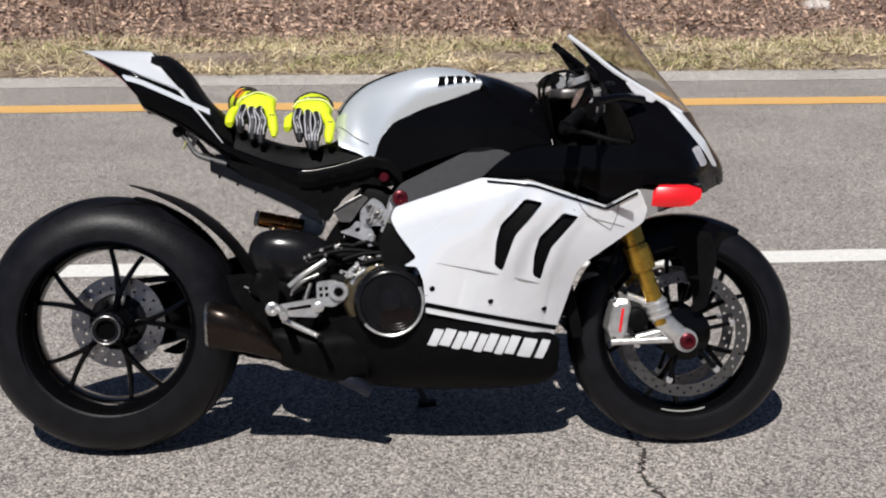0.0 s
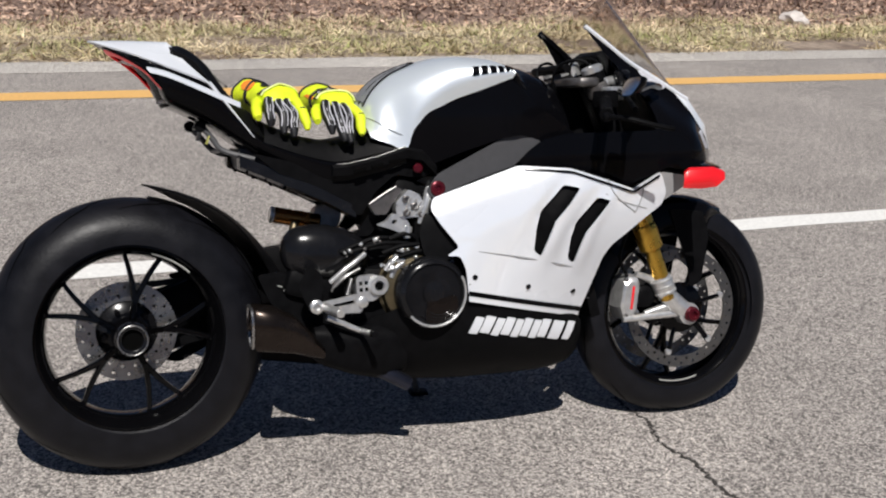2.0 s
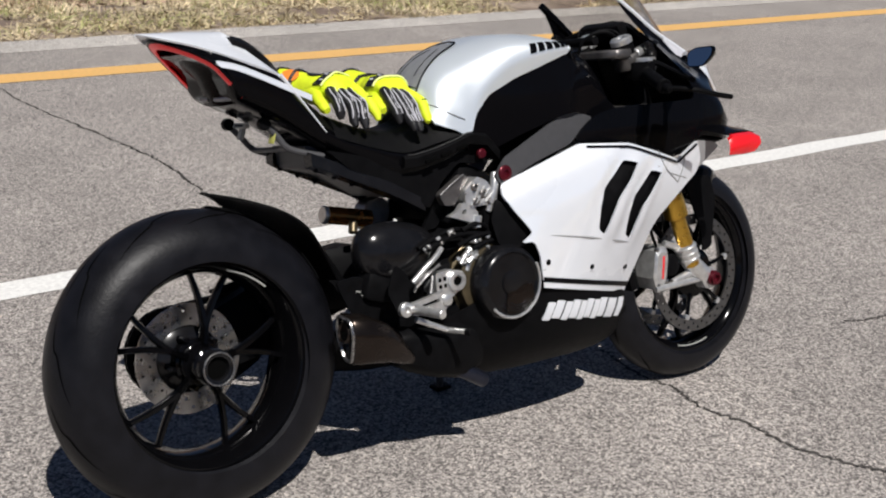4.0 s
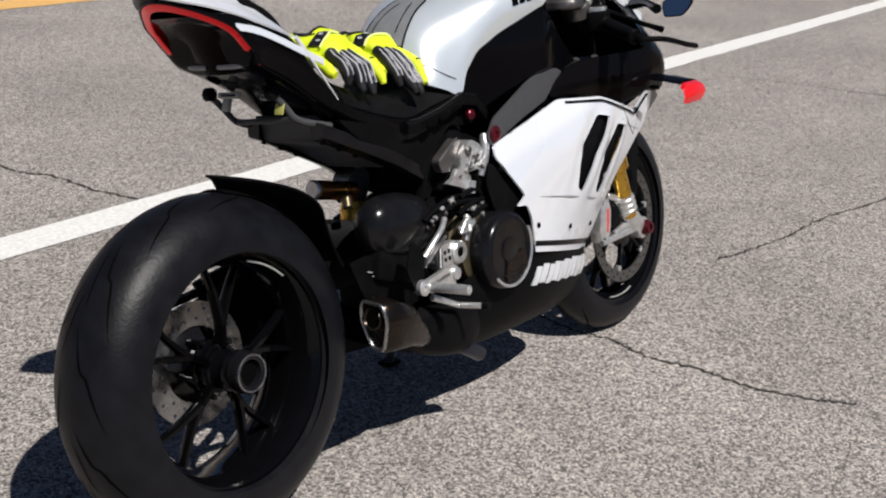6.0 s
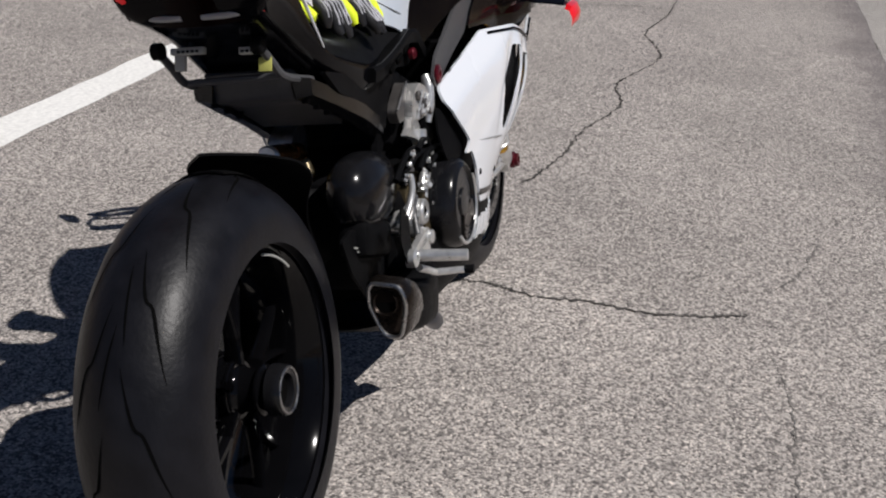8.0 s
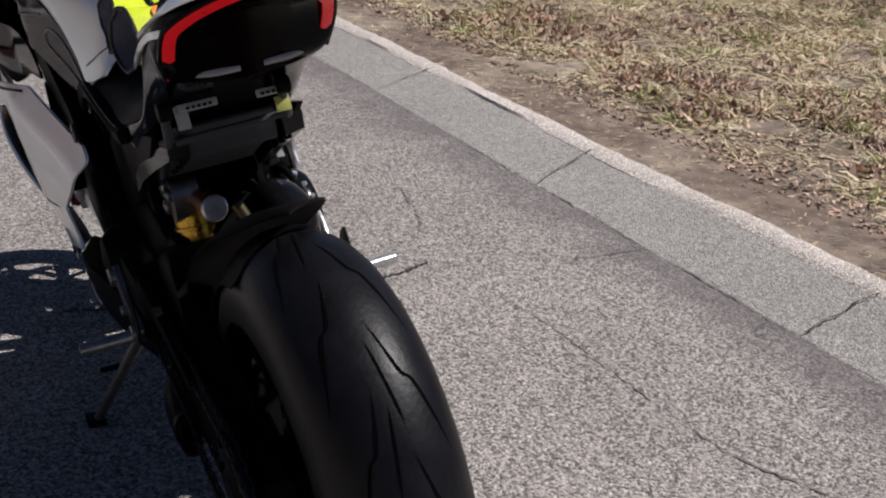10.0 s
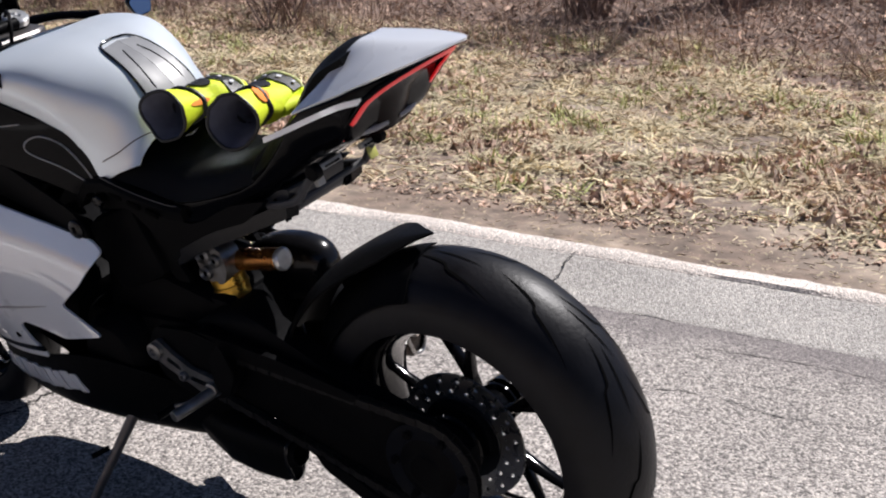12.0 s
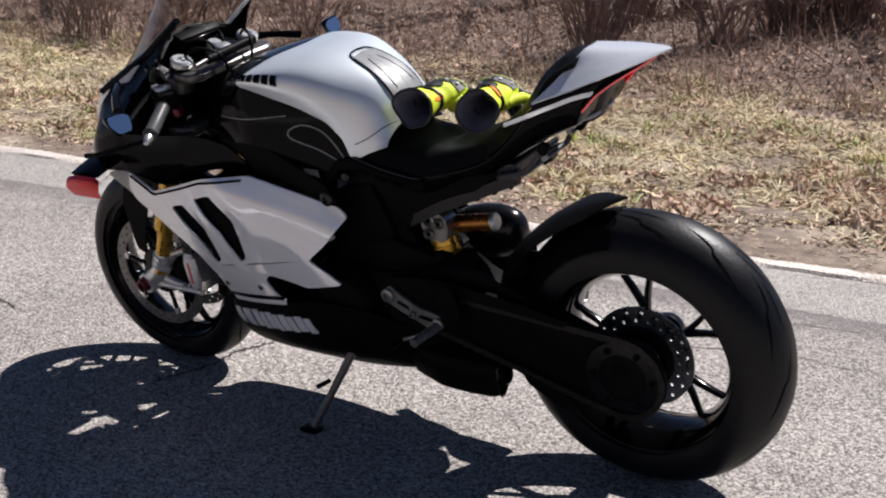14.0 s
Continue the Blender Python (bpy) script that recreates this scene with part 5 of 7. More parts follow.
for s, out in ((-1, WHITE_R), (1, WHITE_L)):
    fp = P("side_fairing", plate(out, y_fair, 0.005, (SLOT1, SLOT2), 0.011, 0.01, s), M_WHITE, "gloss white side fairing with two black vent slots", angle=50)
    for sl in (SLOT1, SLOT2):
        cx, cz = sum(p[0] for p in sl) / len(sl), sum(p[1] for p in sl) / len(sl)
        big = [((x - cx) * 1.9 + cx + 0.012, (z - cz) * 1.2 + cz) for x, z in sl]
        P("vent_duct", plate(big, lambda x, z: y_fair(x, z) - 0.014, 0.003, side=s), M_MATT, "black vent slot", fp)
    P("top_stripe", tube([(x, s * (y_fair(x, z) + 0.0022), z) for x, z in spline_xz([(0.955, 0.706), (1.066, 0.696), (1.155, 0.666), (1.243, 0.637), (1.320, 0.676)], 30)], 0.003, 0), M_BLACK, "", fp)
    x1 = 1.131 if s < 0 else 1.105
    def band(z0, z1, mt, nm, lift):
        xa = 0.803 if s < 0 else 0.885
        bot = lambda x: 0.397 + (0.326 - 0.397) * (x - 0.803) / (1.131 - 0.803) if s < 0 else 0.386 + (0.34 - 0.386) * (x - 0.89) / (1.105 - 0.89)
        P(nm, plate([(xa, bot(xa) + z1), (x1 + z1 * 0.25, bot(x1) + z1), (x1 + z0 * 0.25, bot(x1) + z0), (xa, bot(xa) + z0)], lambda x, z: y_fair(x, z) + lift, 0.003, r=0.001, side=s), mt, "", fp)
    band(0.002, 0.014, M_BLACK, "lower_stripe", 0.0015)
    band(-0.012, 0.001, M_WHITE, "lower_stripe", 0.0)
    for x, z in ((0.819, 0.444), (0.963, 0.411), (1.098, 0.388)):
        if s < 0 or x > 0.9:
            P("fairing_bolt", lathe((x, s * (y_fair(x, z) - 0.002), z), (0, s, 0), [(0, 0.007), (0.003, 0.007), (0.004, 0.004)], 12), M_MATT, "", fp)
    P("fairing_crease", tube([(x, s * (y_fair(x, z) + 0.0004), z) for x, z in ((0.83, 0.508), (0.93, 0.490), (1.03, 0.468), (1.08, 0.455))], [0.0006, 0.002, 0.0026, 0.0026, 0.002, 0.0012, 0.0006], 7), M_PAD, "", fp)
    P("fairing_seam", tube([(x, s * (y_fair(x, z) - 0.0004), z) for x, z in ((0.803 if s < 0 else 0.94, 0.428), (0.963, 0.399), (1.155, 0.362))], 0.0009), M_GREY, "", fp)
    for pts in () if s > 0 else (((1.165, 0.675), (1.19, 0.63), (1.255, 0.585)), ((1.16, 0.637), (1.21, 0.615), (1.29, 0.593)), ((1.275, 0.66), (1.27, 0.62), (1.255, 0.585))):
        P("fairing_line", tube([(x, s * (y_fair(x, z) - 0.0002), z) for x, z in pts], 0.0017, 8), M_PAD, "", fp)
    P("front_duct", plate([(1.324, 0.686), (1.40, 0.675), (1.43, 0.66), (1.345, 0.61)], lambda x, z: y_fair(x, z) - 0.004, 0.004, side=s), M_PAD, "grey duct edge", fp)

# belly pan
BEL = []
for x, yt, zt, zb in ((0.47, 0.10, 0.30, 0.235), (0.56, 0.15, 0.345, 0.195), (0.68, 0.19, 0.385, 0.172), (0.80, 0.214, 0.395, 0.162), (0.92, 0.209, 0.366, 0.160), (1.04, 0.184, 0.340, 0.162), (1.115, 0.162, 0.324, 0.175), (1.145, 0.140, 0.30, 0.20)):
    BEL.append([(x, 0, zb), (x, 0.05, zb + 0.002), (x, 0.10, zb + 0.014), (x, yt * 0.80, zb + (zt - zb) * 0.33), (x, yt * 0.95, zb + (zt - zb) * 0.66), (x, yt * 0.985, zt)])
BP = P("belly_pan", shell(BEL, 30, 18, 0.004), M_MATT, "black belly pan with white lettering bars", angle=50)


def y_belly(x, z):
    for a, b in zip(BEL, BEL[1:]):
        if a[0][0] <= x <= b[0][0]:
            f = (x - a[0][0]) / (b[0][0] - a[0][0])
            prof = [((1 - f) * p[1] + f * q[1], (1 - f) * p[2] + f * q[2]) for p, q in zip(a, b)]
            for (y0, z0), (y1, z1) in zip(prof, prof[1:]):
                if z0 <= z <= z1:
                    return y0 + (y1 - y0) * (z - z0) / (z1 - z0)
            return prof[-1][0]
    return 0.15


for s in SIDES:
    for k in range(6):  # the maker's name as plain slanted shapes
        w = (0.055, 0.05, 0.048, 0.05, 0.043, 0.028)[k]
        x0 = 0.806 + sum((0.055, 0.05, 0.048, 0.05, 0.043, 0.028)[:k]) + k * 0.0045
        z0 = 0.302 - (x0 - 0.806) * 0.16
        hh = 0.042 + 0.02 * (x0 - 0.806)
        lean_x = 0.02
        strokes = ((0, 0.42), (0.52, 1.0)) if k in (0, 1, 2, 3) else ((0.1, 0.9),)
        for a, b in strokes:
            P("name_bar", plate([(x0 + a * w, z0), (x0 + b * w, z0 - (b - a) * w * 0.2), (x0 + b * w + lean_x, z0 + hh - (b - a) * w * 0.2), (x0 + a * w + lean_x, z0 + hh)], lambda x, z: y_belly(x, z) + 0.0055, 0.004, r=0.003, side=s), M_WHITE, "", BP)

# -- engine --
EN = P("engine", block((0.66, 0.0, 0.44), (0.30, 0.22, 0.24), (0, -12, 0)), M_MATT, "dark engine with bare metal fittings")
P("crankcase", block((0.70, 0.0, 0.36), (0.34, 0.26, 0.22), (0, 4, 0)), M_MATT, "black crankcase", EN)
P("gearbox", block((0.55, 0.0, 0.42), (0.16, 0.20, 0.22)), M_MATT, "", EN)
P("front_cylinder", block((0.98, 0, 0.45), (0.25, 0.30, 0.20), (0, -20, 0)), M_MATT, "", EN)
P("radiator", block((1.16, 0, 0.46), (0.03, 0.26, 0.32), (0, -12, 0)), M_MATT, "", EN)
P("radiator_shroud", block((1.12, 0, 0.55), (0.02, 0.36, 0.25), (0, -10, 0)), M_MATT, "black radiator shroud", EN)
P("rear_cylinder", block((0.70, 0, 0.60), (0.16, 0.24, 0.16), (0, 25, 0)), M_MATT, "", EN)
P("airbox", block((0.86, 0, 0.80), (0.36, 0.22, 0.22)), M_MATT, "", EN)
CC = P("clutch_cover", lathe((0.716, -0.134, 0.41), (0, -1, 0), [(0.026, 0.082), (0.030, 0.090), (0.062, 0.091), (0.075, 0.086), (0.082, 0.080), (0.084, 0.074), (0.078, 0.070), (0.078, 0.03), (0.082, 0.028), (0.083, 0.01)], 48), M_CARBON, "round black clutch cover", EN)
P("cover_ring", tube([(0.716 + 0.081 * math.cos(radians(a)), -0.2175, 0.41 + 0.081 * math.sin(radians(a))) for a in range(-140, 30, 6)], 0.0035), M_CAST, "silver cover ring", CC)
pd = P("pump_plate", plate([(0.533, 0.457), (0.578, 0.461), (0.604, 0.448), (0.604, 0.412), (0.576, 0.394), (0.534, 0.398)], lambda x, z: 0.163, 0.016, (), 0.012, 0.008, -1), M_CAST, "silver drilled pump plate", EN)
P("pump_ring", lathe((0.589, -0.160, 0.432), (0, -1, 0), [(0, 0.025), (0.010, 0.025), (0.013, 0.022), (0.013, 0.013), (0.006, 0.010)], 26), M_CAST, "silver pump ring", EN)
# dark disc and dark blocks below: shade of bore and holes as colour
P("ring_bore_shade", lathe((0.589, -0.168, 0.432), (0, -1, 0), [(0, 0.010), (0.003, 0.010)], 16), M_HOLLOW_SHADE, "", EN)
for x, z in ((0.544, 0.440), (0.558, 0.441), (0.545, 0.424), (0.559, 0.425)):
    P("plate_hole_shade", block((x, -0.1625, z), (0.008, 0.003, 0.009)), M_HOLLOW_SHADE, "", pd)
P("cover_window", plate([(0.690, 0.340), (0.699, 0.392), (0.775, 0.403), (0.778, 0.358), (0.736, 0.334)], lambda x, z: 0.2165, 0.004, (), 0.02, 0.012, -1), M_EXH, "dark clutch window", CC)
for r in (0.028, 0.040, 0.052):
    P("clutch_spring", tube([(0.728 + r * math.cos(radians(a)), -0.2172, 0.372 + r * 0.55 * math.sin(radians(a))) for a in range(200, 345, 12)], 0.0012, 0, 6), M_CARBON, "", CC)
for k in range(8):
    a = k * math.tau / 8
    P("cover_bolt", lathe((0.716 + 0.094 * math.cos(a), -0.135, 0.41 + 0.094 * math.sin(a)), (0, -1, 0), [(0, 0.009), (0.02, 0.009), (0.024, 0.006)], 8), M_CAST, "", CC)
P("generator_cover", lathe((0.74, 0.12, 0.39), (0, 1, 0), [(0, 0.085), (0.04, 0.082), (0.06, 0.065), (0.066, 0.03)], 40), M_MATT, "", EN)
P("case_band", lathe((0.700, -0.10, 0.420), (0, -1, 0), [(0, 0.104), (0.03, 0.104), (0.034, 0.098), (0.062, 0.096), (0.066, 0.090)], 40), M_BRONZE, "bronze casing rim", EN)
HD = P("cylinder_head", plate([(0.645, 0.635), (0.676, 0.665), (0.699, 0.652), (0.722, 0.612), (0.718, 0.590), (0.686, 0.597), (0.658, 0.592), (0.643, 0.607)], lambda x, z: 0.155 + 0.25 * (x - 0.66), 0.035, (), 0.01, 0.008, -1), M_CAST, "silver cylinder head casting", EN)
for x, z, r in ((0.668, 0.640, 0.010), (0.688, 0.622, 0.011), (0.668, 0.607, 0.010), (0.704, 0.602, 0.008)):
    P("head_bolt", lathe((x, -0.153 - 0.25 * (x - 0.66), z), (0, -1, 0), [(0, r), (0.006, r), (0.008, r * 0.75), (0.008, r * 0.5), (0.003, r * 0.45)], 14), M_DARKMETAL, "", HD)
for k in range(4):  # cast ribs
    x = 0.655 + 0.012 * k
    P("head_rib", rod((x, -0.158 - 0.25 * (x - 0.66), 0.598 + 0.002 * k), (x + 0.024, -0.160 - 0.25 * (x - 0.64), 0.648 - 0.006 * k), 0.0028, 0.0022, 8), M_CAST, "", HD)
P("head_plate", plate([(0.592, 0.580), (0.618, 0.589), (0.633, 0.607), (0.661, 0.601), (0.678, 0.578), (0.668, 0.538), (0.653, 0.558), (0.626, 0.569)], lambda x, z: 0.152, 0.014, ([(0.632, 0.590), (0.645, 0.592), (0.642, 0.580), (0.630, 0.580)],), 0.01, 0.006, -1), M_CAST, "silver bracket", EN)
P("head_plate", plate([(0.578, 0.632), (0.647, 0.672), (0.666, 0.664), (0.640, 0.632), (0.622, 0.604), (0.592, 0.604)], lambda x, z: 0.140, 0.02, (), 0.012, 0.008, -1), M_DARKMETAL, "dark cam cover", EN)
P("cover_edge", tube([(0.578, -0.143, 0.632), (0.612, -0.144, 0.654), (0.647, -0.144, 0.672)], 0.0025, 8), M_CASTD, "", EN)
P("black_box", plate([(0.690, 0.588), (0.731, 0.595), (0.736, 0.536), (0.684, 0.538)], lambda x, z: 0.160, 0.05, (), 0.02, 0.008, -1), M_MATT, "black coil box", EN)
P("coolant_pipe", tube([(0.466, -0.168, 0.448), (0.50, -0.172, 0.476), (0.53, -0.170, 0.495), (0.557, -0.160, 0.512)], 0.0065, 14, 10), M_CAST, "silver coolant pipe", EN)
P("coolant_pipe", tube([(0.474, -0.170, 0.436), (0.505, -0.176, 0.462), (0.540, -0.172, 0.478)], 0.004, 10, 8), M_CASTD, "", EN)
P("coolant_pipe", tube([(0.470, -0.165, 0.425), (0.480, -0.172, 0.448), (0.505, -0.176, 0.466), (0.53, -0.17, 0.47)], 0.0035, 12, 8), M_CASTD, "", EN)
for y0, pts in ((0.150, ((0.499, 0.518), (0.545, 0.536), (0.59, 0.548), (0.64, 0.545))), (0.158, ((0.505, 0.512), (0.56, 0.528), (0.61, 0.536), (0.67, 0.530), (0.73, 0.514))), (0.165, ((0.60, 0.512), (0.65, 0.526), (0.71, 0.527), (0.782, 0.508))), (0.160, ((0.62, 0.545), (0.66, 0.555), (0.69, 0.545), (0.70, 0.52))), (0.170, ((0.64, 0.500), (0.69, 0.512), (0.74, 0.508), (0.78, 0.494)))):
    P("engine_hose", tube([(x, -y0, z) for x, z in pts], 0.0062, 18), M_MATT, "black hose", EN)
for pts in (((0.608, 0.468), (0.622, 0.485), (0.640, 0.498)), ((0.622, 0.450), (0.632, 0.470), (0.655, 0.486))):
    P("hose_union", tube([(x, -0.162, z) for x, z in pts], 0.0075, 8, 10), M_CAST, "silver union", EN)
P("hose_union", rod((0.668, -0.155, 0.545), (0.674, -0.155, 0.573), 0.010), M_CAST, "", EN)
P("head_bar", tube([(0.728, -0.158, 0.668), (0.722, -0.164, 0.645), (0.712, -0.166, 0.612), (0.700, -0.162, 0.580)], [0.008, 0.011, 0.011, 0.010, 0.010, 0.008, 0.007], 7, 12), M_CAST, "bright silver strut", EN)
rf = random.Random(41)
for k in range(26):  # clips, nuts and unions between the hoses
    t = rf.random()
    c = Vector((0.690, -0.158, 0.512)).lerp(Vector((0.600, -0.160, 0.470)), t) + Vector((rf.uniform(-0.015, 0.02), rf.uniform(-0.010, 0.004), rf.uniform(-0.012, 0.022)))
    r = rf.uniform(0.003, 0.0065)
    P("fitting", lathe(c, (rf.uniform(-0.5, 0.5), -1, rf.uniform(-0.5, 0.5)), [(0, r), (r * 1.2, r), (r * 1.5, r * 0.7), (r * 1.5, r * 0.4)], 8), rf.choice((M_CAST, M_CAST, M_DARKMETAL)), "", EN)
for k in range(12):
    c = Vector((0.60, -0.156, 0.555)).lerp(Vector((0.50, -0.165, 0.505)), rf.random()) + Vector((rf.uniform(-0.01, 0.01), 0, rf.uniform(-0.012, 0.012)))
    r = rf.uniform(0.0025, 0.0045)
    P("fitting", lathe(c, (rf.uniform(-0.4, 0.4), -1, rf.uniform(-0.4, 0.4)), [(0, r), (r * 1.6, r), (r * 1.9, r * 0.6)], 8), rf.choice((M_CAST, M_DARKMETAL)), "", EN)
P("inner_panel", plate([(0.712, 0.61), (0.745, 0.575), (0.792, 0.516), (0.768, 0.484), (0.70, 0.50), (0.69, 0.56)], lambda x, z: y_fair(x, z) - 0.02, 0.004, side=-1), M_MATT, "black panel inside the fairing", EN)
# rear exhaust shield
sh = []
for x, r in ((0.362, 0.014), (0.366, 0.028), (0.374, 0.042), (0.386, 0.054), (0.405, 0.064), (0.44, 0.071), (0.48, 0.072), (0.52, 0.066), (0.55, 0.055), (0.575, 0.038), (0.59, 0.016)):
    ring = []
    for a in range(28):
        ca, sa = math.cos(a * math.tau / 28), math.sin(a * math.tau / 28)
        ring.append(Vector((x, -0.095 + 0.052 / 0.072 * r * math.copysign(abs(ca) ** 0.88, ca), 0.522 - 0.02 * (x - 0.37) / 0.2 + r * math.copysign(abs(sa) ** 0.9, sa))))
    sh.append(ring)
P("heat_shield", loft(sh), M_CARBON, "rounded dark heat shield", angle=60)
P("heat_shield", block((0.44, -0.10, 0.43), (0.15, 0.06, 0.07), (0, 18, 0), 0.3), M_MATT, "dark lower shield")
# shock absorber and linkage
SH = P("shock_absorber", rod((0.375, 0.035, 0.604), (0.492, 0.032, 0.580), 0.021, seg=20), M_BROWNGOLD, "bronze shock absorber with silver cap")
P("shock_cap", lathe((0.374, 0.035, 0.604), (-1, 0, 0.2), [(0, 0.021), (0.006, 0.022), (0.010, 0.018)], 20), M_CAST, "bare metal cap", SH)
SHD = P("shock_head", plate([(0.484, 0.618), (0.528, 0.628), (0.552, 0.612), (0.548, 0.575), (0.520, 0.545), (0.484, 0.550), (0.474, 0.585)], lambda x, z: 0.078, 0.045, (), 0.02, 0.014), M_CASTD, "silver shock head with ringed adjusters", SH)
for x, z, r in ((0.527, 0.604, 0.018), (0.498, 0.598, 0.013), (0.527, 0.568, 0.014)):
    P("adjuster", lathe((x, 0.077, z), (0, 1, 0), [(0, r), (0.008, r), (0.010, r * 0.85), (0.007, r * 0.7), (0.010, r * 0.6), (0.004, r * 0.4)], 20), M_CASTD, "silver ring", SHD)
    # dark disc coloured as the shade inside the adjuster
    P("adjuster_bore_shade", lathe((x, 0.080, z), (0, 1, 0), [(0, r * 0.4), (0.0035, r * 0.4)], 14), M_HOLLOW_SHADE, "", SHD)
P("shock_body", rod((0.512, 0.045, 0.555), (0.492, 0.045, 0.470), 0.034, seg=24), M_GOLD, "gold shock body", SH)
for k in range(3):
    P("body_ring", lathe((0.508 - 0.006 * k, 0.045, 0.535 - 0.024 * k), (-0.23, 0, -1), [(0, 0.034), (0.002, 0.037), (0.006, 0.037), (0.008, 0.034)], 24), M_GOLD, "", SH)
P("link_arm", block((0.455, 0.06, 0.50), (0.05, 0.04, 0.03), (0, 30, 0), 0.3), M_CASTD, "", SH)
P("banjo_fitting", rod((0.42, -0.01, 0.585), (0.41, -0.02, 0.56), 0.011), M_BRONZE, "", SH)

# -- swingarm, chain, rear mudguard --
SW = P("swingarm", loft([[Vector((x, y0 + dy * w, z + dz * h)) for dy, dz in ((-1, -0.7), (-0.7, -1), (0.7, -1), (1, -0.7), (1, 0.7), (0.7, 1), (-0.7, 1), (-1, 0.7))] for x, y0, z, w, h in (
    (0.60, 0.0, 0.42, 0.10, 0.05), (0.52, 0.02, 0.435, 0.10, 0.07), (0.44, 0.07, 0.45, 0.06, 0.075), (0.36, 0.10, 0.445, 0.035, 0.07), (0.26, 0.115, 0.425, 0.03, 0.06), (0.15, 0.118, 0.385, 0.028, 0.055), (0.05, 0.115, 0.345, 0.028, 0.06), (-0.03, 0.112, 0.335, 0.026, 0.05), (-0.06, 0.11, 0.335, 0.022, 0.03))]), M_MATT, "dark single-sided swingarm", angle=50)
P("swingarm_plate", plate([(0.0, 0.405), (0.12, 0.43), (0.30, 0.468), (0.50, 0.492), (0.56, 0.43), (0.52, 0.375), (0.36, 0.335), (0.20, 0.285), (0.06, 0.26)], lambda x, z: 0.145, 0.02), M_MATT, "black swingarm side plate", SW)
P("axle_eccentric", lathe((0, 0.105, 0.335), (0, 1, 0), [(0, 0.055), (0.03, 0.055), (0.042, 0.05), (0.046, 0.03)], 32), M_MATT, "", SW)
P("hub_drum", lathe((0, 0.05, 0.335), (0, 1, 0), [(0, 0.05), (0.004, 0.062), (0.012, 0.062), (0.015, 0.052), (0.026, 0.052), (0.029, 0.060), (0.038, 0.060), (0.041, 0.050), (0.056, 0.050)], 36), M_RIM, "gloss black ridged hub drum", RW)
P("swingarm_pivot", rod((0.56, -0.15, 0.42), (0.56, 0.14, 0.42), 0.025), M_CAST, "", SW)
SP = P("sprocket", lathe((0, 0.150, 0.335), (0, 1, 0), [(0, 0.055), (0.0, 0.088), (0.006, 0.088), (0.006, 0.055)], 42, caps=False), M_CARBON, "rear chain sprocket")
P("sprocket_carrier", lathe((0, 0.135, 0.335), (0, 1, 0), [(0, 0.06), (0.02, 0.062), (0.026, 0.035), (0.032, 0.03)], 32), M_MATT, "", SP)
for k in range(6):
    a = k * math.tau / 6
    P("sprocket_nut", lathe((0.07 * math.cos(a), 0.155, 0.335 + 0.07 * math.sin(a)), (0, 1, 0), [(0, 0.008), (0.006, 0.008), (0.008, 0.006)], 6), M_MATT, "", SP)
path = []
R1, R2, cx2, cz2 = 0.094, 0.038, 0.575, 0.425
base = math.atan2(cz2 - 0.335, cx2)
off = math.acos((R1 - R2) / math.hypot(cx2, cz2 - 0.335))
a0, a1 = base + off, base - off + math.tau
for k in range(25):
    a = a0 + (a1 - a0) * k / 24
    path.append(Vector((R1 * math.cos(a), 0.155, 0.335 + R1 * math.sin(a))))
for k in range(11):
    a = (base - off) + 2 * off * k / 10
    path.append(Vector((cx2 + R2 * math.cos(a), 0.155, cz2 + R2 * math.sin(a))))
dense = []
for p, q in zip(path, path[1:] + path[:1]):
    n = max(1, round((q - p).length / 0.0079))
    dense += [p.lerp(q, k / n) for k in range(n)]
ch = bmesh.new()
for i in range(0, len(dense) - 1, 2):  # side plates of the links
    p, q = dense[i], dense[(i + 2) % len(dense)]
    d = (q - p).normalized()
    nn = Vector((-d.z, 0, d.x))
    w = 0.0055 if (i // 2) % 2 else 0.0075
    for y in (-w, w):
        loft([[p - d * 0.002 + nn * k * 0.0075 + Vector((0, y + e, 0)) for k, e in ((-1, -0.001), (1, -0.001), (1, 0.001), (-1, 0.001))], [q + d * 0.002 + nn * k * 0.0075 + Vector((0, y + e, 0)) for k, e in ((-1, -0.001), (1, -0.001), (1, 0.001), (-1, 0.001))]], ch)
P("chain", ch, M_CHAIN, "dull steel drive chain")
P("sprocket_cover", plate([(0.40, 0.475), (0.50, 0.500), (0.60, 0.485), (0.635, 0.43), (0.60, 0.375), (0.50, 0.355), (0.43, 0.37), (0.40, 0.42)], lambda x, z: 0.176 - 0.9 * (x - 0.52) ** 2, 0.012, (), 0.02, 0.02), M_MATT, "black cover over the front sprocket")
P("chain_guard", plate([(0.50, 0.50), (0.30, 0.485), (0.12, 0.455), (0.13, 0.44), (0.30, 0.455), (0.50, 0.47)], lambda x, z: 0.17, 0.012), M_MATT, "black chain guard")
P("sharkfin", plate([(0.16, 0.27), (0.25, 0.30), (0.23, 0.27), (0.14, 0.225), (0.09, 0.235)], lambda x, z: 0.165, 0.006), M_MATT, "")
g = []
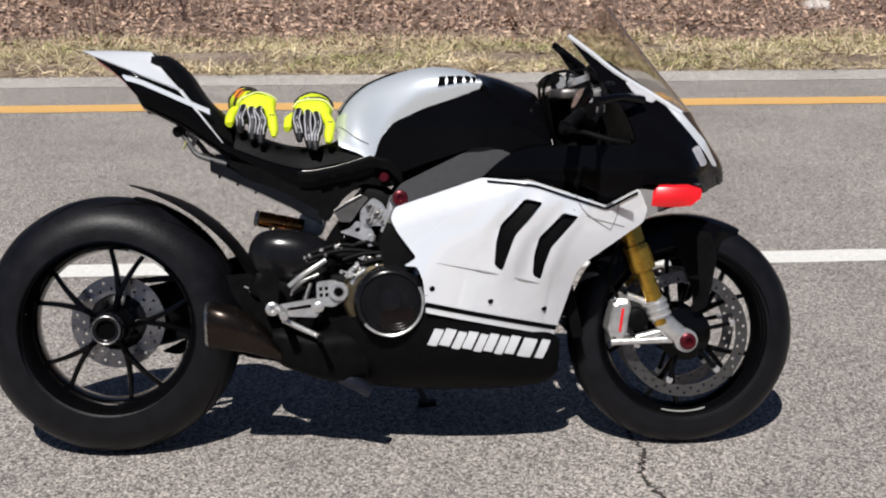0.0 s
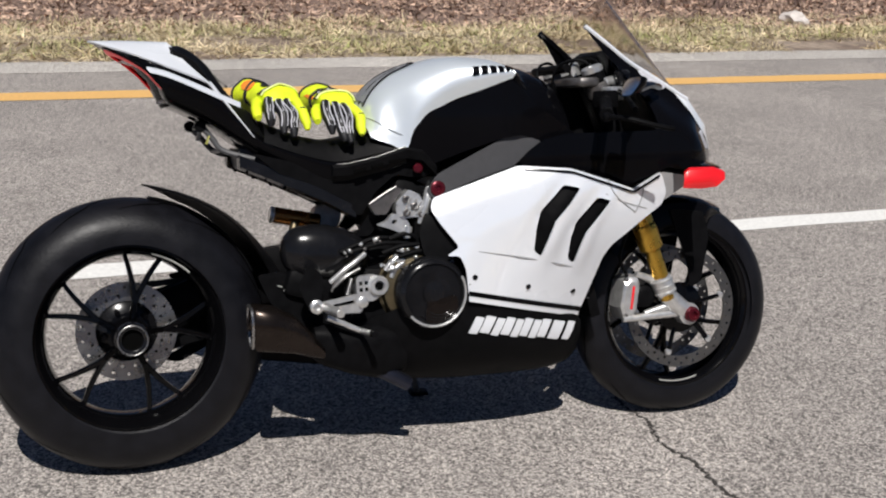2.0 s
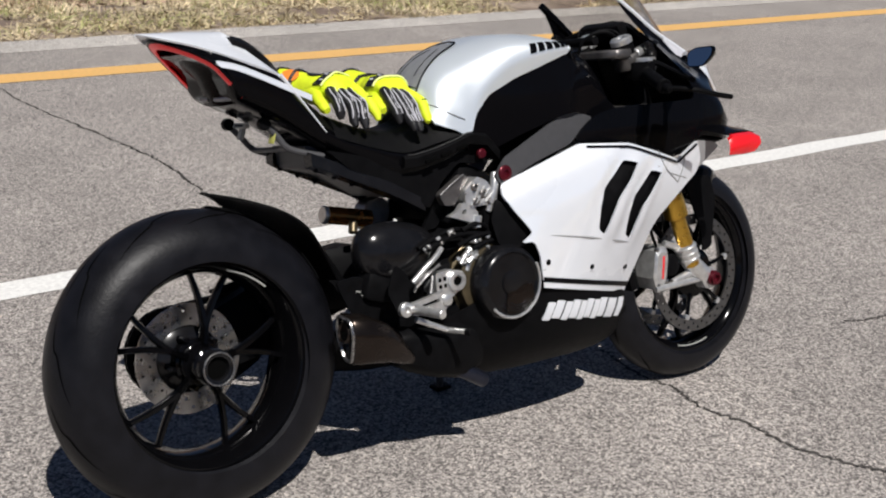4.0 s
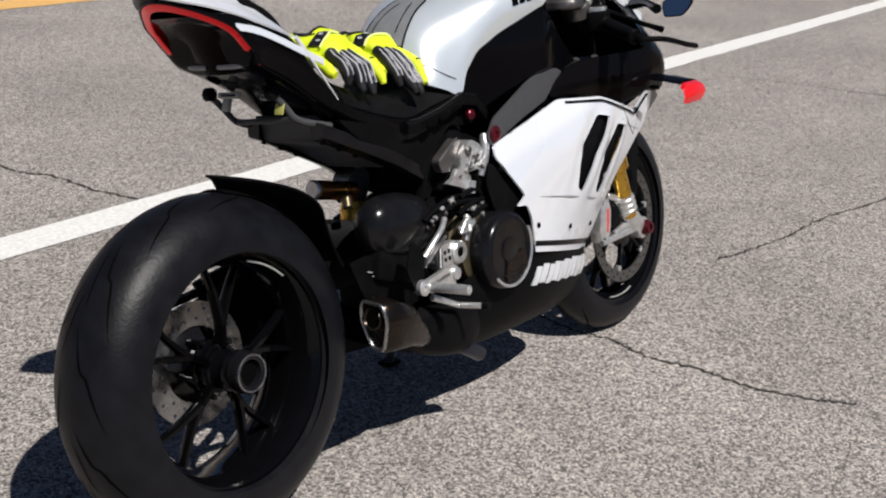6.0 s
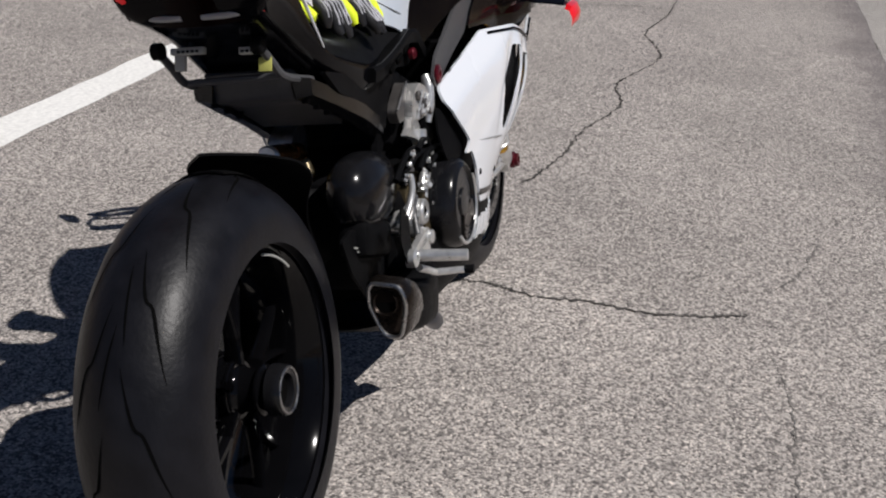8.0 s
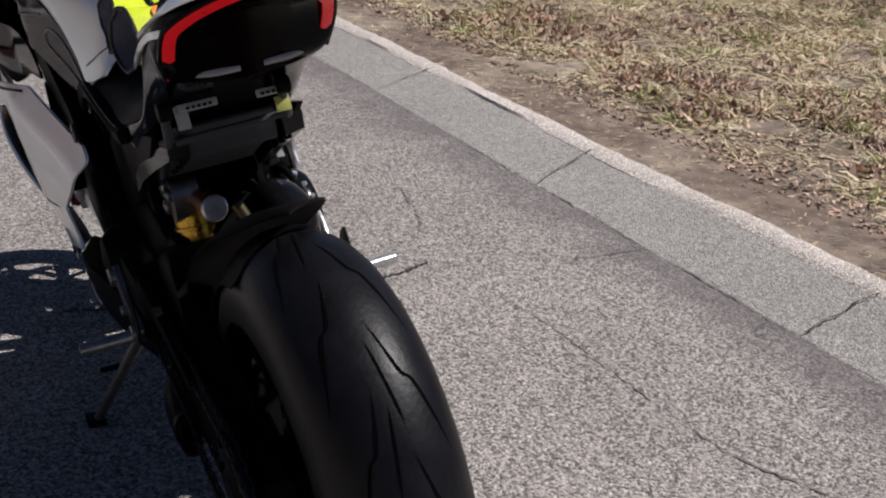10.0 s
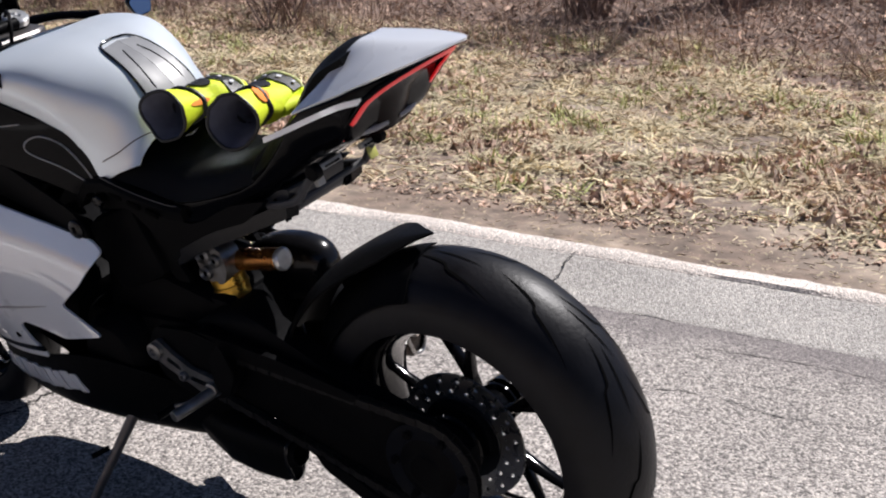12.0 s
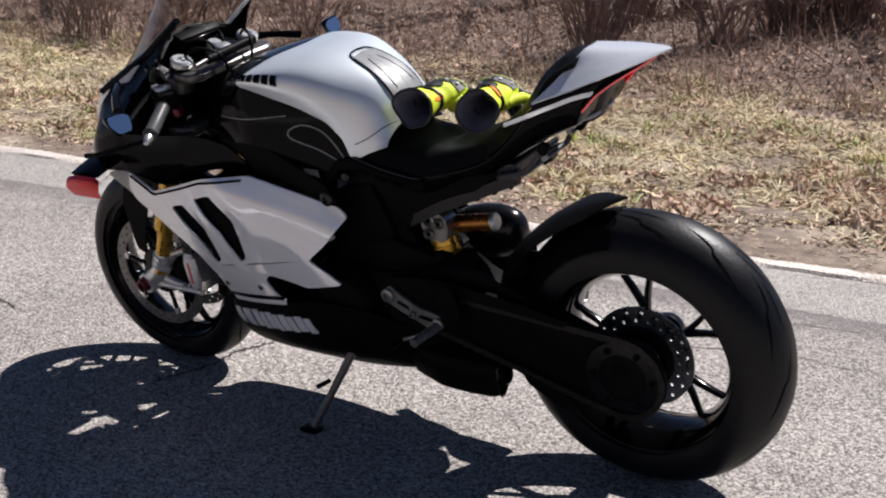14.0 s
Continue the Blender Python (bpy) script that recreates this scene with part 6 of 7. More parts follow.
for a, r, k, dp in ((82.5, 0.366, 0.01, 0.0), (80, 0.3655, 0.10, 0.0), (77, 0.365, 0.22, 0.001), (73, 0.365, 0.40, 0.002), (68, 0.366, 0.60, 0.003), (58, 0.371, 0.86, 0.006), (47, 0.377, 0.98, 0.010), (36, 0.384, 1.03, 0.016), (26, 0.392, 1.05, 0.022), (17, 0.402, 1.0, 0.028)):
    row = []
    slim = 1 - 0.66 * min(1, max(0, (52 - a) / 22))  # cut back on the right of the shock
    for ph in (-88, -66, -44, -22, 0, 22, 44, 66, 88):
        q = abs(ph)
        drop = dp if ph < 0 else max(dp, (r - 0.346) * min(1, (82 - a) / 14))
        rr = r - drop * (1 - math.cos(radians(q)))
        wide = 0.112 * k * (min(q, 88) / 88) ** 0.9 * (slim if ph < 0 else 1)
        row.append((rr * math.cos(radians(a)), wide if ph > 0 else -wide, 0.335 + rr * math.sin(radians(a))))
    g.append(row)
RG = P("rear_mudguard", shell(g, 28, 26, 0.004, False), M_MATT, "dark pointed rear mudguard over the tyre")
skirt = []
for a in range(24, 81, 4):
    end = radians(min(a, 79))
    skirt.append([Vector((r * math.cos(end), y, 0.335 + r * math.sin(end))) for y, r in [(0.014 * k, rsurf(min(0.014 * k, 0.09)) + 0.006) for k in range(-2, 8)]])
P("inner_skirt", thicken(grid_bm(skirt), 0.003), M_MATT, "black inner skirt close over the tyre", RG)
P("mudguard_arm", plate([(0.36, 0.475), (0.43, 0.43), (0.485, 0.385), (0.47, 0.318), (0.40, 0.325), (0.33, 0.40), (0.30, 0.47)], lambda x, z: 0.108, 0.006, side=-1), M_MATT, "dark guard bracket with pale marks")
for k in range(3):
    P("bracket_mark", block((0.355 + 0.014 * k, -0.111, 0.44 - 0.012 * k), (0.012, 0.004, 0.003), (0, 20, 0)), M_LABEL, "pale mark")

# -- exhaust --
for s, dz, dy, dx in ((-1, 0.0, 0.0, 0.0), (1, -0.095, -0.03, 0.03)):
    sec = []
    body = ((0.268, 0.188, 0.358, 0.034, 0.048), (0.275, 0.187, 0.356, 0.041, 0.055), (0.325, 0.183, 0.347, 0.045, 0.053), (0.37, 0.176, 0.332, 0.044, 0.046), (0.41, 0.168, 0.305, 0.038, 0.032), (0.445, 0.158, 0.279, 0.026, 0.015)) if s < 0 else ((0.278, 0.186, 0.362, 0.034, 0.052), (0.30, 0.184, 0.352, 0.040, 0.060), (0.37, 0.176, 0.325, 0.044, 0.064), (0.46, 0.155, 0.285, 0.046, 0.062), (0.55, 0.12, 0.255, 0.05, 0.055))
    for x, y, z, w, h in body:
        k = 1.0 if s < 0 else 0.8
        z = z + dz * (0.60 - x) / 0.32
        sec.append([Vector((x + dx, s * (y + dy + w * k * p[0]), z + h * k * p[1] - 0.1 * w * p[0])) for p in round_poly([(-0.8, 1), (0.75, 0.95), (1, 0.3), (0.55, -1), (-0.35, -1), (-1, 0.2)], 0.35)])
    # brown-tinted steel on the right, plain black on the left
    steel = M_EXH if s < 0 else M_MATT
    ex = P("silencer", loft(sec), steel, "brown-tinted steel silencer" if s < 0 else "black left silencer", angle=50)
    P("silencer_rim", tube([p + Vector((-0.002, 0, 0)) for p in sec[0]], 0.004, closed=True), M_STEEL if s < 0 else M_CARBON, "", ex)
    q = Vector((0.262 + dx, s * (0.185 + dy), 0.373 + dz))
    P("tailpipe", lathe(q, (1, 0, -0.2), [(0.004, 0.018), (0.0, 0.021), (0.004, 0.024), (0.03, 0.024)], 24, caps=False), steel, "", ex)
    # closed near-black disc in place of the shade inside the pipe
    P("tailpipe_shade", lathe(q + Vector((0.006, 0, -0.001)), (1, 0, -0.2), [(0, 0.0185), (0.03, 0.0185)], 20), M_HOLLOW_SHADE, "near-black disc for the shade inside the tailpipe", ex)
P("exhaust_cover", loft([[Vector((x, -y + w * p[0], z + h * p[1])) for p in round_poly([(-1, 0.6), (-0.4, 1), (0.9, 0.9), (1, -0.6), (0.3, -1), (-0.8, -0.7)], 0.4)] for x, y, z, w, h in ((0.425, 0.140, 0.300, 0.034, 0.044), (0.45, 0.142, 0.292, 0.042, 0.056), (0.52, 0.140, 0.270, 0.045, 0.062), (0.60, 0.135, 0.262, 0.045, 0.075), (0.66, 0.12, 0.27, 0.04, 0.07))]), M_MATT, "black cover ahead of the silencer", angle=50)
P("exhaust_pipe", tube([(0.50, -0.115, 0.262), (0.56, -0.135, 0.235), (0.61, -0.145, 0.208), (0.665, -0.14, 0.176)], 0.019, 12, 14), M_BLUED, "heat-blued exhaust pipe")

# -- footrests --
RS = P("footrest_plate", plate([(0.440, 0.404), (0.535, 0.420), (0.549, 0.398), (0.535, 0.372), (0.448, 0.376)], lambda x, z: 0.190, 0.012, ([(0.462, 0.396), (0.520, 0.405), (0.522, 0.396), (0.462, 0.389)],), 0.012, 0.006, -1), M_CAST, "silver footrest bracket")
P("bracket_boss", lathe((0.426, -0.180, 0.395), (0, -1, 0), [(0, 0.017), (0.016, 0.017), (0.019, 0.013), (0.019, 0.007), (0.012, 0.006)], 20), M_CAST, "", RS)
P("bracket_boss", lathe((0.540, -0.172, 0.398), (0, -1, 0), [(0, 0.013), (0.024, 0.013), (0.026, 0.009)], 16), M_CAST, "", RS)
P("bracket_arm", rod((0.450, -0.192, 0.368), (0.533, -0.196, 0.329), 0.0075, 0.0065), M_CAST, "", RS)
P("bracket_arm", rod((0.505, -0.178, 0.415), (0.520, -0.170, 0.455), 0.006, 0.005), M_CASTD, "", RS)
P("footpeg", rod((0.448, -0.195, 0.393), (0.462, -0.283, 0.388), 0.0115, 0.0105), M_CAST, "bare metal footpeg", RS)
P("heel_guard", plate([(0.385, 0.44), (0.41, 0.50), (0.445, 0.47), (0.44, 0.40), (0.41, 0.385)], lambda x, z: 0.185, 0.003, side=-1), M_MATT, "", RS)
P("pedal", rod((0.533, -0.196, 0.329), (0.545, -0.250, 0.330), 0.007, 0.0065), M_CAST, "brake pedal", RS)
P("pedal_tip", rod((0.545, -0.250, 0.330), (0.547, -0.268, 0.330), 0.0085), M_MATT, "", RS)
LS = P("footrest_plate", plate([(0.470, 0.372), (0.440, 0.382), (0.432, 0.405), (0.455, 0.418), (0.50, 0.424), (0.55, 0.448), (0.578, 0.470), (0.600, 0.458), (0.600, 0.430), (0.565, 0.412), (0.515, 0.392)], lambda x, z: 0.188, 0.010, ([(0.465, 0.394), (0.462, 0.405), (0.505, 0.410), (0.510, 0.400)], [(0.530, 0.414), (0.530, 0.424), (0.560, 0.438), (0.565, 0.428)]), 0.012, 0.007), M_CASTD, "silver footrest bracket")
for x, z, r in ((0.585, 0.446, 0.017), (0.450, 0.397, 0.014), (0.520, 0.408, 0.009)):
    P("bracket_boss", lathe((x, 0.187, z), (0, 1, 0), [(0, r), (0.010, r), (0.012, r * 0.8), (0.012, r * 0.5), (0.007, r * 0.4)], 18), M_CASTD, "", LS)
P("footpeg", rod((0.448, 0.195, 0.393), (0.462, 0.283, 0.388), 0.0115, 0.0105), M_CASTD, "bare metal footpeg", LS)
P("heel_guard", plate([(0.385, 0.44), (0.41, 0.50), (0.445, 0.47), (0.44, 0.40), (0.41, 0.385)], lambda x, z: 0.192, 0.003), M_MATT, "", LS)
P("pedal", tube([(0.455, 0.20, 0.385), (0.50, 0.205, 0.362), (0.545, 0.212, 0.345)], 0.0048, 10), M_CASTD, "gear lever", LS)
P("pedal_tip", rod((0.545, 0.210, 0.345), (0.548, 0.255, 0.345), 0.0075), M_MATT, "", LS)
ST = P("side_stand", tube([(0.735, 0.135, 0.27), (0.765, 0.185, 0.19), (0.815, 0.262, 0.062)], [0.014, 0.012, 0.011, 0.010, 0.010], 5, 10), M_DARKMETAL, "worn metal side stand")
P("stand_foot", block((0.82, 0.268, 0.058), (0.05, 0.035, 0.010), (LEAN, 0, 0)), M_MATT, "", ST)
P("stand_tang", rod((0.795, 0.20, 0.17), (0.81, 0.235, 0.165), 0.006), M_MATT, "", ST)

# -- seat and tail --
SEAT = [
    [(0.335, 0, 0.842), (0.335, 0.05, 0.84), (0.335, 0.09, 0.825), (0.33, 0.115, 0.79)],
    [(0.42, 0, 0.805), (0.42, 0.06, 0.804), (0.42, 0.10, 0.792), (0.42, 0.128, 0.757)],
    [(0.50, 0, 0.79), (0.50, 0.06, 0.79), (0.50, 0.10, 0.778), (0.505, 0.13, 0.738)],
    [(0.57, 0, 0.80), (0.57, 0.06, 0.80), (0.575, 0.10, 0.785), (0.585, 0.13, 0.75)],
    [(0.60, 0, 0.815), (0.605, 0.06, 0.815), (0.625, 0.11, 0.79), (0.66, 0.138, 0.765)]]
P("rider_seat", shell(SEAT, 20, 14, 0.02), M_SEAT, "black vinyl rider seat")
PAD = [
    [(0.115, 0, 1.027), (0.12, 0.04, 1.025), (0.128, 0.075, 1.015)],
    [(0.160, 0, 1.024), (0.163, 0.045, 1.015), (0.178, 0.088, 0.984)],
    [(0.205, 0, 0.989), (0.209, 0.055, 0.976), (0.212, 0.10, 0.93)],
    [(0.233, 0, 0.946), (0.238, 0.06, 0.932), (0.248, 0.105, 0.88)],
    [(0.262, 0, 0.905), (0.27, 0.06, 0.892), (0.29, 0.11, 0.83)],
    [(0.31, 0, 0.862), (0.315, 0.06, 0.855), (0.33, 0.113, 0.80)]]
P("tail_pad", shell(PAD, 20, 12, 0.015), M_SEAT, "black padded tail hump")
TAIL = [
    [(-0.060, 0, 1.040), (-0.060, 0.003, 1.040), (-0.059, 0.006, 1.0395), (-0.058, 0.008, 1.039)],
    [(-0.03, 0, 1.040), (-0.03, 0.018, 1.039), (-0.028, 0.036, 1.034), (-0.025, 0.052, 1.026)],
    [(0.025, 0, 1.039), (0.025, 0.034, 1.037), (0.027, 0.067, 1.023), (0.03, 0.098, 1.006)],
    [(0.075, 0, 1.037), (0.078, 0.038, 1.034), (0.088, 0.081, 1.008), (0.10, 0.121, 0.977)],
    [(0.105, 0, 1.036), (0.110, 0.040, 1.031), (0.140, 0.084, 0.990), (0.175, 0.125, 0.947)],
    [(0.118, 0, 1.035), (0.123, 0.041, 1.030), (0.157, 0.085, 0.984), (0.205, 0.122, 0.934)]]
TW = P("tail_cowl", shell(TAIL, 26, 16, 0.004), M_WHITE, "gloss white pointed tail cowl")
TB = []
for x, wt, zt, wb, zb in ((0.014, 0.072, 1.000, 0.066, 0.991), (0.05, 0.106, 0.994, 0.100, 0.975), (0.079, 0.1175, 0.984, 0.112, 0.950), (0.096, 0.1215, 0.977, 0.111, 0.912), (0.108, 0.1235, 0.972, 0.104, 0.888), (0.135, 0.125, 0.961, 0.096, 0.872), (0.20, 0.122, 0.934, 0.092, 0.838), (0.26, 0.120, 0.855, 0.088, 0.798), (0.33, 0.122, 0.79, 0.088, 0.750), (0.42, 0.128, 0.757, 0.09, 0.70), (0.50, 0.13, 0.738, 0.09, 0.66), (0.60, 0.132, 0.745, 0.09, 0.67), (0.68, 0.14, 0.765, 0.10, 0.70)):
    TB.append([(x, wt - 0.006, zt), (x, wt, zt - 0.1 * min(0.1, zt - zb)), (x, (wt + wb) / 2 + 0.12 * min(0.1, zt - zb), (zt + zb) / 2 - 0.1 * min(0.1, zt - zb)), (x, wb, zb + 0.06 * min(0.1, zt - zb)), (x, wb * 0.5, zb), (x, 0, zb)])
for_tail = skin_grid(TB, 30, 16)
P("tail_side", thicken(grid_bm([row + [Vector((p.x, -p.y, p.z)) for p in row[-2::-1]] for row in for_tail]), 0.003), M_BLACK, "gloss black tail underside", angle=50)
for s in SIDES:
    band = spline(my([(0.062, 0.117, 0.967), (0.10, 0.1265, 0.957), (0.148, 0.1300, 0.937), (0.205, 0.1285, 0.911), (0.245, 0.126, 0.893), (0.275, 0.1235, 0.880)], s), 22)
    P("tail_stripe", thicken(grid_bm([[p + Vector((0, 0, 0.0065 if s < 0 else 0.0048)), p - Vector((0, 0, 0.0065 if s < 0 else 0.0048))] for p in band]), 0.003), M_WHITE, "white tail stripe", TW)
    if s < 0:
        P("tail_stripe", tube(my([(0.203, 0.124, 0.934), (0.23, 0.1245, 0.900), (0.265, 0.123, 0.855), (0.305, 0.1215, 0.803)], s), [0.005, 0.0045, 0.004, 0.0034, 0.0028, 0.0022, 0.0018, 0.0012], 8), M_WHITE, "white tail edge", TW)
    P("seat_rail", loft([[Vector((x, s * (y + dy), z + dz)) for dy, dz in ((-0.02, 0.009), (0.004, 0.009), (0.01, 0.002), (0.006, -0.018), (-0.02, -0.018))] for x, y, z in ((0.49, 0.132, 0.722), (0.52, 0.136, 0.722), (0.60, 0.142, 0.738), (0.67, 0.148, 0.760), (0.715, 0.15, 0.752), (0.75, 0.15, 0.715))]), M_MATT, "dark seat rail with slots")
    # highlight on the rail's upper edge, modelled as a thin paler line
    P("rail_highlight", tube(my([(0.50, 0.139, 0.733), (0.53, 0.142, 0.734), (0.60, 0.148, 0.748), (0.672, 0.154, 0.770)], s), 0.0008, 12), M_STEELD, "thin highlight line along the seat rail")
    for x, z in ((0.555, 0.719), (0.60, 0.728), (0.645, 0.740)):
        # solid dark block, slot shade as colour on an uncut rail
        P("rail_slot_shade", block((x, s * 0.151, z - 0.003), (0.032, 0.006, 0.010), (0, -14, 0), 0.3), M_HOLLOW_SHADE, "near-black block for a slot's shade")
    P("subframe", plate([(0.30, 0.765), (0.42, 0.735), (0.52, 0.705), (0.60, 0.715), (0.70, 0.745), (0.752, 0.705), (0.72, 0.69), (0.65, 0.70), (0.60, 0.66), (0.56, 0.60), (0.53, 0.63), (0.44, 0.685), (0.36, 0.715)], lambda x, z: 0.118 + 0.05 * max(0, x - 0.5), 0.01, side=s), M_MATT, "black rear subframe plate")
    P("subframe_web", plate([(0.66, 0.70), (0.62, 0.655), (0.585, 0.60), (0.55, 0.55), (0.59, 0.55), (0.64, 0.62), (0.70, 0.67)], lambda x, z: 0.10, 0.012, side=s), M_MATT, "")
# tail light and plate bracket
left = [(0.119, 0.112, 0.893), (0.102, 0.117, 0.918), (0.083, 0.118, 0.940), (0.066, 0.116, 0.960), (0.050, 0.111, 0.974), (0.026, 0.090, 0.992), (0.0, 0.062, 1.008), (-0.019, 0.032, 1.019), (-0.026, 0.0, 1.023)]
edge = spline(left + [(x, -y, z) for x, y, z in left[-2::-1]], 61)
low = spline([(0.128, 0.104, 0.886), (0.112, 0.055, 0.880), (0.106, 0.0, 0.879), (0.112, -0.055, 0.880), (0.128, -0.104, 0.886)], 61)
TL = P("tail_light", thicken(grid_bm([[a, a.lerp(b, 0.12) + Vector((0.030, 0, 0.0)), a.lerp(b, 0.55) + Vector((0.030, 0, 0.002)), b] for a, b in zip(edge, low)]), 0.003), M_LENS, "dark tail lamp lens with glowing red strip")
heart = Vector((0.075, 0, 0.925))
P("lamp_rim", tube(edge, 0.0035, 61, 8), M_BLACK, "black lamp rim", TL)
P("light_strip", thicken(grid_bm([[p.lerp(heart, 0.03) + Vector((0.001, 0, 0)), p.lerp(heart, 0.09) + Vector((-0.001, 0, 0)), p.lerp(heart, 0.155) + Vector((0.001, 0, 0))] for p in edge]), 0.003), M_GLOW, "glowing red strip", TL)
for s in SIDES:
    P("lens_bar", tube([(0.100, s * 0.016, 0.893), (0.104, s * 0.055, 0.893), (0.118, s * 0.096, 0.897)], 0.0052, 10), M_PAD, "grey lens bar", TL)
UT = P("plate_bracket", plate([(0.275, 0.778), (0.34, 0.76), (0.50, 0.66), (0.49, 0.63), (0.36, 0.70), (0.285, 0.722)], lambda x, z: 0.085, 0.15), M_GREY, "dark grey plate bracket under the tail")
clip = P("bracket_clip", block((0.195, 0.064, 0.828), (0.012, 0.058, 0.011), (0, 20, 0)), M_LABEL, "pale printed clip", UT)
P("clip_foot", block((0.205, 0.085, 0.812), (0.010, 0.018, 0.034), (0, 20, 0)), M_LABEL, "", clip)
for k in range(5):  # unreadable print as bars
    P("print_bar", block((0.188, 0.046 + 0.008 * k, 0.829), (0.002, 0.005, 0.004), (0, 20, 0)), M_MATT, "", clip)
clip = P("bracket_clip", block((0.197, -0.043, 0.823), (0.012, 0.04, 0.011), (0, 20, 0)), M_LABEL, "pale printed clip", UT)
for k in range(4):
    P("print_bar", block((0.190, -0.030 - 0.008 * k, 0.824), (0.002, 0.005, 0.004), (0, 20, 0)), M_MATT, "", clip)
P("bracket_clip", block((0.203, -0.060, 0.799), (0.003, 0.022, 0.022), (0, 20, 0)), M_LABELY, "yellow sticker", UT)
P("bracket_bar", tube([(0.238, 0.095, 0.768), (0.238, 0.04, 0.770), (0.236, -0.03, 0.772), (0.232, -0.068, 0.776)], 0.006, 10), M_GREY, "", UT)
P("bracket_arm", tube([(0.186, 0.112, 0.830), (0.214, 0.108, 0.80), (0.244, 0.104, 0.768), (0.31, 0.102, 0.748)], 0.007, 12), M_GREY, "", UT)
P("bracket_arm", tube([(0.196, -0.060, 0.826), (0.215, -0.066, 0.80), (0.238, -0.074, 0.772), (0.31, -0.09, 0.75)], 0.007, 12), M_GREY, "", UT)
for y in (0.112, -0.06):
    P("bracket_boss", lathe((0.186, y - 0.009, 0.832), (0, 1, 0), [(0, 0.012), (0.002, 0.014), (0.016, 0.014), (0.018, 0.012)], 16), M_MATT, "", UT)
for s in SIDES:
    for x in (0.30, 0.345, 0.39):
        P("tray_rib", block((x, s * 0.082, 0.735 - (x - 0.30) * 0.45), (0.006, 0.012, 0.045), (0, 30, 0)), M_MATT, "", UT)
    P("rail_lower", loft([[Vector((x, s * (y + dy), z + dz)) for dy, dz in ((-0.02, 0.02), (0.015, 0.016), (0.015, -0.012), (-0.015, -0.018))] for x, y, z in ((0.27, 0.09, 0.745), (0.36, 0.10, 0.705), (0.47, 0.105, 0.655), (0.55, 0.105, 0.61))]), M_CARBON, "dark lower rail")


# ---- gloves lying on the seat ----
def glove(cuff, knuckle, tip, label, flash, seed):
    """A riding glove: cuff opening, hand, fingers hanging down, in the motorcycle's axes."""
    cuff, knuckle, tip = Vector(cuff), Vector(knuckle), Vector(tip)
    root = empty("glove", bike.matrix_basis.copy())
    wrist = cuff.lerp(knuckle, 0.35) + Vector((0, 0, 0.004))
    d0 = knuckle - cuff
    sd = Vector((seed, 0, 0))

    def crease(p):
        p = Vector(p)
        n1 = noise.noise_vector(p * 17 + sd) * 0.010
        n2 = noise.noise_vector(p * 55 + sd) * 0.0035
        return p + n1 + n2

    def ringv(c, d, w, h, n=24):
        d = d.normalized()
        side = (Vector((1, 0, 0)) - d * d.x).normalized()
        up = side.cross(d)
        up = up if up.z > 0 else -up
        return [crease(c + side * w * math.cos(k * math.tau / n) + up * h * math.sin(k * math.tau / n)) for k in range(n)]

    down = tip - knuckle
    rows = [ringv(cuff, d0, 0.047, 0.043), ringv(cuff.lerp(wrist, 0.5), d0, 0.043, 0.037), ringv(wrist, d0, 0.038, 0.030), ringv(cuff.lerp(knuckle, 0.5), d0, 0.042, 0.031), ringv(cuff.lerp(knuckle, 0.68), d0, 0.045, 0.032), ringv(cuff.lerp(knuckle, 0.85), d0, 0.047, 0.031), ringv(knuckle, d0 + down * 0.4, 0.047, 0.028), ringv(knuckle.lerp(tip, 0.22), down, 0.045, 0.018)]
    dense = [spline([r[j] for r in rows], 22) for j in range(24)]
    part("hand_shell", loft([[dense[j][i] for j in range(24)] for i in range(22)], caps=False), M_NEON, root, "neon yellow shell", 60)
    part("cuff_edge", tube(ringv(cuff, d0, 0.048, 0.044, 32), 0.0032, closed=True), M_GLOVE, root, "black cuff edge")
    part("cuff_lining", loft([ringv(cuff, d0, 0.0455, 0.0415), ringv(cuff.lerp(knuckle, 0.15), d0, 0.039, 0.033), ringv(cuff.lerp(knuckle, 0.4), d0, 0.029, 0.020), ringv(cuff.lerp(knuckle, 0.75), d0, 0.024, 0.010)], caps=False), M_CUFF, root, "grey cuff lining")
    part("wrist_strap", tube(ringv(wrist, d0, 0.0385, 0.031, 32), 0.0055, closed=True), M_GLOVE, root, "black wrist strap")

    def on_back(f, w, lift=0.0015):
        """A point on the back of the hand; f along from cuff to knuckle, w across in -1 to 1."""
        u = min(f * 17, 20.0)
        i = int(u)
        a = math.pi / 2 - w * 1.35
        k = a / math.tau * 24 % 24
        j = int(k)
        p = dense[j][i].lerp(dense[(j + 1) % 24][i], k % 1).lerp(dense[j][i + 1].lerp(dense[(j + 1) % 24][i + 1], k % 1), u - i)
        q = cuff.lerp(knuckle, f)
        return p + (p - q).normalized() * lift

    def patch(f0, f1, w0, w1, lift=0.0015, round_=True):
        rws = []
        for i in range(7):
            h = i / 6
            k = math.sqrt(max(0.06, 1 - (2 * h - 1) ** 2)) if round_ else 1
            m, e = (w0 + w1) / 2, (w1 - w0) / 2
            rws.append([on_back(f0 + (f1 - f0) * h, m + e * k * c, lift) for c in (-1, -0.5, 0, 0.5, 1)])
        return thicken(grid_bm(rws), -0.002)

    part("back_patch", patch(0.50, 0.74, -0.35, 0.45), M_GLOVE, root, "black oval patch")
    part("back_patch", patch(0.60, 0.72, 0.68, 0.90), M_GLOVE, root)
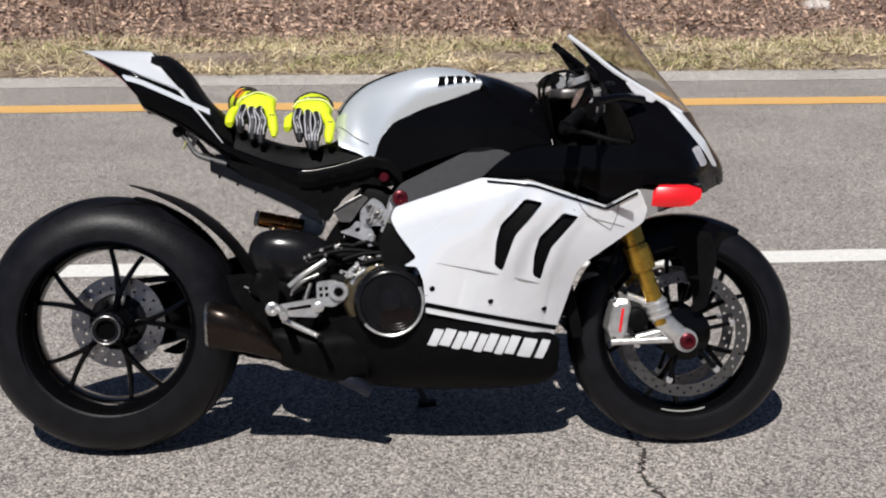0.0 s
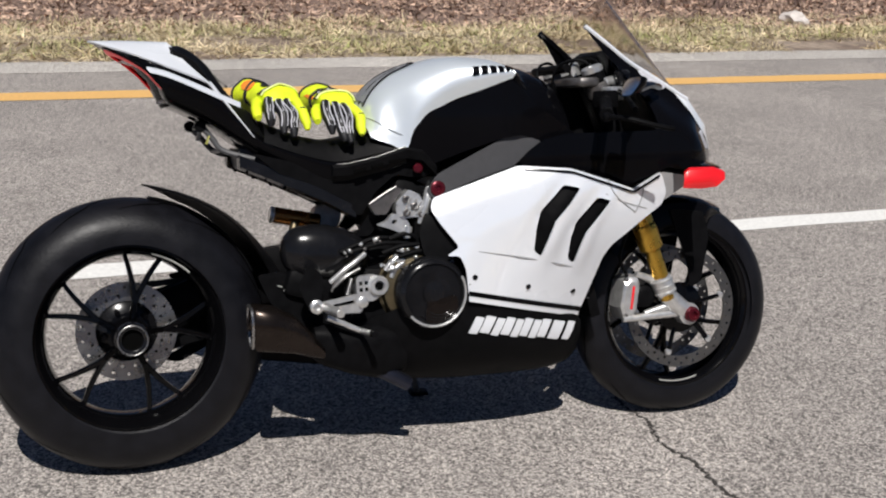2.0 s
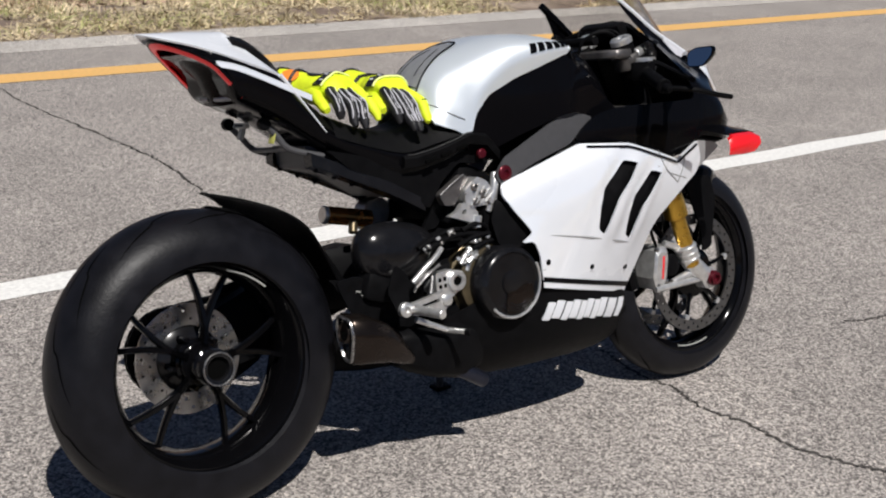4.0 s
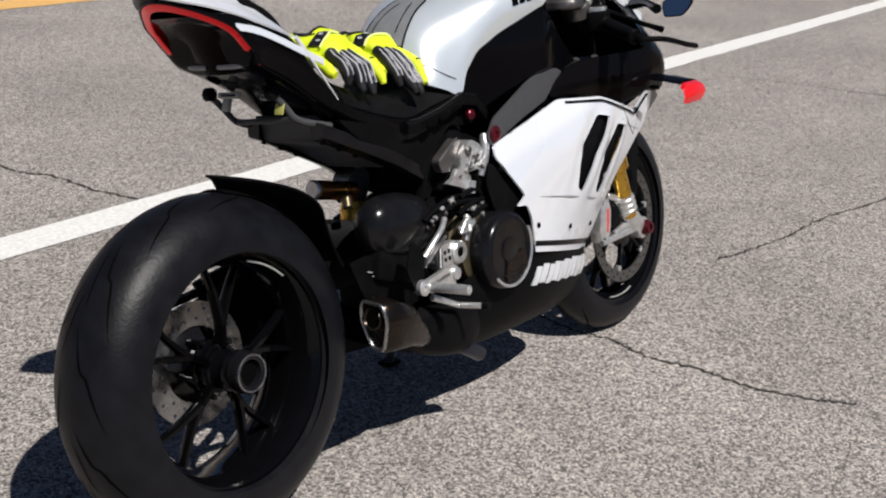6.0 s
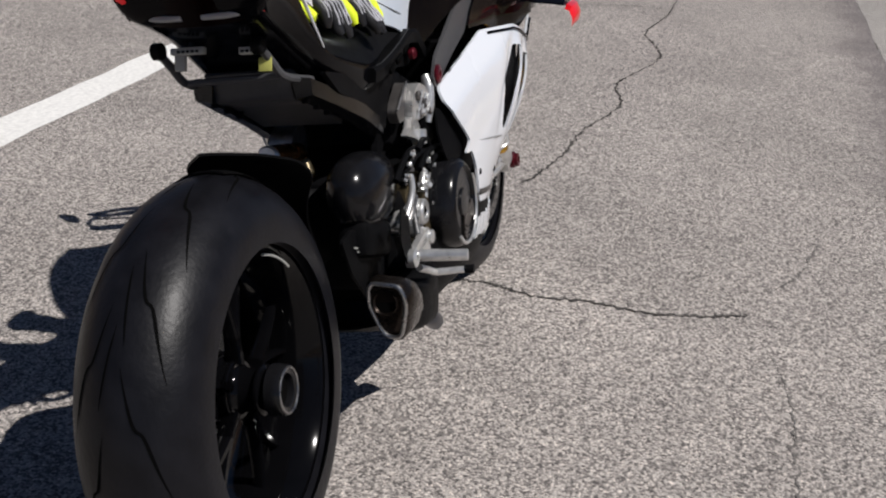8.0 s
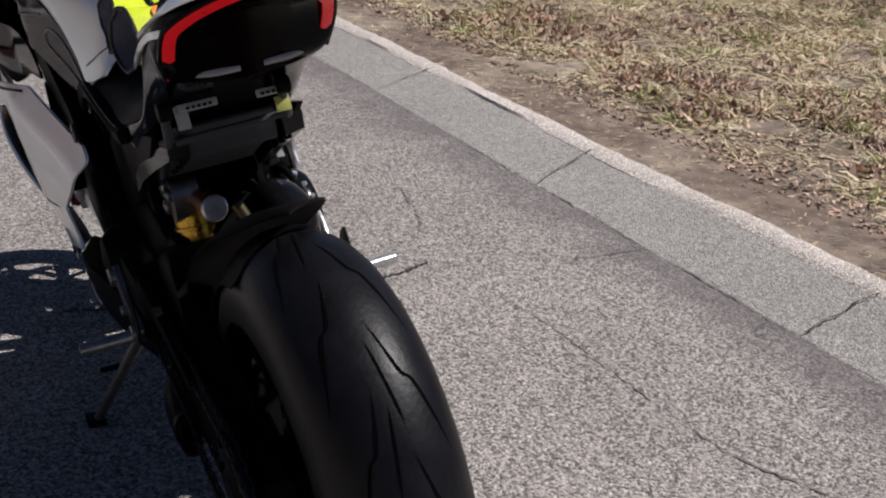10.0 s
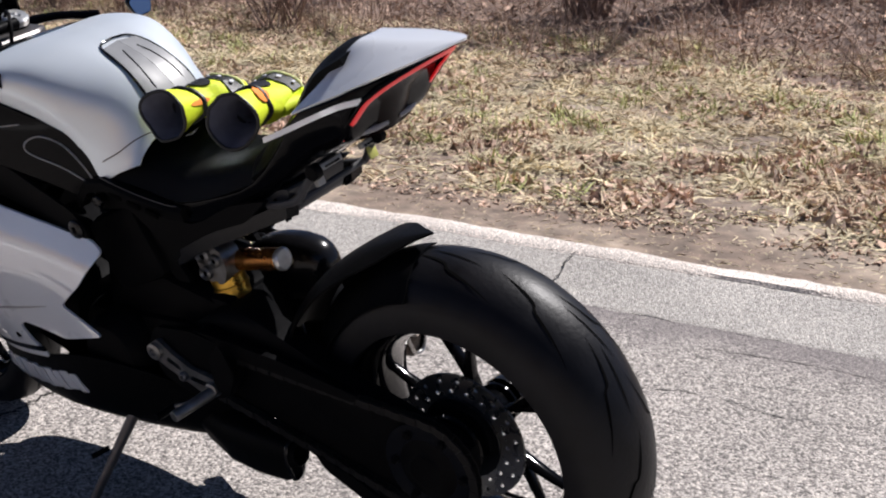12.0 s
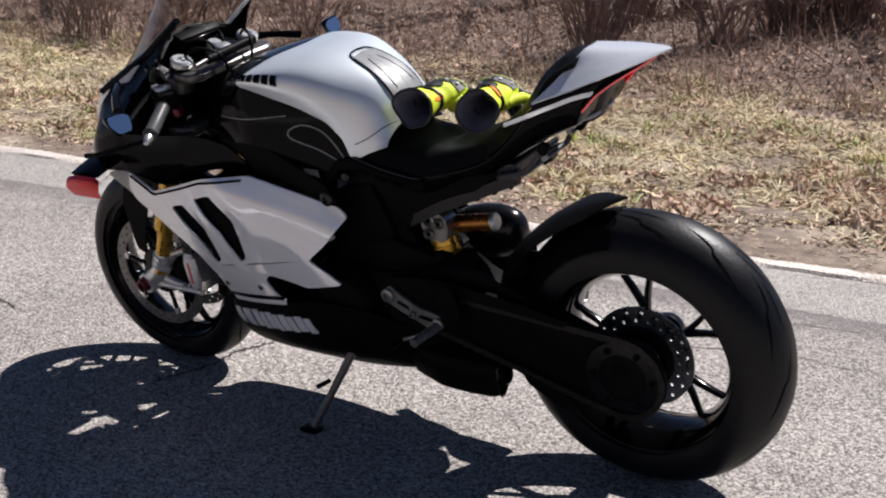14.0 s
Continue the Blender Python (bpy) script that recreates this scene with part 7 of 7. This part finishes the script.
    part("knuckle_band", patch(0.80, 0.97, -0.95, 0.95, 0.002, False), M_GLOVE, root, "black perforated knuckle band")
    for w in (-0.6, -0.2, 0.2, 0.6):
        part("band_hole", patch(0.86, 0.92, w - 0.06, w + 0.06, 0.0045), M_WGREY, root)
    part("band_edge", tube([on_back(0.985, w, 0.004) for w in (-1, -0.7, -0.35, 0, 0.35, 0.7, 1)], 0.0026, 20), M_PALENEON, root, "pale piping")
    part("flash", patch(0.18, 0.46, *flash), M_ORANGE, root, "orange patch")
    side = Vector((1, 0, 0))
    out = Vector((0, -0.7, 0.7))
    for k in range(4):
        f = (k - 1.5) / 1.5
        a = knuckle.lerp(tip, 0.05) + side * f * 0.034 + Vector((0, 0, 0.004))
        reach = (0.80, 1.0, 1.04, 0.92)[k]
        e = knuckle + down * reach + side * (f * 0.037 + (0.003 if k % 2 else -0.003))
        mid = a.lerp(e, 0.5) + Vector((0.002 * f, -0.012, 0.009))
        line = [crease(p) for p in spline([a, mid, e], 9)]
        black = k < 3
        fin = part("finger", tube(line, [0.011, 0.0135, 0.0138, 0.013, 0.0132, 0.0125, 0.0125, 0.011, 0.006], 0, 12), M_GLOVE if black else M_NEON, root)
        if black:  # grey mesh ribs
            for w in (-0.007, 0.0, 0.007):
                part("mesh_rib", tube([p + out * 0.0115 + side * w for p in line[1:8]], 0.0016, 16, 6), M_WGREY, fin)
            for i in (2, 4, 6):
                part("mesh_rib", tube([line[i] + out * 0.0112 + side * w for w in (-0.009, 0, 0.009)], 0.0014, 6, 6), M_WGREY, fin)
        else:
            part("finger_joint", tube([line[4] + out * 0.0118 + side * w for w in (-0.006, 0, 0.006)], 0.0022, 6, 6), M_GLOVE, fin)
    part("thumb", tube([crease(p) for p in spline([knuckle.lerp(cuff, 0.35) + Vector((-0.03, 0, -0.01)), knuckle + Vector((-0.060, -0.02, -0.02)), knuckle + Vector((-0.062, -0.052, -0.043))], 7)], [0.014, 0.0145, 0.014, 0.0135, 0.013, 0.012, 0.008], 0, 12), M_NEON, root)
    return tagged(root, label, "glove", "gloves")


glove((0.342, 0.118, 0.905), (0.385, -0.055, 0.893), (0.392, -0.135, 0.810), "neon yellow and black riding glove with orange cuff, on the seat", (-0.95, -0.25), 0.0)
glove((0.516, 0.108, 0.889), (0.528, -0.06, 0.878), (0.530, -0.14, 0.790), "neon yellow and black riding glove lying against the tank", (-1.0, -0.75), 5.3)
